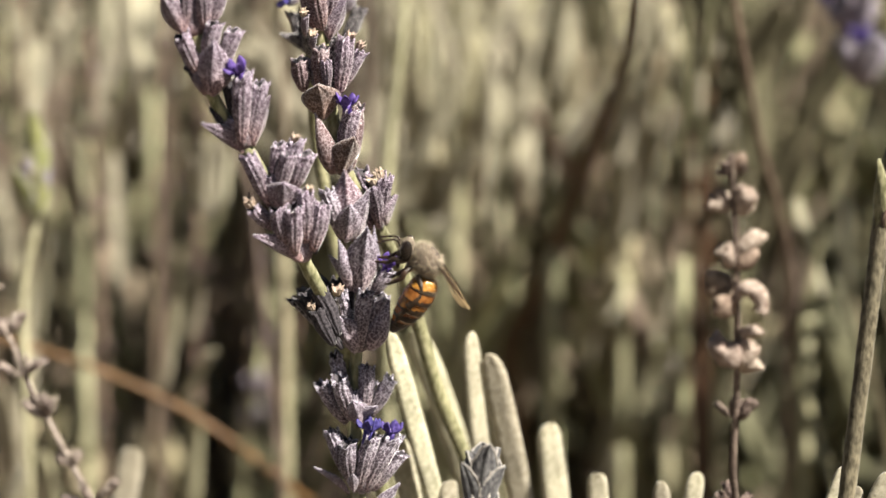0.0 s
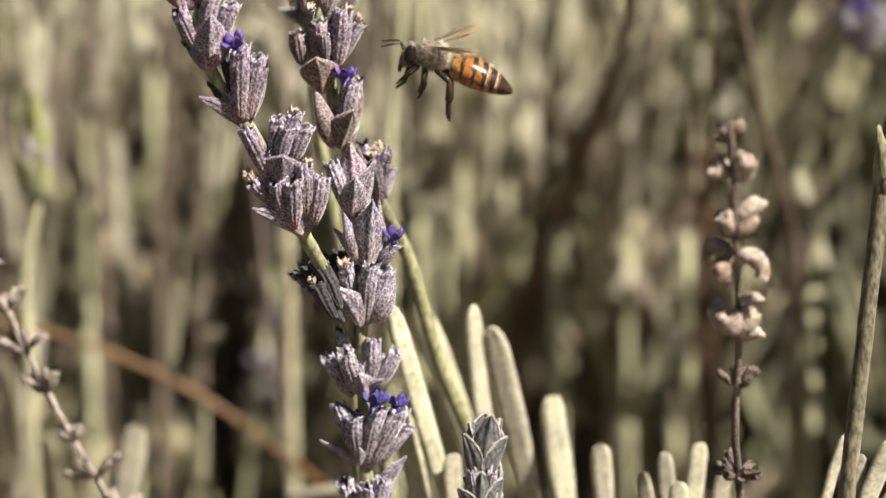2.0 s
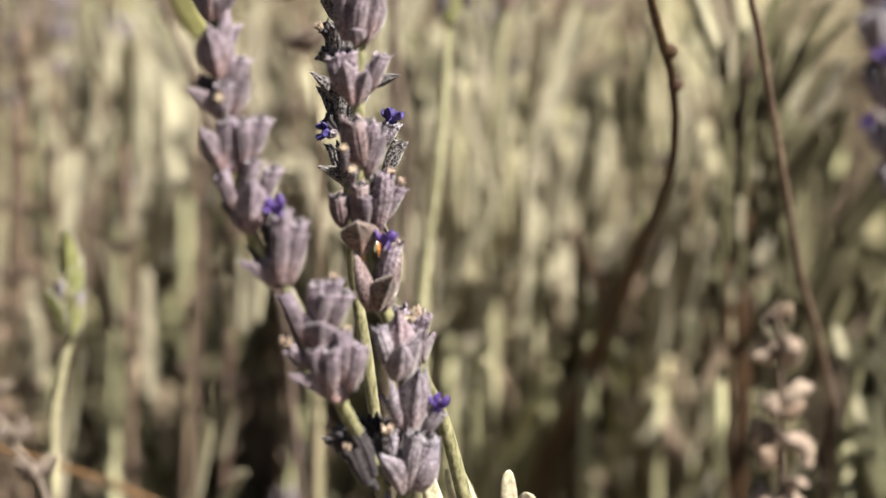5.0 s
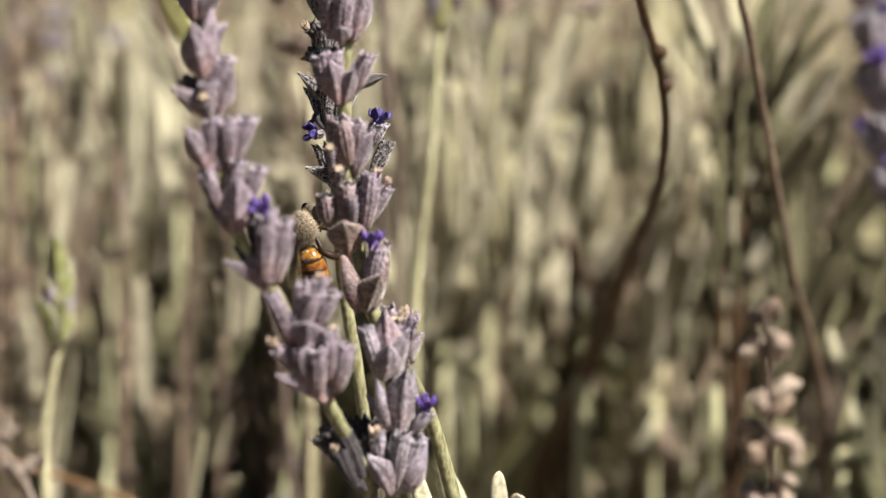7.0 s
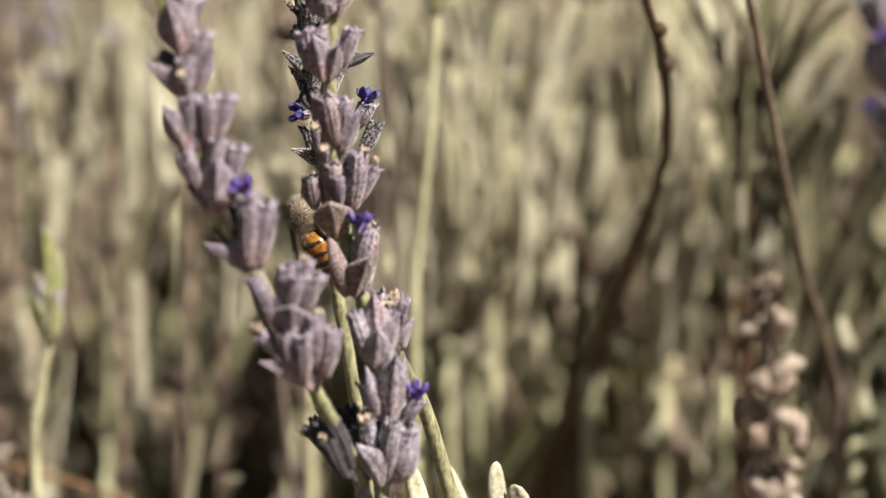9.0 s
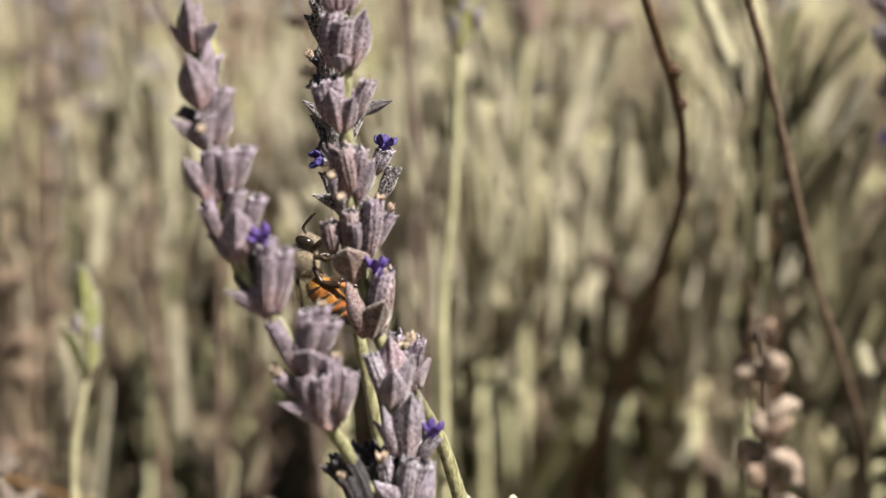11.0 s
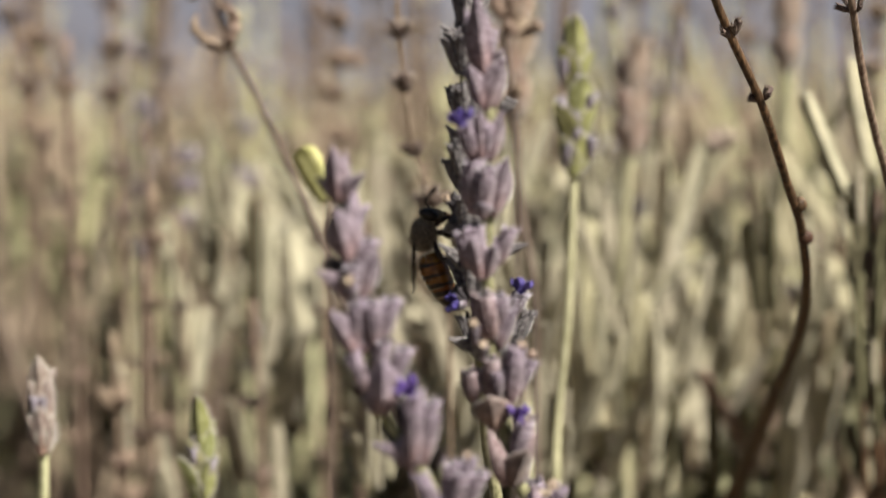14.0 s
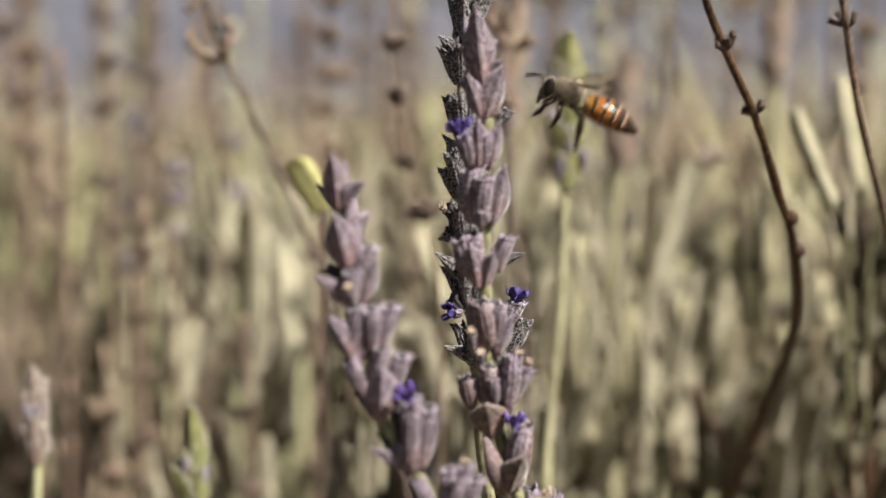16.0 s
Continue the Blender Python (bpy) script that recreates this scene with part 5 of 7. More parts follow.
small_spike("faded_lavender", [(-0.0778, 0.5500, 0.4942), (-0.0789, 0.5500, 0.4781), (-0.0808, 0.5500, 0.4547)],
            [((-0.0779, 0.5500, 0.4884), 0.9), ((-0.0783, 0.5500, 0.4811), 1.0), ((-0.0790, 0.5500, 0.4723), 0.9)], "faded purple lavender spike on a thin stem", STEM_PALE, 0.95, 26, 0.9, n=6, tilt=14)


bract_spike("faded_lavender", 0.4300, [(0.0082, 0.4300, 0.5230), (0.0070, 0.4300, 0.5160), (0.0070, 0.4300, 0.4970), (0.0070, 0.4350, 0.4600)],
            [(0.0086, 0.5190, 0.0094, 0.5300, 4.4, 10), (0.0074, 0.5170, 0.0052, 0.5260, 4.0, -35), (0.0080, 0.5110, 0.0104, 0.5205, 4.6, 25), (0.0068, 0.5080, 0.0058, 0.5180, 4.6, -15), (0.0072, 0.5010, 0.0090, 0.5105, 4.8, 20), (0.0066, 0.5000, 0.0036, 0.5080, 4.0, -45)],
            [], "faded mauve-brown lavender spike with curled bracts", FADED_BRACT, "", 27, 0.9, DRY_DARK)
s = dry_spike("drooping_stalk", [(0.0510, 0.4700, 0.4980), (0.0490, 0.4700, 0.5020), (0.0460, 0.4700, 0.5090), (0.0420, 0.4700, 0.5240), (0.040, 0.4800, 0.50), (0.036, 0.4900, 0.44)], [], "thin tan stalk with a withered drooping flower", 0.55, foot=(0.036, 0.50, 0.0), seed=28, material=DRY)
for az, tilt, k in ((-40, 150, 1.0), (40, 140, 1.1), (120, 155, 1.0), (-120, 150, 0.9), (0, 165, 1.1)):
    s.put("calyx", DRY_CALYX, (0.0510, 0.4700, 0.4980), az, tilt, k, 0.4 * MM, 30)


def edge_spike():
    """The flowering spike that stands at the field's edge behind the dark shoot."""
    line = [(0.0990, 0.4000, 0.5001), (0.1004, 0.4000, 0.4905), (0.1025, 0.4000, 0.4787), (0.1045, 0.4000, 0.4690), (0.1069, 0.4000, 0.4537), (0.0970, 0.405, 0.40), (0.10, 0.41, 0.0)]
    s = Spike("lavender_spike", (0.10, 0.41, 0.0), line, 0.8 * MM, "purple lavender spike with open violet flowers", "lavender", seed=31)
    for b, f in (((0.0996, 0.4000, 0.4948), (0, 1)), ((0.1013, 0.4000, 0.4851), (2,)), ((0.1034, 0.4000, 0.4754), (1,)), ((0.1053, 0.4000, 0.4646), (0, 3)), ((0.1065, 0.4000, 0.4559), (1,))):
        s.whorl(b, (-70, -20, 30, 80, 150, -140), [(-60, 26, 1.0), (60, 26, 1.0)], f, 1.4, 24)


edge_spike()

# brown curved twig with small dry nodes
s = dry_spike("twig", [(0.0350, 0.3050, 0.5264), (0.0367, 0.3080, 0.5206), (0.0400, 0.3120, 0.5135), (0.0451, 0.3180, 0.5037), (0.0500, 0.3280, 0.4917), (0.0531, 0.3350, 0.4841), (0.0553, 0.3450, 0.4759), (0.0570, 0.3620, 0.4670), (0.0570, 0.3800, 0.4580),
                       (0.0560, 0.4000, 0.4480), (0.0530, 0.4350, 0.4260), (0.0490, 0.4600, 0.4060), (0.0440, 0.4800, 0.3870), (0.048, 0.50, 0.36)],
              [((0.0401, 0.3120, 0.5141), 0.65), ((0.0451, 0.3180, 0.5043), 0.65)], "curved red-brown twig that thickens into a woody bough", lambda u: np.interp(u, [0, 0.40, 0.57, 0.66, 0.74, 1], [0.6, 0.8, 1.05, 1.6, 2.2, 2.8]), foot=(0.04, 0.52, 0.0), seed=9, category="twig", count=8, material=TWIG, grow=0.8)
for p in ((0.0521, 0.3320, 0.4875), (0.0537, 0.3370, 0.4819), (0.0534, 0.3370, 0.4821)):
    s.put("knot", [tube_mesh("knot", spline([(0, 0, -0.0012), (0.0003, -0.0002, 0), (0.0001, 0, 0.0012)], 3), lambda u: (0.5 + 0.75 * math.sin(u * math.pi)) * MM, TWIG, 7, 0.3)], p, 60, 10, 1.0, 0.3 * MM)

dry_spike("twig", [(0.0575, 0.3150, 0.5250), (0.0591, 0.3180, 0.5174), (0.0610, 0.3220, 0.5088), (0.0640, 0.3280, 0.4990), (0.0679, 0.3360, 0.4888), (0.0801, 0.3620, 0.4499), (0.0880, 0.3800, 0.4322), (0.0935, 0.3950, 0.4147)],
          [((0.0592, 0.3180, 0.5178), 0.65)], "thin brown twig with a dry node", 0.75, foot=(0.10, 0.42, 0.0), seed=10, category="twig", material=DRY)

dry_spike("dry_lavender_spike", [(-0.0145, 0.3850, 0.5311), (-0.0144, 0.3850, 0.5166), (-0.0132, 0.3850, 0.5067), (-0.0116, 0.3850, 0.4949), (-0.0082, 0.3860, 0.4850), (-0.0059, 0.3880, 0.4692), (-0.0056, 0.3900, 0.4477)],
          [((-0.0150, 0.3850, 0.5270), 0.9), ((-0.0144, 0.3850, 0.5161), 0.95), ((-0.0132, 0.3850, 0.5062), 1.0), ((-0.0116, 0.3850, 0.4945), 0.8), ((-0.0086, 0.3860, 0.4847), 1.15)], "thin dry stalk with toothed seed whorls", 0.42, GREY_SMALL + DRY_SMALL, seed=12, count=13, size=1.0, material=DRY, lean=(16, 44))
dry_spike("dry_lavender_spike", [(0.0027, 0.4000, 0.5329), (0.0044, 0.4000, 0.5222), (0.0061, 0.4000, 0.5071), (0.0075, 0.4000, 0.4877), (0.0103, 0.4000, 0.4681), (0.0106, 0.4020, 0.4460)],
          [((0.0023, 0.4000, 0.5265), 1.0), ((0.0053, 0.4000, 0.5200), 1.0), ((0.0079, 0.4000, 0.5168), 1.1), ((0.0065, 0.4000, 0.5055), 0.8)], "dark dry stalk with shrivelled flower remains", 0.75, BROWN_CUP, seed=13, count=3, size=0.85, material=DRY_DARK)
dry_spike("dry_lavender_spike", [(-0.0906, 0.5100, 0.5380), (-0.0904, 0.5100, 0.5177), (-0.0898, 0.5100, 0.5001), (-0.0883, 0.5100, 0.4768), (-0.0874, 0.5100, 0.4468)],
          [((-0.0910, 0.5100, 0.5272), 1.0), ((-0.0905, 0.5100, 0.5163), 1.1), ((-0.0900, 0.5100, 0.5048), 1.1), ((-0.0884, 0.5100, 0.4872), 1.2), ((-0.0879, 0.5100, 0.4756), 1.0)], "dry brown stalk with seed whorls", 0.85, DRY_SMALL, seed=14, size=1.2)
dry_spike("dry_lavender_spike", [(-0.1172, 0.5200, 0.5305), (-0.1143, 0.5200, 0.5112), (-0.1087, 0.5200, 0.4945), (-0.1031, 0.5200, 0.4765), (-0.0981, 0.5200, 0.4513)],
          [((-0.1166, 0.5200, 0.5243), 1.1), ((-0.1137, 0.5200, 0.5084), 1.1), ((-0.1084, 0.5200, 0.4947), 1.0), ((-0.1029, 0.5200, 0.4813), 1.0)], "leaning dry brown stalk with seed whorls", 0.8, DRY_SMALL, seed=15, size=1.2)
dry_spike("dry_lavender_spike", [(-0.0341, 0.5000, 0.5371), (-0.0346, 0.5000, 0.5173), (-0.0358, 0.5000, 0.4987), (-0.0369, 0.5000, 0.4720)],
          [((-0.0341, 0.5000, 0.5298), 1.5), ((-0.0345, 0.5000, 0.5213), 1.4), ((-0.0348, 0.5000, 0.5133), 1.4), ((-0.0355, 0.5000, 0.5047), 1.3), ((-0.0360, 0.5000, 0.4954), 1.3)], "brown dry lavender spike with crowded whorls", 0.7, BROWN_CUP, seed=16, size=0.68)

# orange-brown twig lying across the shoots
s = dry_spike("twig", [(-0.0718, 0.3970, 0.4084), (-0.0608, 0.3970, 0.4049), (-0.0444, 0.3970, 0.3997), (-0.0280, 0.3970, 0.3923), (-0.0170, 0.3970, 0.3853), (-0.0060, 0.3980, 0.3764), (0.0108, 0.3900, 0.3653), (0.0337, 0.4000, 0.3414), (0.0649, 0.4150, 0.2965)],
              [], "fallen orange-brown twig lying across the shoots", 0.85, foot=(0.10, 0.40, 0.0), seed=17, category="twig", material=TWIG_ORANGE)


# ---------------------------------------------------------------- leaves of the near shoots
def near_leaf(length, width, bend, material):
    """A linear leaf with parallel sides, a blunt round tip, rolled edges and a groove along its middle."""
    bm = bmesh.new()
    cols, us = 6, (0, 0.08, 0.2, 0.35, 0.5, 0.65, 0.78, 0.88, 0.94, 0.98, 1.0)
    front, back = [], []
    for u in us:
        w = width / 2 * np.interp(u, [0, 0.15, 0.5, 0.86, 0.94, 0.98, 1], [0.62, 0.86, 1.0, 0.96, 0.76, 0.5, 0.12])
        f, b = [], []
        for k in range(cols + 1):
            c = k / cols * 2 - 1
            rough = 0.05 * width * noise.noise(Vector((c * 3, u * length * 450, length * 999)))
            y = -bend * length * u * u + 0.34 * w * c ** 4 + 0.10 * w * (1 - abs(c)) ** 2 + rough
            f.append(bm.verts.new((w * c, y, u * length)))
            b.append(bm.verts.new((w * c * 0.86, y + 0.30 * MM + 0.10 * w, u * length * 0.998)))
        front.append(f)
        back.append(b)
    for i in range(len(us) - 1):
        for k in range(cols):
            bm.faces.new((front[i][k], front[i][k + 1], front[i + 1][k + 1], front[i + 1][k]))
            bm.faces.new((back[i][k + 1], back[i][k], back[i + 1][k], back[i + 1][k + 1]))
        bm.faces.new((front[i][0], front[i + 1][0], back[i + 1][0], back[i][0]))
        bm.faces.new((front[i + 1][cols], front[i][cols], back[i][cols], back[i + 1][cols]))
    for a, b in ((front[0], back[0]), (back[-1], front[-1])):
        for k in range(cols):
            bm.faces.new((a[k + 1], a[k], b[k], b[k + 1]))
    bmesh.ops.recalc_face_normals(bm, faces=bm.faces)
    return mesh_of("leaf", bm, material)


def leaf_between(parent, foot, base, tip, width, material, face=0.0, bend=0.05, label=""):
    """One leaf from base to tip; face turns its broad side round its length."""
    base, tip = Vector(base), Vector(tip)
    d = tip - base
    q = Vector((0, 0, 1)).rotation_difference(d.normalized()).to_matrix().to_4x4()
    m = Matrix.Translation(base - Vector(foot)) @ q @ Matrix.Rotation(radians(face), 4, "Z")
    return part("leaf", near_leaf(d.length, width, bend, material), parent, m, label)


def shoot(foot, leaves, label, material, stem_top, stem_material=STEM_PALE, thick=1.0):
    top = thing("lavender_shoot", foot, label, "leafy shoot")
    f = Vector(foot)
    st = Vector(stem_top) - f
    part("stem", tube_mesh("stem", spline([Vector((0, 0, 0)), st * 0.5 + Vector((0.003, 0, 0)), st], 6), thick * MM, stem_material), top)
    for base, tip, width, face in leaves:
        leaf_between(top, foot, base, tip, width * 1.25, material, face)
    return top


shoot((0.03, 0.29, 0.0), [
    ((0.0231, 0.2770, 0.3969), (0.0136, 0.2770, 0.4297), 0.0024, 10), ((0.0283, 0.3000, 0.3947), (0.0183, 0.3000, 0.4258), 0.0036, -20), ((0.0295, 0.2870, 0.3983), (0.0252, 0.2870, 0.4278), 0.0026, 30),
    ((0.0349, 0.2870, 0.3958), (0.0287, 0.2870, 0.4248), 0.0034, -15), ((0.0406, 0.2900, 0.3949), (0.0375, 0.2900, 0.4134), 0.0036, 20), ((0.0453, 0.2820, 0.3972), (0.0443, 0.2820, 0.4078), 0.0026, 0),
    ((0.0186, 0.2800, 0.3977), (0.0149, 0.2800, 0.4137), 0.0028, 0), ((0.0230, 0.2750, 0.4000), (0.0225, 0.2750, 0.4083), 0.0026, 30)],
    "pale sage-green leafy shoot at the foot of the spikes", LEAF, (0.0322, 0.2870, 0.3791))
shoot((0.055, 0.275, 0.0), [
    ((0.0545, 0.2760, 0.3932), (0.0529, 0.2760, 0.4082), 0.0022, 0), ((0.0570, 0.2760, 0.3932), (0.0580, 0.2760, 0.4096), 0.0026, 20), ((0.0514, 0.2740, 0.3938), (0.0496, 0.2740, 0.4058), 0.0020, -20),
    ((0.0553, 0.2720, 0.3944), (0.0545, 0.2720, 0.4048), 0.0024, 0), ((0.0606, 0.2780, 0.3926), (0.0622, 0.2780, 0.4062), 0.0022, 10)],
    "small pale green leafy shoot with rounded leaf tips", LEAF, (0.0562, 0.2760, 0.3898))
shoot((0.075, 0.262, 0.0), [
    ((0.0723, 0.2580, 0.4009), (0.0751, 0.2580, 0.4151), 0.0018, 40), ((0.0760, 0.2570, 0.4012), (0.0773, 0.2570, 0.4125), 0.0018, 0), ((0.0766, 0.2560, 0.4007), (0.0812, 0.2560, 0.4148), 0.0024, 15), ((0.0794, 0.2580, 0.3985), (0.0828, 0.2580, 0.4073), 0.0024, 15)],
    "pale grey-green leaves at the foot of a thick stem", LEAF, (0.0756, 0.2580, 0.3953))
shoot((-0.02, 0.33, 0.0), [
    ((-0.0327, 0.3300, 0.3766), (-0.0284, 0.3300, 0.3998), 0.0040, 0), ((-0.0037, 0.3400, 0.3835), (0.0099, 0.3400, 0.3855), 0.0040, 60), ((-0.0660, 0.4400, 0.3517), (-0.0595, 0.4400, 0.4210), 0.0034, 50)],
    "pale green leafy shoot beside a fallen twig", LEAF, (-0.0325, 0.3350, 0.3661))
# leaves and stems of these two shoots are coloured dark to suggest shade
shoot((0.085, 0.44, 0.0), [
    ((0.0734, 0.4200, 0.4818), (0.0648, 0.4200, 0.5019), 0.0032, 70), ((0.0760, 0.4200, 0.4683), (0.0745, 0.4200, 0.4899), 0.0030, 40), ((0.0782, 0.4250, 0.4714), (0.0792, 0.4250, 0.4975), 0.0028, 60), ((0.0791, 0.4200, 0.4694), (0.0841, 0.4200, 0.4990), 0.0032, 30),
    ((0.0825, 0.4200, 0.4716), (0.0870, 0.4200, 0.4965), 0.0030, 70), ((0.0837, 0.4150, 0.4739), (0.0935, 0.4150, 0.4973), 0.0034, 50), ((0.0867, 0.4200, 0.4770), (0.0984, 0.4200, 0.4935), 0.0034, 60), ((0.0771, 0.4200, 0.4569), (0.0721, 0.4200, 0.4762), 0.0034, 70),
    ((0.0787, 0.4200, 0.4546), (0.0815, 0.4200, 0.4766), 0.0030, 40), ((0.0812, 0.4200, 0.4569), (0.0908, 0.4200, 0.4727), 0.0034, 70), ((0.0842, 0.4250, 0.4576), (0.0984, 0.4250, 0.4758), 0.0036, 60), ((0.0777, 0.4200, 0.4387), (0.0728, 0.4200, 0.4569), 0.0036, 80)],
    "grey-green leafy lavender shoot with shade in its dark colour", LEAF_SHADED, (0.0775, 0.4200, 0.4739), TWIG, 0.8)
shoot((0.087, 0.43, 0.0), [
    ((0.0786, 0.4200, 0.4341), (0.0839, 0.4200, 0.4557), 0.0034, 70), ((0.0789, 0.4250, 0.4229), (0.0740, 0.4250, 0.4392), 0.0036, 60), ((0.0792, 0.4200, 0.4214), (0.0870, 0.4200, 0.4397), 0.0036, 60), ((0.0749, 0.4100, 0.4448), (0.0732, 0.4100, 0.4704), 0.0028, 60),
    ((0.0727, 0.4120, 0.4802), (0.0629, 0.4080, 0.5053), 0.0036, -35), ((0.0780, 0.4100, 0.4381), (0.0769, 0.4100, 0.4726), 0.0030, 80), ((0.0736, 0.4100, 0.4660), (0.0742, 0.4100, 0.4900), 0.0026, 70), ((0.0768, 0.4100, 0.4604), (0.0796, 0.4100, 0.4971), 0.0026, 70)],
    "lower leaves of a lavender shoot, darkened for shade", LEAF_SHADED, (0.0772, 0.4160, 0.4700), TWIG, 0.8)

shoot((0.05, 0.46, 0.0), [
    ((0.0247, 0.4720, 0.4412), (0.0225, 0.4720, 0.4782), 0.0050, 15), ((0.0289, 0.4820, 0.4399), (0.0261, 0.4820, 0.4715), 0.0048, -20), ((0.0320, 0.4780, 0.4430), (0.0354, 0.4780, 0.4783), 0.0046, 25),
    ((0.0354, 0.4680, 0.4392), (0.0334, 0.4680, 0.4619), 0.0050, 0), ((0.0267, 0.4650, 0.4320), (0.0236, 0.4650, 0.4521), 0.0048, 30)],
    "pale felted leafy shoot below the bud spike", LEAF_MID, (0.0288, 0.4550, 0.4212))
shoot((0.092, 0.42, 0.0), [
    ((0.0773, 0.4150, 0.4889), (0.0721, 0.4120, 0.5116), 0.0036, 20), ((0.0519, 0.5000, 0.4375), (0.0476, 0.5000, 0.4623), 0.0060, 20),
    ((0.0595, 0.5100, 0.4307), (0.0605, 0.5100, 0.4607), 0.0060, -15)],
    "pale grey-green leaves around a thin twig", LEAF_MID, (0.0742, 0.4150, 0.4599), TWIG, 0.6)
def fan(depth, label, material, leaves):
    """A leafy shoot whose leaves stand about one depth: x and z of base and tip, width in millimetres."""
    r = random.Random(int(depth * 1000) + len(leaves))
    cx, low = sum(q[0] for q in leaves) / len(leaves), min(q[1] for q in leaves)
    rows = []
    for x0, z0, x1, z1, wide in leaves:
        back = r.uniform(0, 0.022)
        grow = (z1 - z0) * 0.35
        rows.append(((x0 - (x1 - x0) * 0.35, depth + back + 0.004, z0 - grow), (x1, depth + back + r.uniform(-0.008, 0.004), z1), wide * 0.8 * MM, r.uniform(-40, 40)))
    return shoot((cx, depth + 0.03, 0.0), rows, label, material, (cx, depth + 0.02, low - 0.01), STEM_PALE, 1.2)


fan(0.445, "pale sage-green shoot with broad upright felted leaves", LEAF, [
    (0.006, 0.462, 0.004, 0.49, 4.6), (0.006, 0.435, 0.005, 0.462, 4.1), (0.011, 0.434, 0.01, 0.456, 4.1), (0.009, 0.425, 0.008, 0.444, 4.1),
    (0.013, 0.41, 0.014, 0.43, 5.6), (0.016, 0.423, 0.017, 0.437, 2.9), (0.004, 0.445, 0.003, 0.466, 3.6), (0.001, 0.462, -0.0, 0.485, 3.6)])
fan(0.475, "bright sage-green shoot with long narrow leaves", LEAF, [
    (0.025, 0.441, 0.027, 0.464, 4.6), (0.032, 0.441, 0.034, 0.472, 4.3), (0.028, 0.449, 0.03, 0.471, 3.6), (0.027, 0.46, 0.024, 0.479, 3.6),
    (0.02, 0.431, 0.023, 0.447, 3.1), (0.025, 0.429, 0.028, 0.448, 3.3), (0.029, 0.429, 0.034, 0.446, 3.3), (0.027, 0.414, 0.033, 0.43, 3.1),
    (0.024, 0.4, 0.026, 0.417, 3.9), (0.034, 0.448, 0.038, 0.468, 3.3)])
fan(0.500, "grey-green shoot with mid-tone leaves beside a bough", LEAF_MID, [
    (0.041, 0.427, 0.038, 0.449, 4.8), (0.048, 0.445, 0.046, 0.462, 4.3), (0.055, 0.438, 0.058, 0.462, 4.8), (0.06, 0.439, 0.057, 0.459, 4.3),
    (0.041, 0.403, 0.043, 0.416, 6.2), (0.04, 0.388, 0.043, 0.406, 4.6), (0.047, 0.433, 0.046, 0.449, 3.8), (0.035, 0.417, 0.038, 0.433, 4.0)])
fan(0.460, "pale upright lavender leaves behind a dark bough", LEAF, [
    (0.067, 0.439, 0.075, 0.47, 4.0), (0.07, 0.42, 0.075, 0.448, 4.5), (0.067, 0.427, 0.069, 0.449, 4.5), (0.072, 0.424, 0.071, 0.448, 4.3),
    (0.067, 0.416, 0.067, 0.434, 4.5), (0.071, 0.46, 0.069, 0.479, 3.2), (0.076, 0.432, 0.077, 0.447, 3.2)])
fan(0.440, "grey-green lavender shoot fanning out under a thin twig", LEAF, [
    (0.087, 0.463, 0.094, 0.479, 2.9), (0.089, 0.465, 0.096, 0.486, 2.6), (0.089, 0.444, 0.094, 0.462, 4.3), (0.086, 0.447, 0.089, 0.46, 3.8),
    (0.096, 0.471, 0.101, 0.485, 3.1), (0.092, 0.434, 0.097, 0.451, 3.1), (0.09, 0.419, 0.081, 0.44, 5.3), (0.085, 0.431, 0.08, 0.439, 3.4),
    (0.086, 0.439, 0.088, 0.451, 3.1), (0.083, 0.478, 0.086, 0.493, 2.4)])
# the mid-tone leaf colour stands in for dim light low in the bush
fan(0.470, "grey-green leaves low in the bush, toned down for shade", LEAF_MID, [
    (0.067, 0.392, 0.069, 0.413, 3.9), (0.066, 0.397, 0.068, 0.406, 5.1), (0.101, 0.389, 0.102, 0.4, 3.4), (0.081, 0.392, 0.077, 0.41, 3.6),
    (0.096, 0.392, 0.092, 0.407, 4.1), (0.077, 0.387, 0.081, 0.4, 3.6), (0.062, 0.387, 0.063, 0.4, 3.4)])
# these leaves get their shade from a darker base colour
fan(0.455, "green leaves of the bush with shade in their colour", LEAF_SHADED, [
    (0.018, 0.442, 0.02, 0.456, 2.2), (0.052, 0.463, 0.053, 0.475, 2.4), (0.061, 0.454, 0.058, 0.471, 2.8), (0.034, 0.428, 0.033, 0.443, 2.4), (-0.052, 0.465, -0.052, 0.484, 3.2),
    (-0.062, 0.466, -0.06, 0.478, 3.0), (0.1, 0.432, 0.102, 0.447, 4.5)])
fan(0.450, "pale grey-green leaves of a low shoot", LEAF, [
    (-0.045, 0.412, -0.046, 0.435, 3.3), (-0.081, 0.429, -0.081, 0.449, 5.7), (-0.074, 0.419, -0.076, 0.434, 6.2), (-0.071, 0.406, -0.072, 0.424, 6.2),
    (-0.055, 0.424, -0.057, 0.44, 4.0), (-0.043, 0.438, -0.04, 0.455, 4.9), (-0.05, 0.444, -0.047, 0.458, 4.2), (-0.025, 0.45, -0.026, 0.462, 4.1),
    (-0.032, 0.451, -0.029, 0.466, 3.2), (-0.065, 0.444, -0.063, 0.459, 3.9)])
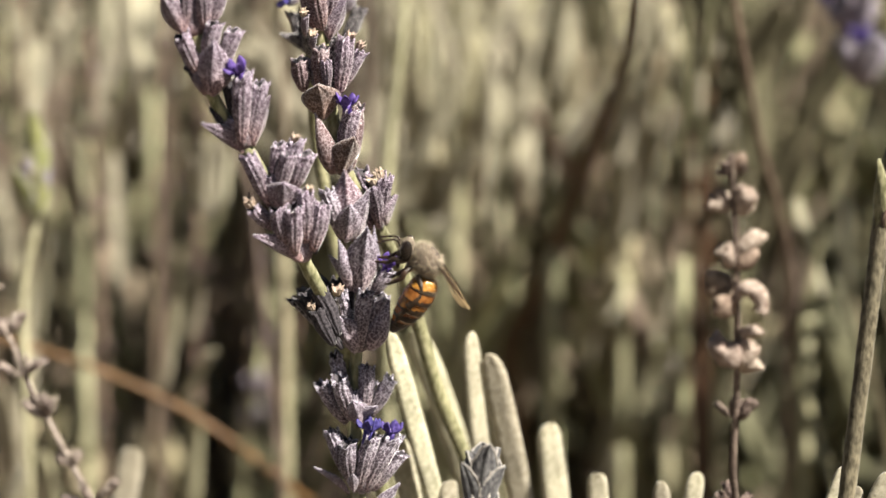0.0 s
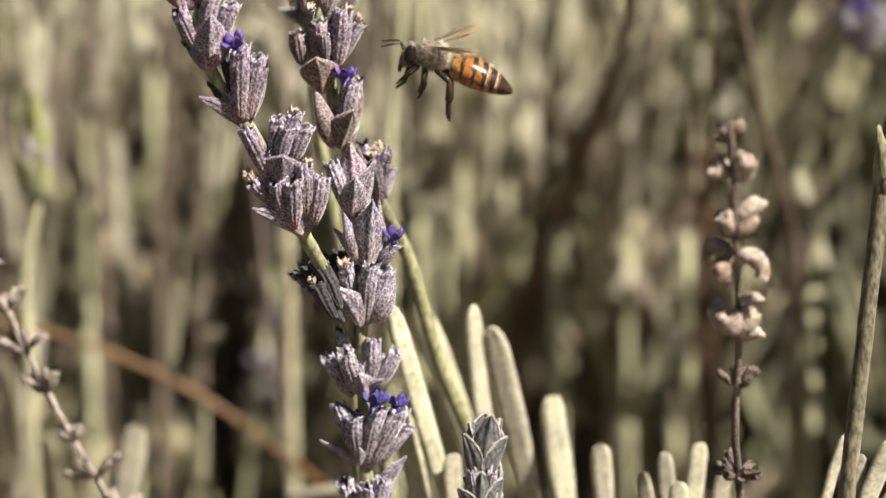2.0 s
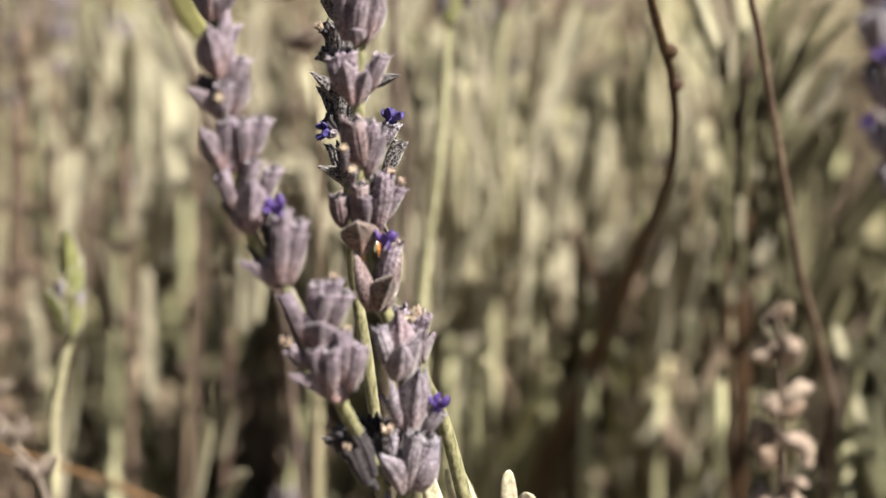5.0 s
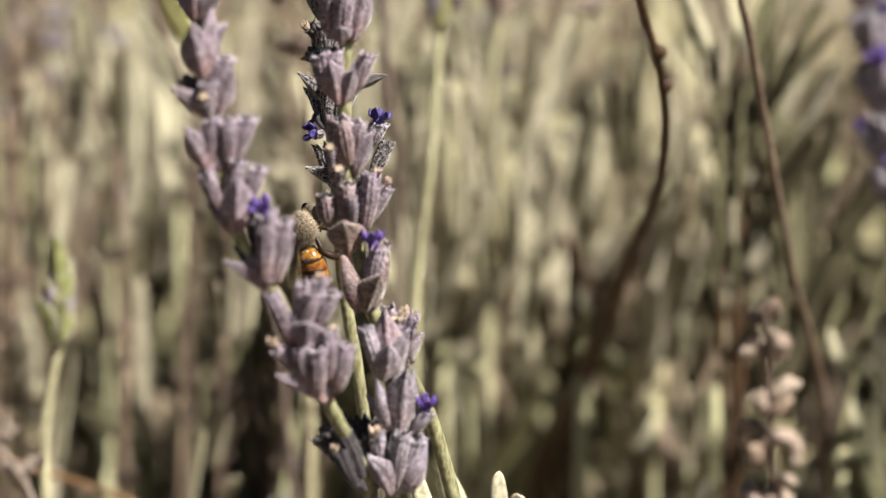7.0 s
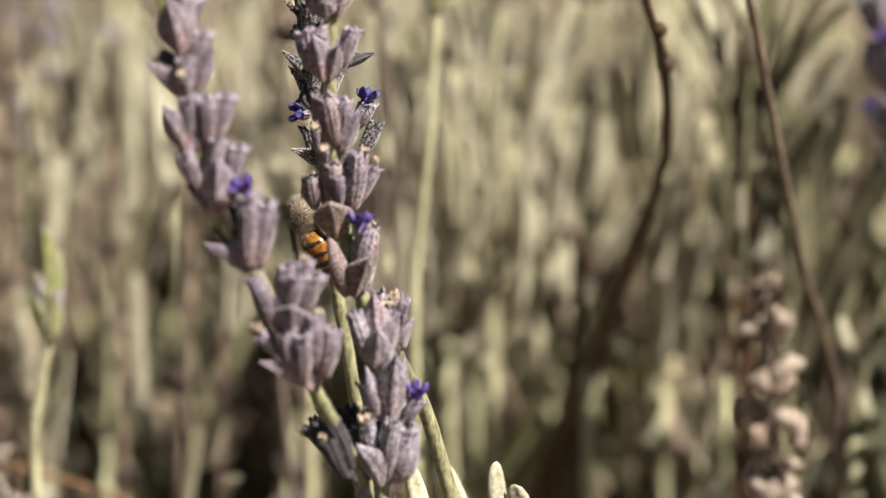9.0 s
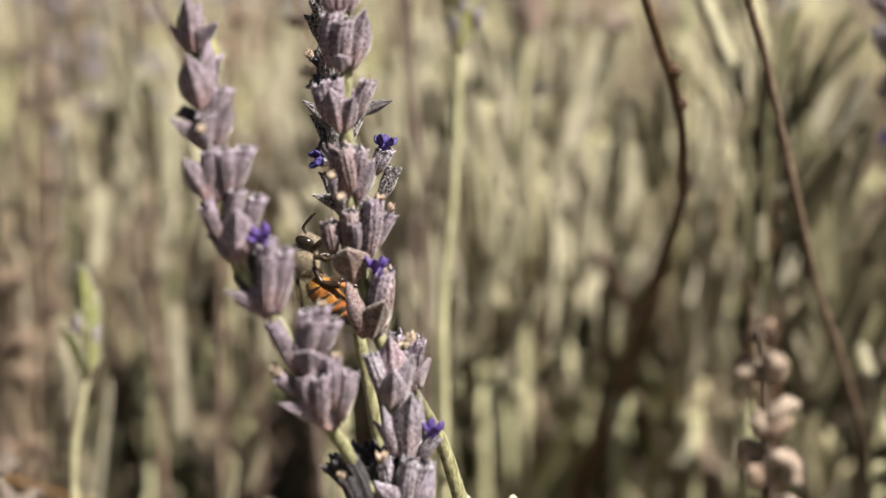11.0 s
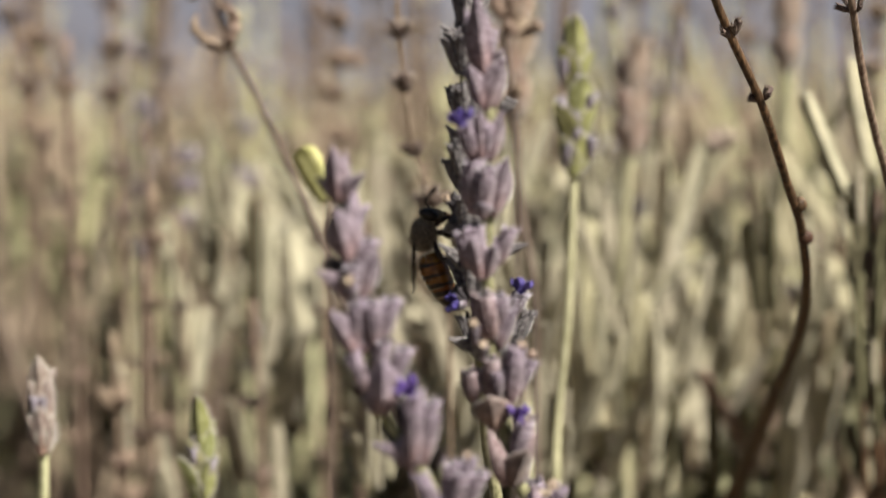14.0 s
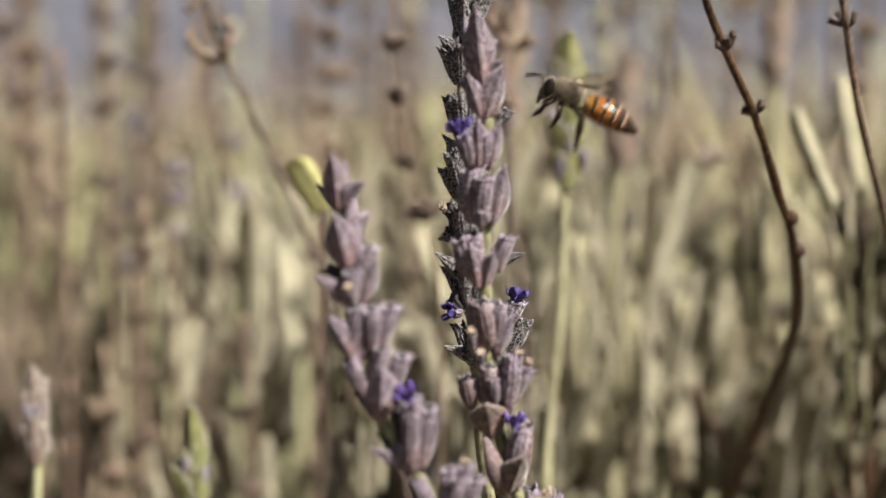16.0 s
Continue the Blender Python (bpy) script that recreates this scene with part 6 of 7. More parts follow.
fan(0.400, "grey-green leaves low beside a fallen twig", LEAF_MID, [
    (-0.057, 0.407, -0.054, 0.429, 2.7), (-0.026, 0.403, -0.024, 0.414, 3.4), (-0.041, 0.368, -0.037, 0.382, 3.7), (-0.061, 0.381, -0.062, 0.396, 4.8),
    (-0.053, 0.368, -0.054, 0.381, 4.4), (-0.035, 0.366, -0.035, 0.378, 3.4), (-0.025, 0.372, -0.024, 0.39, 3.0), (-0.026, 0.389, -0.021, 0.4, 3.2),
    (-0.03, 0.396, -0.027, 0.412, 2.7)])
# dimness of the low leaves comes from their greyer colour
fan(0.470, "sage leaves low beside dry stalks, toned down for shade", LEAF_MID, [
    (-0.02, 0.357, -0.018, 0.373, 3.7), (-0.054, 0.368, -0.053, 0.381, 4.2), (0.068, 0.365, 0.074, 0.383, 3.9), (0.066, 0.355, 0.068, 0.367, 3.4),
    (0.077, 0.378, 0.088, 0.407, 5.5), (0.1, 0.378, 0.105, 0.391, 3.7), (0.049, 0.394, 0.051, 0.407, 3.9), (0.084, 0.348, 0.081, 0.365, 3.5),
    (-0.013, 0.381, -0.014, 0.397, 3.4)])
fan(0.390, "single pale leaf standing out of the bush", LEAF, [
    (0.1, 0.418, 0.095, 0.433, 2.4)])
fan(0.420, "crinkled pale young leaves of a lavender shoot", LEAF, [
    (0.007, 0.461, 0.005, 0.474, 2.7), (0.01, 0.465, 0.01, 0.473, 2.3), (0.01, 0.474, 0.012, 0.481, 2.5), (0.006, 0.451, 0.007, 0.462, 2.5),
    (0.012, 0.455, 0.012, 0.461, 2.0)])
fan(0.440, "pale shoot of crinkled blunt leaves", LEAF, [
    (0.027, 0.459, 0.02, 0.479, 2.7), (0.026, 0.466, 0.025, 0.477, 2.5), (0.031, 0.462, 0.033, 0.48, 2.5), (0.029, 0.427, 0.036, 0.446, 3.0),
    (0.02, 0.427, 0.028, 0.447, 2.6), (0.021, 0.438, 0.031, 0.458, 2.4), (0.024, 0.45, 0.024, 0.464, 2.4)])
fan(0.470, "short pale blunt leaves beside shade-darkened ones", LEAF, [
    (0.047, 0.453, 0.045, 0.464, 3.2), (0.051, 0.448, 0.053, 0.463, 2.8), (0.056, 0.455, 0.057, 0.467, 2.8), (0.064, 0.469, 0.065, 0.489, 2.8),
    (0.071, 0.436, 0.07, 0.449, 5.1), (0.075, 0.45, 0.072, 0.461, 3.1), (0.042, 0.433, 0.036, 0.447, 3.0), (0.032, 0.45, 0.029, 0.461, 2.5)])
fan(0.470, "pinkish-tan dry leaves against the bough", DRYLEAF, [
    (0.055, 0.431, 0.047, 0.445, 3.3), (0.037, 0.443, 0.038, 0.451, 2.5), (0.033, 0.436, 0.035, 0.445, 3.3)])
fan(0.405, "low pale shoot with short blunt leaves", LEAF, [
    (-0.026, 0.437, -0.028, 0.442, 1.6), (-0.022, 0.432, -0.022, 0.444, 1.8), (-0.02, 0.432, -0.019, 0.445, 1.8), (-0.018, 0.433, -0.017, 0.443, 1.7),
    (-0.024, 0.432, -0.024, 0.441, 1.6), (-0.004, 0.441, -0.004, 0.45, 1.8), (0.016, 0.431, 0.017, 0.442, 2.1), (0.017, 0.44, 0.017, 0.446, 1.8),
    (-0.0, 0.433, -0.0, 0.441, 1.6), (0.01, 0.435, 0.007, 0.445, 1.8)])
fan(0.600, "grey-green upright stalks in the hedge", LEAF_MID, [
    (-0.081, 0.472, -0.083, 0.508, 2.4), (-0.102, 0.502, -0.098, 0.538, 2.7), (-0.121, 0.435, -0.12, 0.459, 3.6), (-0.1, 0.411, -0.105, 0.449, 3.8),
    (-0.065, 0.395, -0.065, 0.414, 2.9), (-0.062, 0.47, -0.063, 0.492, 2.4), (-0.038, 0.484, -0.035, 0.502, 2.4), (0.011, 0.514, 0.013, 0.536, 3.5),
    (-0.129, 0.395, -0.127, 0.421, 3.9), (-0.114, 0.449, -0.112, 0.472, 2.9), (-0.026, 0.449, -0.027, 0.472, 2.9), (-0.071, 0.449, -0.069, 0.47, 2.7)])
# dark strokes that paint the shade between the pale shoots
fan(0.425, "leaves coloured as shade between the pale shoots", LEAF_SHADED, [
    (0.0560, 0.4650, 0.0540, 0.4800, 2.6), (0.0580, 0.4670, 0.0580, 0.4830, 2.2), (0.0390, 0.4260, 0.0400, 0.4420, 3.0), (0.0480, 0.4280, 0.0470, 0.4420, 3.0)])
shoot((0.094, 0.415, 0.0), [
    ((0.0722, 0.4070, 0.4840), (0.0626, 0.4070, 0.5055), 0.0020, 25), ((0.0755, 0.4070, 0.4900), (0.0708, 0.4070, 0.5124), 0.0018, 20), ((0.0735, 0.4060, 0.4800), (0.0729, 0.4060, 0.4911), 0.0013, 30), ((0.0702, 0.4060, 0.4770), (0.0689, 0.4060, 0.4854), 0.0013, -20), ((0.0761, 0.4060, 0.4490), (0.0759, 0.4060, 0.4579), 0.0012, 0)],
    "pale felted young leaves on a dark shoot", LEAF, (0.0760, 0.4150, 0.4740), TWIG, 0.6)
fan(0.420, "pale curled leaves beside a dark shoot", LEAF, [
    (0.0790, 0.4290, 0.0770, 0.4430, 2.0), (0.0760, 0.4510, 0.0750, 0.4570, 1.8), (0.0810, 0.4340, 0.0800, 0.4450, 1.8)])


def stand(seed, x0, x1, y0, y1, z0, z1, count, label, material):
    """A shoot with many upright leaves spread over a stretch of the bush."""
    r = random.Random(seed)
    rows = []
    for _ in range(count):
        b = Vector((r.uniform(x0, x1), r.uniform(y0, y1), r.uniform(z0, z1)))
        rows.append((b, b + Vector((r.gauss(0, 0.34), r.gauss(0, 0.2), 1)).normalized() * r.uniform(0.022, 0.040), r.uniform(0.0026, 0.0040), r.uniform(-60, 60)))
    return shoot(((x0 + x1) / 2, y1, 0.0), rows, label, material, ((x0 + x1) / 2, y1, z0), STEM_PALE, 1.2)


stand(101, -0.006, 0.046, 0.47, 0.56, 0.425, 0.472, 60, "dense stand of pale sage-green lavender leaves", LEAF)
stand(102, -0.01, 0.05, 0.50, 0.62, 0.42, 0.465, 40, "dense stand of grey-green lavender leaves", LEAF_MID)
stand(103, -0.085, -0.02, 0.50, 0.62, 0.435, 0.466, 40, "stand of pale sage-green leaves among dry stalks", LEAF)
stand(104, 0.05, 0.11, 0.50, 0.62, 0.42, 0.462, 30, "stand of pale grey-green leaves in the bush", LEAF_MID)
stand(105, 0.004, 0.052, 0.475, 0.52, 0.412, 0.448, 46, "dense stand of pale leaves round a woody bough", LEAF)
stand(107, -0.012, 0.042, 0.458, 0.480, 0.416, 0.440, 26, "pale young leaves at the front of the bush", LEAF)
stand(106, -0.03, 0.03, 0.52, 0.62, 0.42, 0.455, 45, "pale lavender leaves deep in the bush", LEAF)
rr = random.Random(91)
extra = []
lo, hi = Vector((0.0803, 0.4350, 0.4142)), Vector((0.0802, 0.4300, 0.4861))
for i in range(18):
    b = lo.lerp(hi, 0.72 * rr.random() - 0.12) + Vector((rr.gauss(0.008, 0.005), rr.uniform(-0.012, 0.03), 0))
    d = Vector((rr.gauss(0.12, 0.32), rr.gauss(0, 0.3), 1)).normalized()
    extra.append((b, b + d * rr.uniform(0.020, 0.038), rr.uniform(0.0032, 0.0052), rr.uniform(-80, 80)))
extra2 = []
lo2, hi2 = Vector((0.0837, 0.5000, 0.4299)), Vector((0.0820, 0.5000, 0.4831))
for i in range(30):
    b = lo2.lerp(hi2, rr.random()) + Vector((rr.gauss(0.002, 0.006), rr.uniform(-0.02, 0.02), 0))
    d = Vector((rr.gauss(0, 0.3), rr.gauss(0, 0.3), 1)).normalized()
    extra2.append((b, b + d * rr.uniform(0.018, 0.034), rr.uniform(0.0019, 0.0029), rr.uniform(-80, 80)))
shoot((0.085, 0.51, 0.0), extra2, "grey-green leafy shoot among paler leaves", LEAF_MID, hi2, TWIG, 0.8)
# shade on this dense shoot is put into its leaf and stem colour
shoot((0.09, 0.45, 0.0), extra, "dense leafy lavender shoot with shade-darkened grey-green leaves", LEAF_SHADED, hi, TWIG, 0.8)

# thick stem with a clasping bract at the edge
s = Spike("lavender_plant", (0.07, 0.26, 0.0), [(0.0836, 0.2500, 0.4787), (0.0810, 0.2500, 0.4700), (0.0792, 0.2500, 0.4613), (0.0781, 0.2500, 0.4554), (0.0775, 0.2500, 0.4502), (0.0764, 0.2500, 0.4368), (0.0750, 0.2500, 0.4202), (0.0740, 0.2500, 0.4063), (0.072, 0.255, 0.3), (0.07, 0.26, 0.0)],
          lambda u: 1.15 * MM, "thick felted olive stem with a clasping bract", "stem", STEM_OLIVE, seed=33)
s.put("bract", [mesh_of("bract", blade(10 * MM, 4 * MM, 0.4 * MM, cup=0.3, curl=-0.05, peak=0.3, rows=9, cols=4), STEM)], (0.0776, 0.2500, 0.4480), -60, 8, 1.0, 0.9 * MM)
s.put("bract", [mesh_of("bract", blade(7 * MM, 3 * MM, 0.4 * MM, cup=0.3, curl=0.0, peak=0.3, rows=9, cols=4), DRY)], (0.0776, 0.2500, 0.4480), 60, 12, 1.0, 0.9 * MM)

# dark young flower head low between the leaves
bract_spike("young_lavender", 0.2430, [(0.0256, 0.2430, 0.4150), (0.0253, 0.2430, 0.4080), (0.0250, 0.2440, 0.4010), (0.024, 0.25, 0.3)],
            [(0.0252, 0.4146, 0.0262, 0.4221, 3.6, 5), (0.0243, 0.4125, 0.0227, 0.4193, 2.3, -45), (0.0260, 0.4125, 0.0281, 0.4191, 2.4, 45), (0.0250, 0.4075, 0.0250, 0.4145, 3.9, 0), (0.0268, 0.4085, 0.0276, 0.4136, 2.3, 50), (0.0236, 0.4080, 0.0222, 0.4123, 2.4, -50)],
            [(0.0243, 0.4120, 0.0240, 0.4150, 1.2), (0.0262, 0.4120, 0.0265, 0.4150, 1.2)], "young slate-grey lavender head with pointed bracts", SLATE_BRACT, "", 35, 0.8, STEM)

# yellow-green leaf in the middle distance
s = Spike("yellow_leaf_stalk", (-0.03, 0.40, 0.0), [(-0.0265, 0.3720, 0.4871), (-0.0262, 0.3740, 0.4747), (-0.028, 0.385, 0.40), (-0.03, 0.40, 0.0)], 0.32 * MM, "thin dark stalk with a yellow-green leaf", "plant", DRY_DARK, seed=36)
leaf_between(s.top, s.foot, (-0.0265, 0.3720, 0.4868), (-0.0315, 0.3720, 0.4964), 0.0056, YELLOW_LEAF, -15, 0.06)


# ---------------------------------------------------------------- dry and faded stalks further back
def far_spike(seed, cups, height):
    """A stalk with its top at the given height, built once and then copied."""
    r = random.Random(seed)
    lean = r.uniform(-0.05, 0.05)
    line = [Vector((lean * (1 - u) + 0.004 * math.sin(5 * u + seed), 0.006 * math.cos(4 * u), height * (1 - u))) for u in [i / 8 for i in range(9)]]
    line.append(line[-1] + Vector((0.002, 0, -0.075)))      # the root
    s = Spike("dry_lavender_spike", (0, 0, 0), line, 0.8 * MM, "dry brown lavender stalk among the leaves" if cups is not BRACT_PLAIN else "faded purple lavender stalk among the leaves", "dry stalk" if cups is not BRACT_PLAIN else "lavender",
              DRY if cups is not BRACT_PLAIN else STEM_PALE, "stalks in the bush", seed)
    down = 0.004
    for i in range(7):
        down += r.uniform(0.006, 0.019)
        u = down / height
        p = line[0].lerp(line[1], u * 8) if u < 0.125 else line[1].lerp(line[2], u * 8 - 1)
        full = r.uniform(0.55, 1.15)
        for k in range(r.choice((2, 3, 4, 5))):
            s.put("calyx" if cups is not BRACT_PLAIN else "bract", cups, p, k * 90 + r.uniform(-40, 40), r.uniform(10, 65) if cups is not BRACT_PLAIN else r.uniform(10, 22), full * r.uniform(0.7, 1.3), 0.9 * MM)
    return s.top


protos = [far_spike(41, BROWN_CUP, 0.50), far_spike(42, DRY_SMALL, 0.52), far_spike(43, BRACT_PLAIN, 0.49), far_spike(44, BROWN_CUP, 0.53), far_spike(45, BRACT_PLAIN, 0.51)]
r = random.Random(77)
# taller stalks that stand up before the distance: x, y, height
for n, (x, y, z) in enumerate([
        (-0.137, 0.62, 0.560), (-0.115, 0.56, 0.550), (-0.085, 0.58, 0.553), (-0.062, 0.55, 0.530), (-0.063, 0.62, 0.545), (-0.059, 0.66, 0.560), (-0.037, 0.50, 0.548), (-0.032, 0.55, 0.535), (-0.115, 0.70, 0.570), (-0.091, 0.72, 0.565),
        (-0.114, 0.60, 0.550), (-0.032, 0.70, 0.560), (0.011, 0.62, 0.550), (0.021, 0.72, 0.555), (0.029, 0.56, 0.545), (0.038, 0.60, 0.548), (0.041, 0.55, 0.550), (0.055, 0.65, 0.553), (0.061, 0.58, 0.540), (0.074, 0.62, 0.550),
        (0.073, 0.54, 0.550), (0.088, 0.60, 0.550), (0.089, 0.55, 0.540), (0.106, 0.62, 0.548), (0.124, 0.70, 0.560), (-0.060, 0.47, 0.486), (-0.072, 0.46, 0.455), (-0.053, 0.47, 0.462), (-0.106, 0.50, 0.520)]):
    copy_thing(protos[(0, 3, 1, 4, 0, 3, 2)[n % 7]], pose(x, y, z - (0.50, 0.53, 0.52, 0.51, 0.50, 0.53, 0.49)[n % 7], 0, 0, r.uniform(0, 360)))
for x, y, z in ((-0.045, 0.48, 0.495), (-0.033, 0.47, 0.478), (-0.024, 0.49, 0.490), (-0.067, 0.50, 0.500), (-0.012, 0.50, 0.482), (-0.040, 0.46, 0.462), (-0.084, 0.48, 0.470), (-0.058, 0.52, 0.478)):
    copy_thing(protos[1], pose(x, y, z - 0.52, 0, r.gauss(0, 1.5), r.uniform(0, 360)))
for i in range(205):
    y = 0.62 + 0.95 * r.random() ** 1.3
    x = r.uniform(-1, 1) * 0.28 * (y + 0.1)
    if -0.01 < x < 0.10 and y < 0.6:
        y += 0.3
    if i > 75:
        x = -abs(x) if r.random() < 0.75 else x
    m = pose(x, y, r.uniform(-0.03, 0.035) if i < 110 else r.uniform(0.005, 0.065), r.gauss(0, 3), r.gauss(0, 6), r.uniform(0, 360))
    if i < len(protos):
        protos[i].matrix_basis = m
    else:
        copy_thing(protos[i % len(protos)], m)


# ---------------------------------------------------------------- the honey bee
FUZZ = mat("bee_fuzz", (0.065, 0.050, 0.040), (0.19, 0.15, 0.115), scale=2500, rough=0.9)
HAIR = mat("bee_hair", (0.36, 0.295, 0.215), (0.66, 0.57, 0.44), scale=800, rough=0.8, through_light=0.3, island=True, vary=0.4)
DARK = mat("bee_dark_shell", (0.012, 0.008, 0.006), (0.045, 0.026, 0.016), scale=1500, rough=0.3, bump=0.1)
AMBER = mat("bee_amber_shell", (0.16, 0.052, 0.012), (0.36, 0.145, 0.034), scale=1200, rough=0.2, bump=0.1, coat=0.4, through_light=0.15)
PALE_BAND = mat("bee_pale_band", (0.33, 0.26, 0.16), (0.60, 0.52, 0.37), scale=2500, rough=0.8)
EYE = mat("bee_eye", (0.008, 0.006, 0.005), (0.020, 0.014, 0.011), scale=5000, rough=0.14, bump=0.05)
POLLEN = mat("pollen", (0.385, 0.140, 0.035), (0.560, 0.280, 0.084), scale=2500, rough=0.9)


def wing_material():
    m = bpy.data.materials.new("bee_wing")
    m.use_nodes = True
    nt = m.node_tree
    b, out = nt.nodes["Principled BSDF"], nt.nodes["Material Output"]
    tr, mix, nz = nt.nodes.new("ShaderNodeBsdfTransparent"), nt.nodes.new("ShaderNodeMixShader"), nt.nodes.new("ShaderNodeTexNoise")
    nz.inputs["Scale"].default_value = 900
    mr = nt.nodes.new("ShaderNodeMapRange")
    mr.inputs["To Min"].default_value, mr.inputs["To Max"].default_value = 0.10, 0.24
    nt.links.new(nz.outputs[0], mr.inputs["Value"])
    nt.links.new(mr.outputs[0], mix.inputs[0])
    b.inputs["Base Color"].default_value = (0.34, 0.24, 0.13, 1)
    b.inputs["Roughness"].default_value = 0.25
    nt.links.new(tr.outputs[0], mix.inputs[1])
    nt.links.new(b.outputs[0], mix.inputs[2])
    nt.links.new(mix.outputs[0], out.inputs["Surface"])
    return m


WING = wing_material()


def ball(center, radii, segs=20, rings=12):
    bm = bmesh.new()
    bmesh.ops.create_uvsphere(bm, u_segments=segs, v_segments=rings, radius=1)
    for v in bm.verts:
        v.co = Vector((v.co.x * radii[0], v.co.y * radii[1], v.co.z * radii[2])) * MM + Vector(center) * MM
    return bm


def hair_mesh(center, radii, count, length, seed, keep=lambda d: True):
    """Short tapered hairs standing on an ellipsoid."""
    r = random.Random(seed)
    bm = bmesh.new()
    while count:
        d = Vector((r.gauss(0, 1), r.gauss(0, 1), r.gauss(0, 1))).normalized()
        if not keep(d):
            continue
        count -= 1
        p = Vector((d.x * radii[0], d.y * radii[1], d.z * radii[2])) + Vector(center)
        way = (d + Vector((r.gauss(0, 0.35), r.gauss(0, 0.35), r.gauss(0, 0.35)))).normalized()
        u = way.orthogonal().normalized()
        v = way.cross(u)
        w = 0.022
        ring = [bm.verts.new((p + (u * math.cos(k * 2.094) + v * math.sin(k * 2.094)) * w) * MM) for k in range(3)]
        tip = bm.verts.new((p + way * length * r.uniform(0.6, 1.25)) * MM)
        for k in range(3):
            bm.faces.new((ring[k], ring[(k + 1) % 3], tip))
    return mesh_of("hair", bm, HAIR)


def limb(points, radii, material, name="leg"):
    pts = [Vector(p) * MM for p in points]
    n = len(pts) - 1
    return tube_mesh(name, spline(pts, 5), lambda u: np.interp(u * n, range(n + 1), radii) * MM, material, 7)


def wing_mesh(length, width, name):
    """A thin membrane with raised veins, along +x from its hinge."""
    bm = bmesh.new()
    n = 12
    top, bot = [], []
    for i in range(n + 1):
        u = i / n
        half = width * (0.18 + 0.82 * math.sin(min(u * 1.15, 1) * math.pi / 2)) * (1 if u < 0.75 else math.sqrt(max(1 - ((u - 0.75) / 0.25) ** 2, 0.02)))
        row = []
        for k in range(5):
            c = k / 4
            row.append(Vector((u * length, (0.12 - c) * half, 0.03 * length * math.sin(c * 3) * u)))
        top.append([bm.verts.new((p + Vector((0, 0, 0.02))) * MM) for p in row])
        bot.append([bm.verts.new((p - Vector((0, 0, 0.02))) * MM) for p in row])
    for i in range(n):
        for k in range(4):
            bm.faces.new((top[i][k], top[i][k + 1], top[i + 1][k + 1], top[i + 1][k]))
            bm.faces.new((bot[i][k + 1], bot[i][k], bot[i + 1][k], bot[i + 1][k + 1]))
    for k in (0, 4):
        for i in range(n):
            bm.faces.new((top[i][k], top[i + 1][k], bot[i + 1][k], bot[i][k]))
    bmesh.ops.recalc_face_normals(bm, faces=bm.faces)
    first = len(bm.faces)
    for y0, y1, x1 in ((0.08, 0.10, 0.8), (-0.1, -0.25, 0.85), (-0.2, -0.6, 0.7), (-0.12, -0.45, 0.95)):
        a, b = Vector((0, y0 * width * 0.3, 0.03)), Vector((x1 * length, y1 * width, 0.03))
        add_tube(bm, [(a.lerp(b, t) + Vector((0, 0.05 * width * math.sin(t * 3), 0.02 * length * t))) * MM for t in (0, 0.25, 0.5, 0.75, 1)], 0.05 * MM, 4)
    bm.faces.ensure_lookup_table()
    for f in bm.faces[first:]:
        f.material_index = 1
    return mesh_of(name, bm, [WING, DARK])


def face_mesh():
    """The head: broad and rounded above, narrowing to the mouth, flattened in front."""
    bm = ball((0, 0, 0), (1.05, 1.85, 1.9), 24, 16)
    for v in bm.verts:
        low = max(-v.co.z / (1.9 * MM), 0)
        v.co.y *= 1 - 0.45 * low
        v.co.x -= 0.5 * MM * low
        v.co.x += 0.25 * MM * (abs(v.co.y) / (1.85 * MM)) ** 2
        v.co += Vector((-5.15, 0, -0.25)) * MM
    return mesh_of("head", bm, FUZZ)


ABDOMEN_END = 8.9


def abdomen_radius(x):
    return 2.15 * max(1 - ((x - 2.6) / (3.1 if x < 2.6 else 6.5)) ** 2, 0.0) ** (0.5 if x < 2.6 else 0.75) + 0.10


def abdomen_ring(i, a, b):
    """One overlapping plate of the abdomen: amber in front, dark behind on the back and flanks, a band of pale down from the third on."""
    bm = bmesh.new()
    rings, n, around = [], 16, 36
    for j in range(n + 1):
        u = j / n
        x = a + (b - a) * u
        r = abdomen_radius(x) * (1.0 - 0.045 * (1 - u)) + 0.02
        droop = -1.0 * (x / ABDOMEN_END) ** 2
        rings.append([bm.verts.new(Vector((x, r * 1.12 * math.cos(2 * math.pi * k / around), r * 0.94 * math.sin(2 * math.pi * k / around) + droop - 0.1)) * MM) for k in range(around)])
    rear = (0.60, 0.62, 0.50, 0.34, 0.24, 0.0)[i]
    down_band = (0.0, 0.0, 0.0, 0.14, 0.16, 0.0)[i]
    for j in range(n):
        for k in range(around):
            f = bm.faces.new((rings[j][k], rings[j][(k + 1) % around], rings[j + 1][(k + 1) % around], rings[j + 1][k]))
            high = math.sin(2 * math.pi * (k + 0.5) / around)
            edge = j / n + 0.08 * noise.noise(Vector((k * 0.9, i * 5, 0)))
            flank = 0.26 * max(0.45 - high, 0) if i < 5 else 0
            f.material_index = 2 if edge < down_band and high > -0.15 else 1 if edge >= rear + flank else 0
    bm.faces.new(rings[0][::-1])
    bm.faces.new(rings[-1])
    bmesh.ops.recalc_face_normals(bm, faces=bm.faces)
    return mesh_of("abdomen_ring", bm, [AMBER, DARK, PALE_BAND])


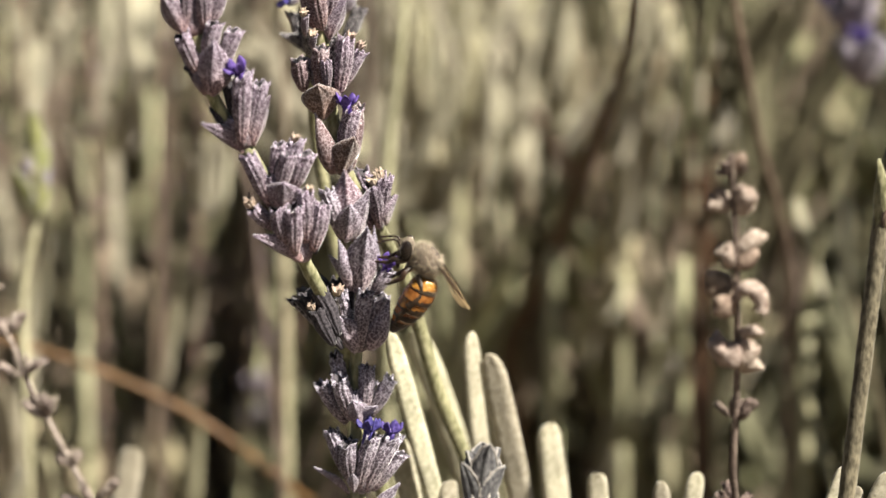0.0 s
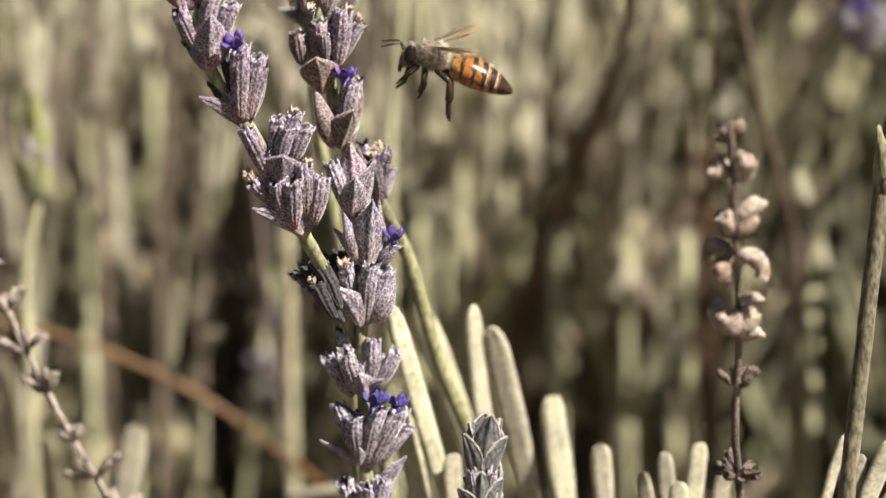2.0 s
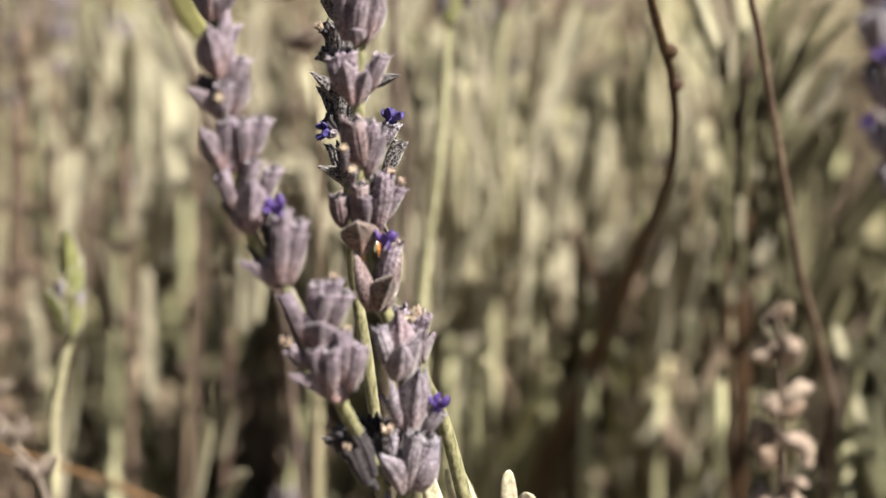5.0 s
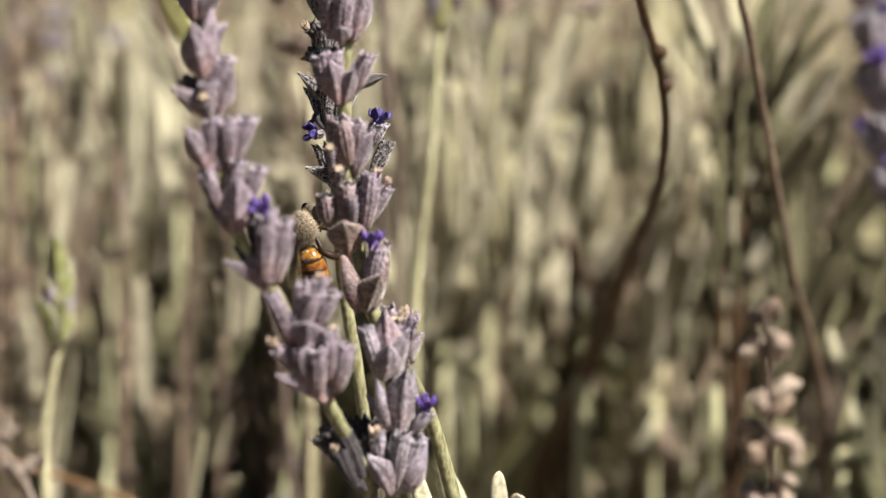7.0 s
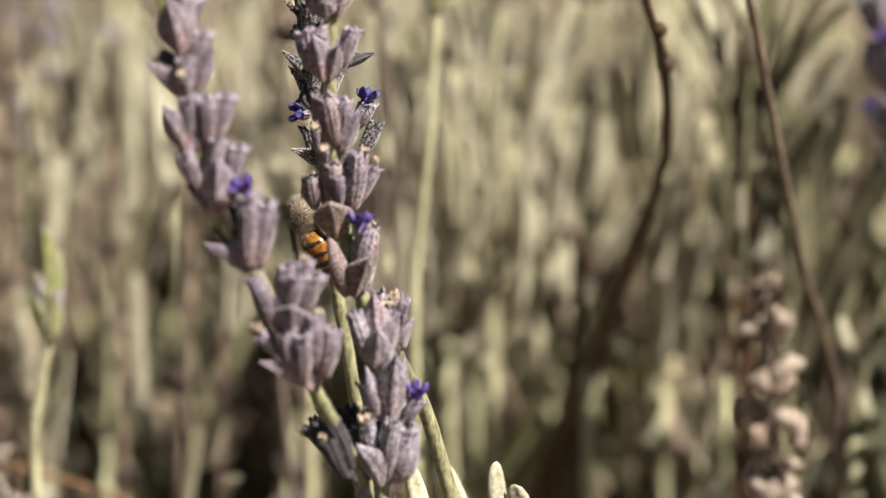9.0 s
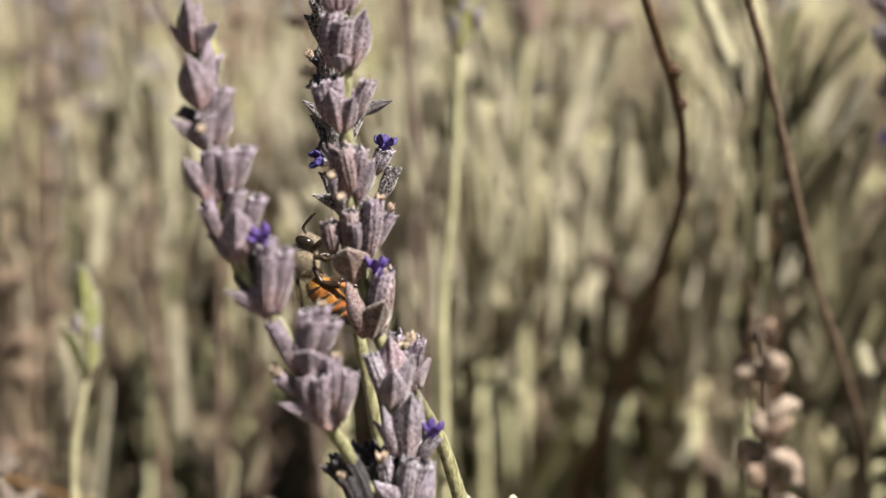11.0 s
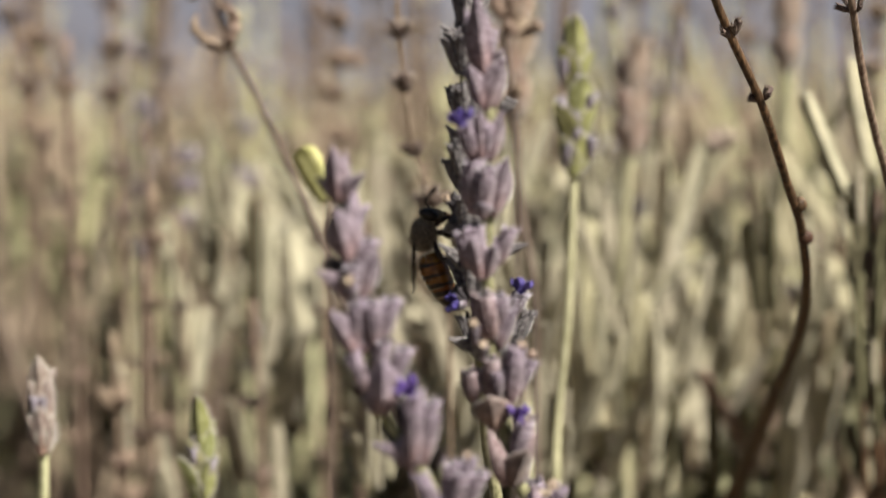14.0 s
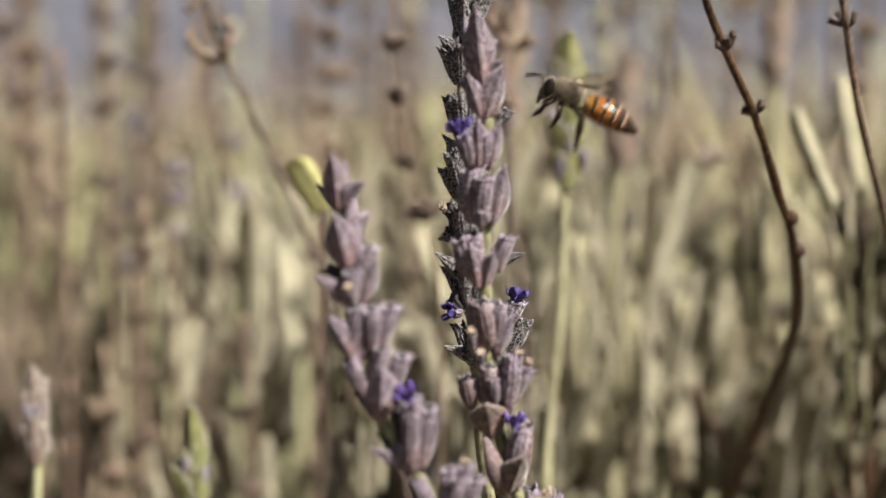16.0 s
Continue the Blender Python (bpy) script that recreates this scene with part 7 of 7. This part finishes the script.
def down_mesh(x, width, count, seed):
    """A fringe of short pale hairs round the abdomen."""
    r = random.Random(seed)
    bm = bmesh.new()
    for _ in range(count):
        w, xx = r.uniform(-0.6, 3.75), x + r.uniform(0, width)
        q = abdomen_radius(xx)
        p = Vector((xx, q * math.cos(w), q * 0.96 * math.sin(w) - 1.0 * (xx / ABDOMEN_END) ** 2 - 0.1))
        way = Vector((0.9, math.cos(w) * 0.7, math.sin(w) * 0.7)).normalized()
        u = way.orthogonal().normalized()
        v = way.cross(u)
        ring = [bm.verts.new((p + (u * math.cos(k * 2.094) + v * math.sin(k * 2.094)) * 0.022) * MM) for k in range(3)]
        tip = bm.verts.new((p + way * r.uniform(0.25, 0.55)) * MM)
        for k in range(3):
            bm.faces.new((ring[k], ring[(k + 1) % 3], tip))
    return mesh_of("hair", bm, HAIR)


def honey_bee():
    bee = thing("honey_bee", (0, 0, 0), "honey bee with amber and dark striped abdomen and grey-tan fur", "bee")
    thorax = part("thorax", mesh_of("thorax", ball((-2.1, 0, 0.4), (2.3, 2.0, 1.95), 24, 16), FUZZ), bee, None, "grey-tan furry thorax")
    part("hair", hair_mesh((-2.1, 0, 0.4), (2.25, 1.95, 1.9), 2600, 0.75, 1, lambda d: d.z < 0.80 or d.x > 0.25 or d.x < -0.45), thorax)
    head = part("head", face_mesh(), bee)
    part("hair", hair_mesh((-5.2, 0, -0.2), (1.05, 1.5, 1.75), 330, 0.34, 2, lambda d: abs(d.y) < 0.62 and d.z > -0.7), head)
    part("mouth", limb([(-5.7, 0, -1.5), (-6.0, 0, -2.2), (-5.9, 0, -2.9)], [0.5, 0.34, 0.12], DARK, "mouth"), head)
    for side in (-1, 1):
        part("eye", mesh_of("eye", ball((-5.1, 1.42 * side, 0.15), (0.8, 0.62, 1.42)), EYE), head, None, "glossy black compound eye")
        part("antenna", limb([(-6.0, 0.35 * side, 0.2), (-6.4, 0.55 * side, 0.9), (-6.8, 0.7 * side, 1.2), (-7.8, 1.0 * side, 0.95), (-9.1, 1.4 * side, 0.45)], [0.13, 0.12, 0.14, 0.15, 0.13], DARK, "antenna"), head)
    abdomen = part("abdomen", mesh_of("abdomen", ball((3.6, 0, -0.3), (3.7, 1.75, 1.65)), DARK), bee)
    edges = [0.0, 1.45, 3.15, 4.75, 6.2, 7.6, ABDOMEN_END]
    for i in range(6):
        part("abdomen_ring", abdomen_ring(i, edges[i], edges[i + 1] + 0.12), abdomen, None, "amber ring with a dark rear edge" if i < 3 else "dark ring with a band of pale down" if i < 5 else "dark pointed tip ring")
    part("hair", hair_mesh((1.4, 0, 0.0), (1.6, 1.95, 1.85), 520, 0.5, 3, lambda d: d.x < 0.35), abdomen)
    for x, wide, seed in ((3.2, 0.2, 5), (4.8, 0.4, 6), (6.25, 0.4, 7)):
        part("hair", down_mesh(x, wide, 130, seed), abdomen, None, "pale down")
    for side in (-1, 1):
        part("leg", limb([(-3.6, 0.9 * side, -1.2), (-4.5, 1.4 * side, -2.2), (-4.9, 1.5 * side, -2.7), (-5.0, 1.3 * side, -3.6), (-5.6, 1.1 * side, -4.4), (-6.0, 1.0 * side, -4.9)], [0.32, 0.42, 0.34, 0.30, 0.2, 0.12], DARK), bee)
        part("leg", limb([(-2.6, 1.0 * side, -1.4), (-2.6, 1.9 * side, -2.5), (-2.3, 2.0 * side, -3.2), (-2.5, 1.9 * side, -4.3), (-2.6, 1.7 * side, -5.1), (-2.9, 1.6 * side, -5.6)], [0.34, 0.42, 0.36, 0.3, 0.2, 0.12], DARK), bee)
        hind = part("leg", limb([(-1.2, 1.0 * side, -1.3), (0.3, 1.8 * side, -1.9), (0.9, 2.0 * side, -2.4), (1.2, 2.1 * side, -3.4), (1.35, 2.0 * side, -4.6), (1.4, 1.9 * side, -4.95), (1.7, 1.8 * side, -6.7), (2.1, 1.8 * side, -7.7)],
                                [0.36, 0.44, 0.40, 0.54, 0.62, 0.42, 0.42, 0.12], DARK), bee)
        if side == 1:
            part("pollen_load", mesh_of("pollen_load", ball((1.55, 2.3, -5.5), (0.45, 0.4, 0.7), 12, 8), POLLEN), hind, None, "orange pollen on the hind leg")
    wings = []
    for side in (-1, 1):
        for length, width, x, z, name in ((9.2, 2.9, -2.6, 1.8, "wing"), (6.4, 1.9, -1.9, 1.65, "wing")):
            me = wing_mesh(length, width, name)
            if side == -1:
                me.transform(Matrix.Diagonal((1, -1, 1, 1)))
                me.flip_normals()
            hinge = part(name, me, bee, pose(x * MM, 1.2 * side * MM, z * MM), "veined amber-tinted wing")
            wings.append((hinge, side, x, z, length > 7))
    return bee, abdomen, head, wings


BEE, ABDOMEN, HEAD, WINGS = honey_bee()


def bee_pose(at, heading, turn):
    """heading: the way of the head in the upright plane, degrees from +x; turn: 0 back to the right of the heading, 90 to the viewer, 180 to the left."""
    f, k = radians(heading), radians(turn)
    head = Vector((math.cos(f), 0, math.sin(f)))
    back = Vector((math.sin(f), 0, -math.cos(f))) * math.cos(k) + Vector((0, -1, 0)) * math.sin(k)
    x, z = -head, back
    y = z.cross(x)
    m = Matrix((x, y, z)).transposed().to_4x4()
    m.translation = at
    return m


BEE_ROWS = [
    (0, (0.0192, 0.2540, 0.4416), 128, 12), (0.5, (0.0264, 0.2540, 0.4376), 134, 14), (1, (0.0228, 0.2540, 0.4408), 124, 14), (1.3, (0.0230, 0.2540, 0.4437), 127, 12), (1.5, (0.0218, 0.2560, 0.4450), 128, 12),
    (1.7, (0.0201, 0.2600, 0.4475), 128, 5), (1.8, (0.0193, 0.2660, 0.4515), 145, 0), (1.9, (0.0205, 0.2660, 0.4569), 142, 0), (2, (0.0213, 0.2660, 0.4651), 168, 12), (2.1, (0.0150, 0.2680, 0.4579), 140, 12),
    (2.2, (0.0134, 0.2700, 0.4545), 116, 15), (2.3, (0.0118, 0.2700, 0.4593), 112, 15), (2.4, (0.0162, 0.2720, 0.4646), 135, 10), (2.5, (0.0175, 0.2740, 0.4606), 122, 10), (2.6, (0.0242, 0.2760, 0.4586), 155, 5),
    (2.7, (0.0212, 0.2800, 0.4579), 148, 5), (2.8, (0.0171, 0.2860, 0.4637), 150, 0), (2.9, (0.0162, 0.2900, 0.4635), 152, 0), (3, (0.0153, 0.2940, 0.4643), 136, 0), (3.1, (0.0137, 0.2970, 0.4583), 100, -10),
    (3.3, (0.0094, 0.3000, 0.4621), 95, -15), (3.5, (0.0092, 0.3010, 0.4608), 92, -25), (3.8, (0.0086, 0.3010, 0.4569), 92, -45), (4.2, (0.0076, 0.3010, 0.4616), 90, -80), (4.7, (0.0061, 0.3010, 0.4616), 90, -100),
    (5.6, (0.0034, 0.3000, 0.4599), 90, -140), (6.4, (0.0023, 0.2960, 0.4599), 88, -190), (6.8, (-0.0026, 0.2850, 0.4605), 86, -205), (7, (-0.0025, 0.2850, 0.4604), 84, -215), (7.5, (-0.0018, 0.2850, 0.4607), 86, -205),
    (8, (-0.0018, 0.2850, 0.4602), 86, -205), (8.5, (-0.0021, 0.2850, 0.4601), 92, -200), (8.7, (-0.0009, 0.2850, 0.4607), 92, -195), (9.8, (-0.0004, 0.2840, 0.4589), 95, -195), (10.8, (-0.0031, 0.2840, 0.4613), 95, -190),
    (11, (-0.0031, 0.2840, 0.4598), 95, -175), (11.5, (-0.0032, 0.2830, 0.4623), 94, -170), (12, (-0.0032, 0.2750, 0.4665), 96, -165), (12.5, (-0.0039, 0.2740, 0.4718), 96, -165), (12.8, (-0.0048, 0.2740, 0.4726), 93, -165),
    (13, (-0.0068, 0.2740, 0.4758), 88, -160), (13.1, (-0.0062, 0.2800, 0.4794), 72, -150), (13.2, (-0.0070, 0.2900, 0.4816), 45, -140), (13.3, (-0.0139, 0.3000, 0.4861), 25, -140), (13.4, (-0.0103, 0.2980, 0.4873), 40, -160),
    (13.5, (-0.0085, 0.2950, 0.4863), 45, -190), (13.6, (-0.0067, 0.2920, 0.4867), 55, -205), (13.7, (-0.0067, 0.2910, 0.4840), 62, -215), (13.8, (-0.0090, 0.2910, 0.4834), 80, -200), (14, (-0.0058, 0.2910, 0.4834), 85, -185),
    (14.2, (-0.0042, 0.2920, 0.4784), 85, -165), (14.5, (-0.0004, 0.2950, 0.4826), 88, -140), (15, (-0.0011, 0.3020, 0.4822), 90, -120), (15.2, (0.0009, 0.3040, 0.4867), 92, -80), (15.4, (0.0023, 0.3040, 0.4933), 96, -60),
    (15.5, (0.0042, 0.3020, 0.4945), 98, -30), (15.6, (0.0081, 0.3060, 0.4946), 98, 0), (15.7, (0.0125, 0.3060, 0.4972), 100, 8), (15.8, (0.0140, 0.3060, 0.4997), 112, 10), (15.9, (0.0143, 0.3060, 0.5027), 135, 10),
    (16, (0.0177, 0.3050, 0.5065), 160, 10)]
HEAD_ROWS = [(0, -42), (0.5, -38), (1.0, -22), (1.5, -16), (1.7, -6), (2.0, 0), (3.0, 0), (3.5, -15), (4.7, -20), (6.8, -70), (8.7, -70), (10.8, -25), (11.5, -34), (12.5, -55), (13.0, -40), (13.2, -5), (13.6, 0), (13.8, -15), (15.5, -10), (15.8, 0), (16, 0)]
BEND_ROWS = [(0, 64), (0.5, 70), (1.0, 66), (1.5, 58), (1.7, 28), (1.9, 8), (2.0, 6), (2.2, 18), (2.5, 8), (3.0, 5), (3.5, 12), (4.7, 15), (6.8, 22), (7.0, 24), (8.5, 28), (11.0, 32), (11.5, 38), (12.0, 43), (12.5, 46), (13.0, 40), (13.2, 15),
             (13.6, 5), (13.8, 20), (14.5, 25), (15.5, 15), (15.9, 8), (16, 4)]
FLIGHTS = [(1.7, 2.1), (2.3, 3.1), (13.1, 13.7), (15.7, 16.0)]
# the front spike bends aside under the bee's weight: degrees about a point low on its stem, and how far it sinks
SWAY = [(0, 0, 0), (0.5, 6.9, -1.9), (0.8, 3.4, -1.3), (1.0, 2.1, -1.0), (1.5, 2.35, -0.9), (1.7, 1.6, -0.4), (2.0, 0.35, 0), (2.5, 0.6, 0), (3.0, 0.75, 0), (3.5, 0.8, 0), (4.5, 0.95, 0), (7, 0.9, 0), (16, 0.9, 0)]


def motions():
    walk(BEE, [(t, bee_pose(p, h, k)) for t, p, h, k in BEE_ROWS])
    neck = Matrix.Translation(Vector((-4.0, 0, 0.2)) * MM)
    walk(HEAD, [(t, neck @ pose(0, 0, 0, 0, bow, 0) @ neck.inverted()) for t, bow in HEAD_ROWS])
    walk(ABDOMEN, [(t, pose(0, 0, 0, 0, b, 0) @ Matrix.Translation((0.8 * MM, 0, -0.2 * MM))) for t, b in BEND_ROWS])
    for wing, side, x, z, fore in WINGS:
        rows = []
        for n in range(161):
            t = n / 10
            flying = any(a <= t <= b for a, b in FLIGHTS)
            beat = (1 if n % 2 else -1)
            if flying:
                rows.append((t, pose(x * MM, 1.2 * side * MM, z * MM, side * (20 + 32 * beat), -12, side * (52 if fore else 44))))
            elif n % 5 == 0 or any(abs(t - e) < 0.15 for f in FLIGHTS for e in f):
                bend = np.interp(t, [q[0] for q in BEND_ROWS], [q[1] for q in BEND_ROWS])
                rows.append((t, pose(x * MM, 1.2 * side * MM, z * MM, side * 10, 4 + 0.02 * bend, -side * (4 if fore else 2))))
        walk(wing, rows)
    pivot = Vector((0.0105, 0.262, 0.33))
    walk(front, [(t, Matrix.Translation(pivot + Vector((-1.66 * max(tilt - 3.3, 0) * MM, 0, sink * MM))) @ Matrix.Rotation(radians(tilt), 4, "Y") @ Matrix.Translation(Vector(FRONT_FOOT) - pivot)) for t, tilt, sink in SWAY])


motions()
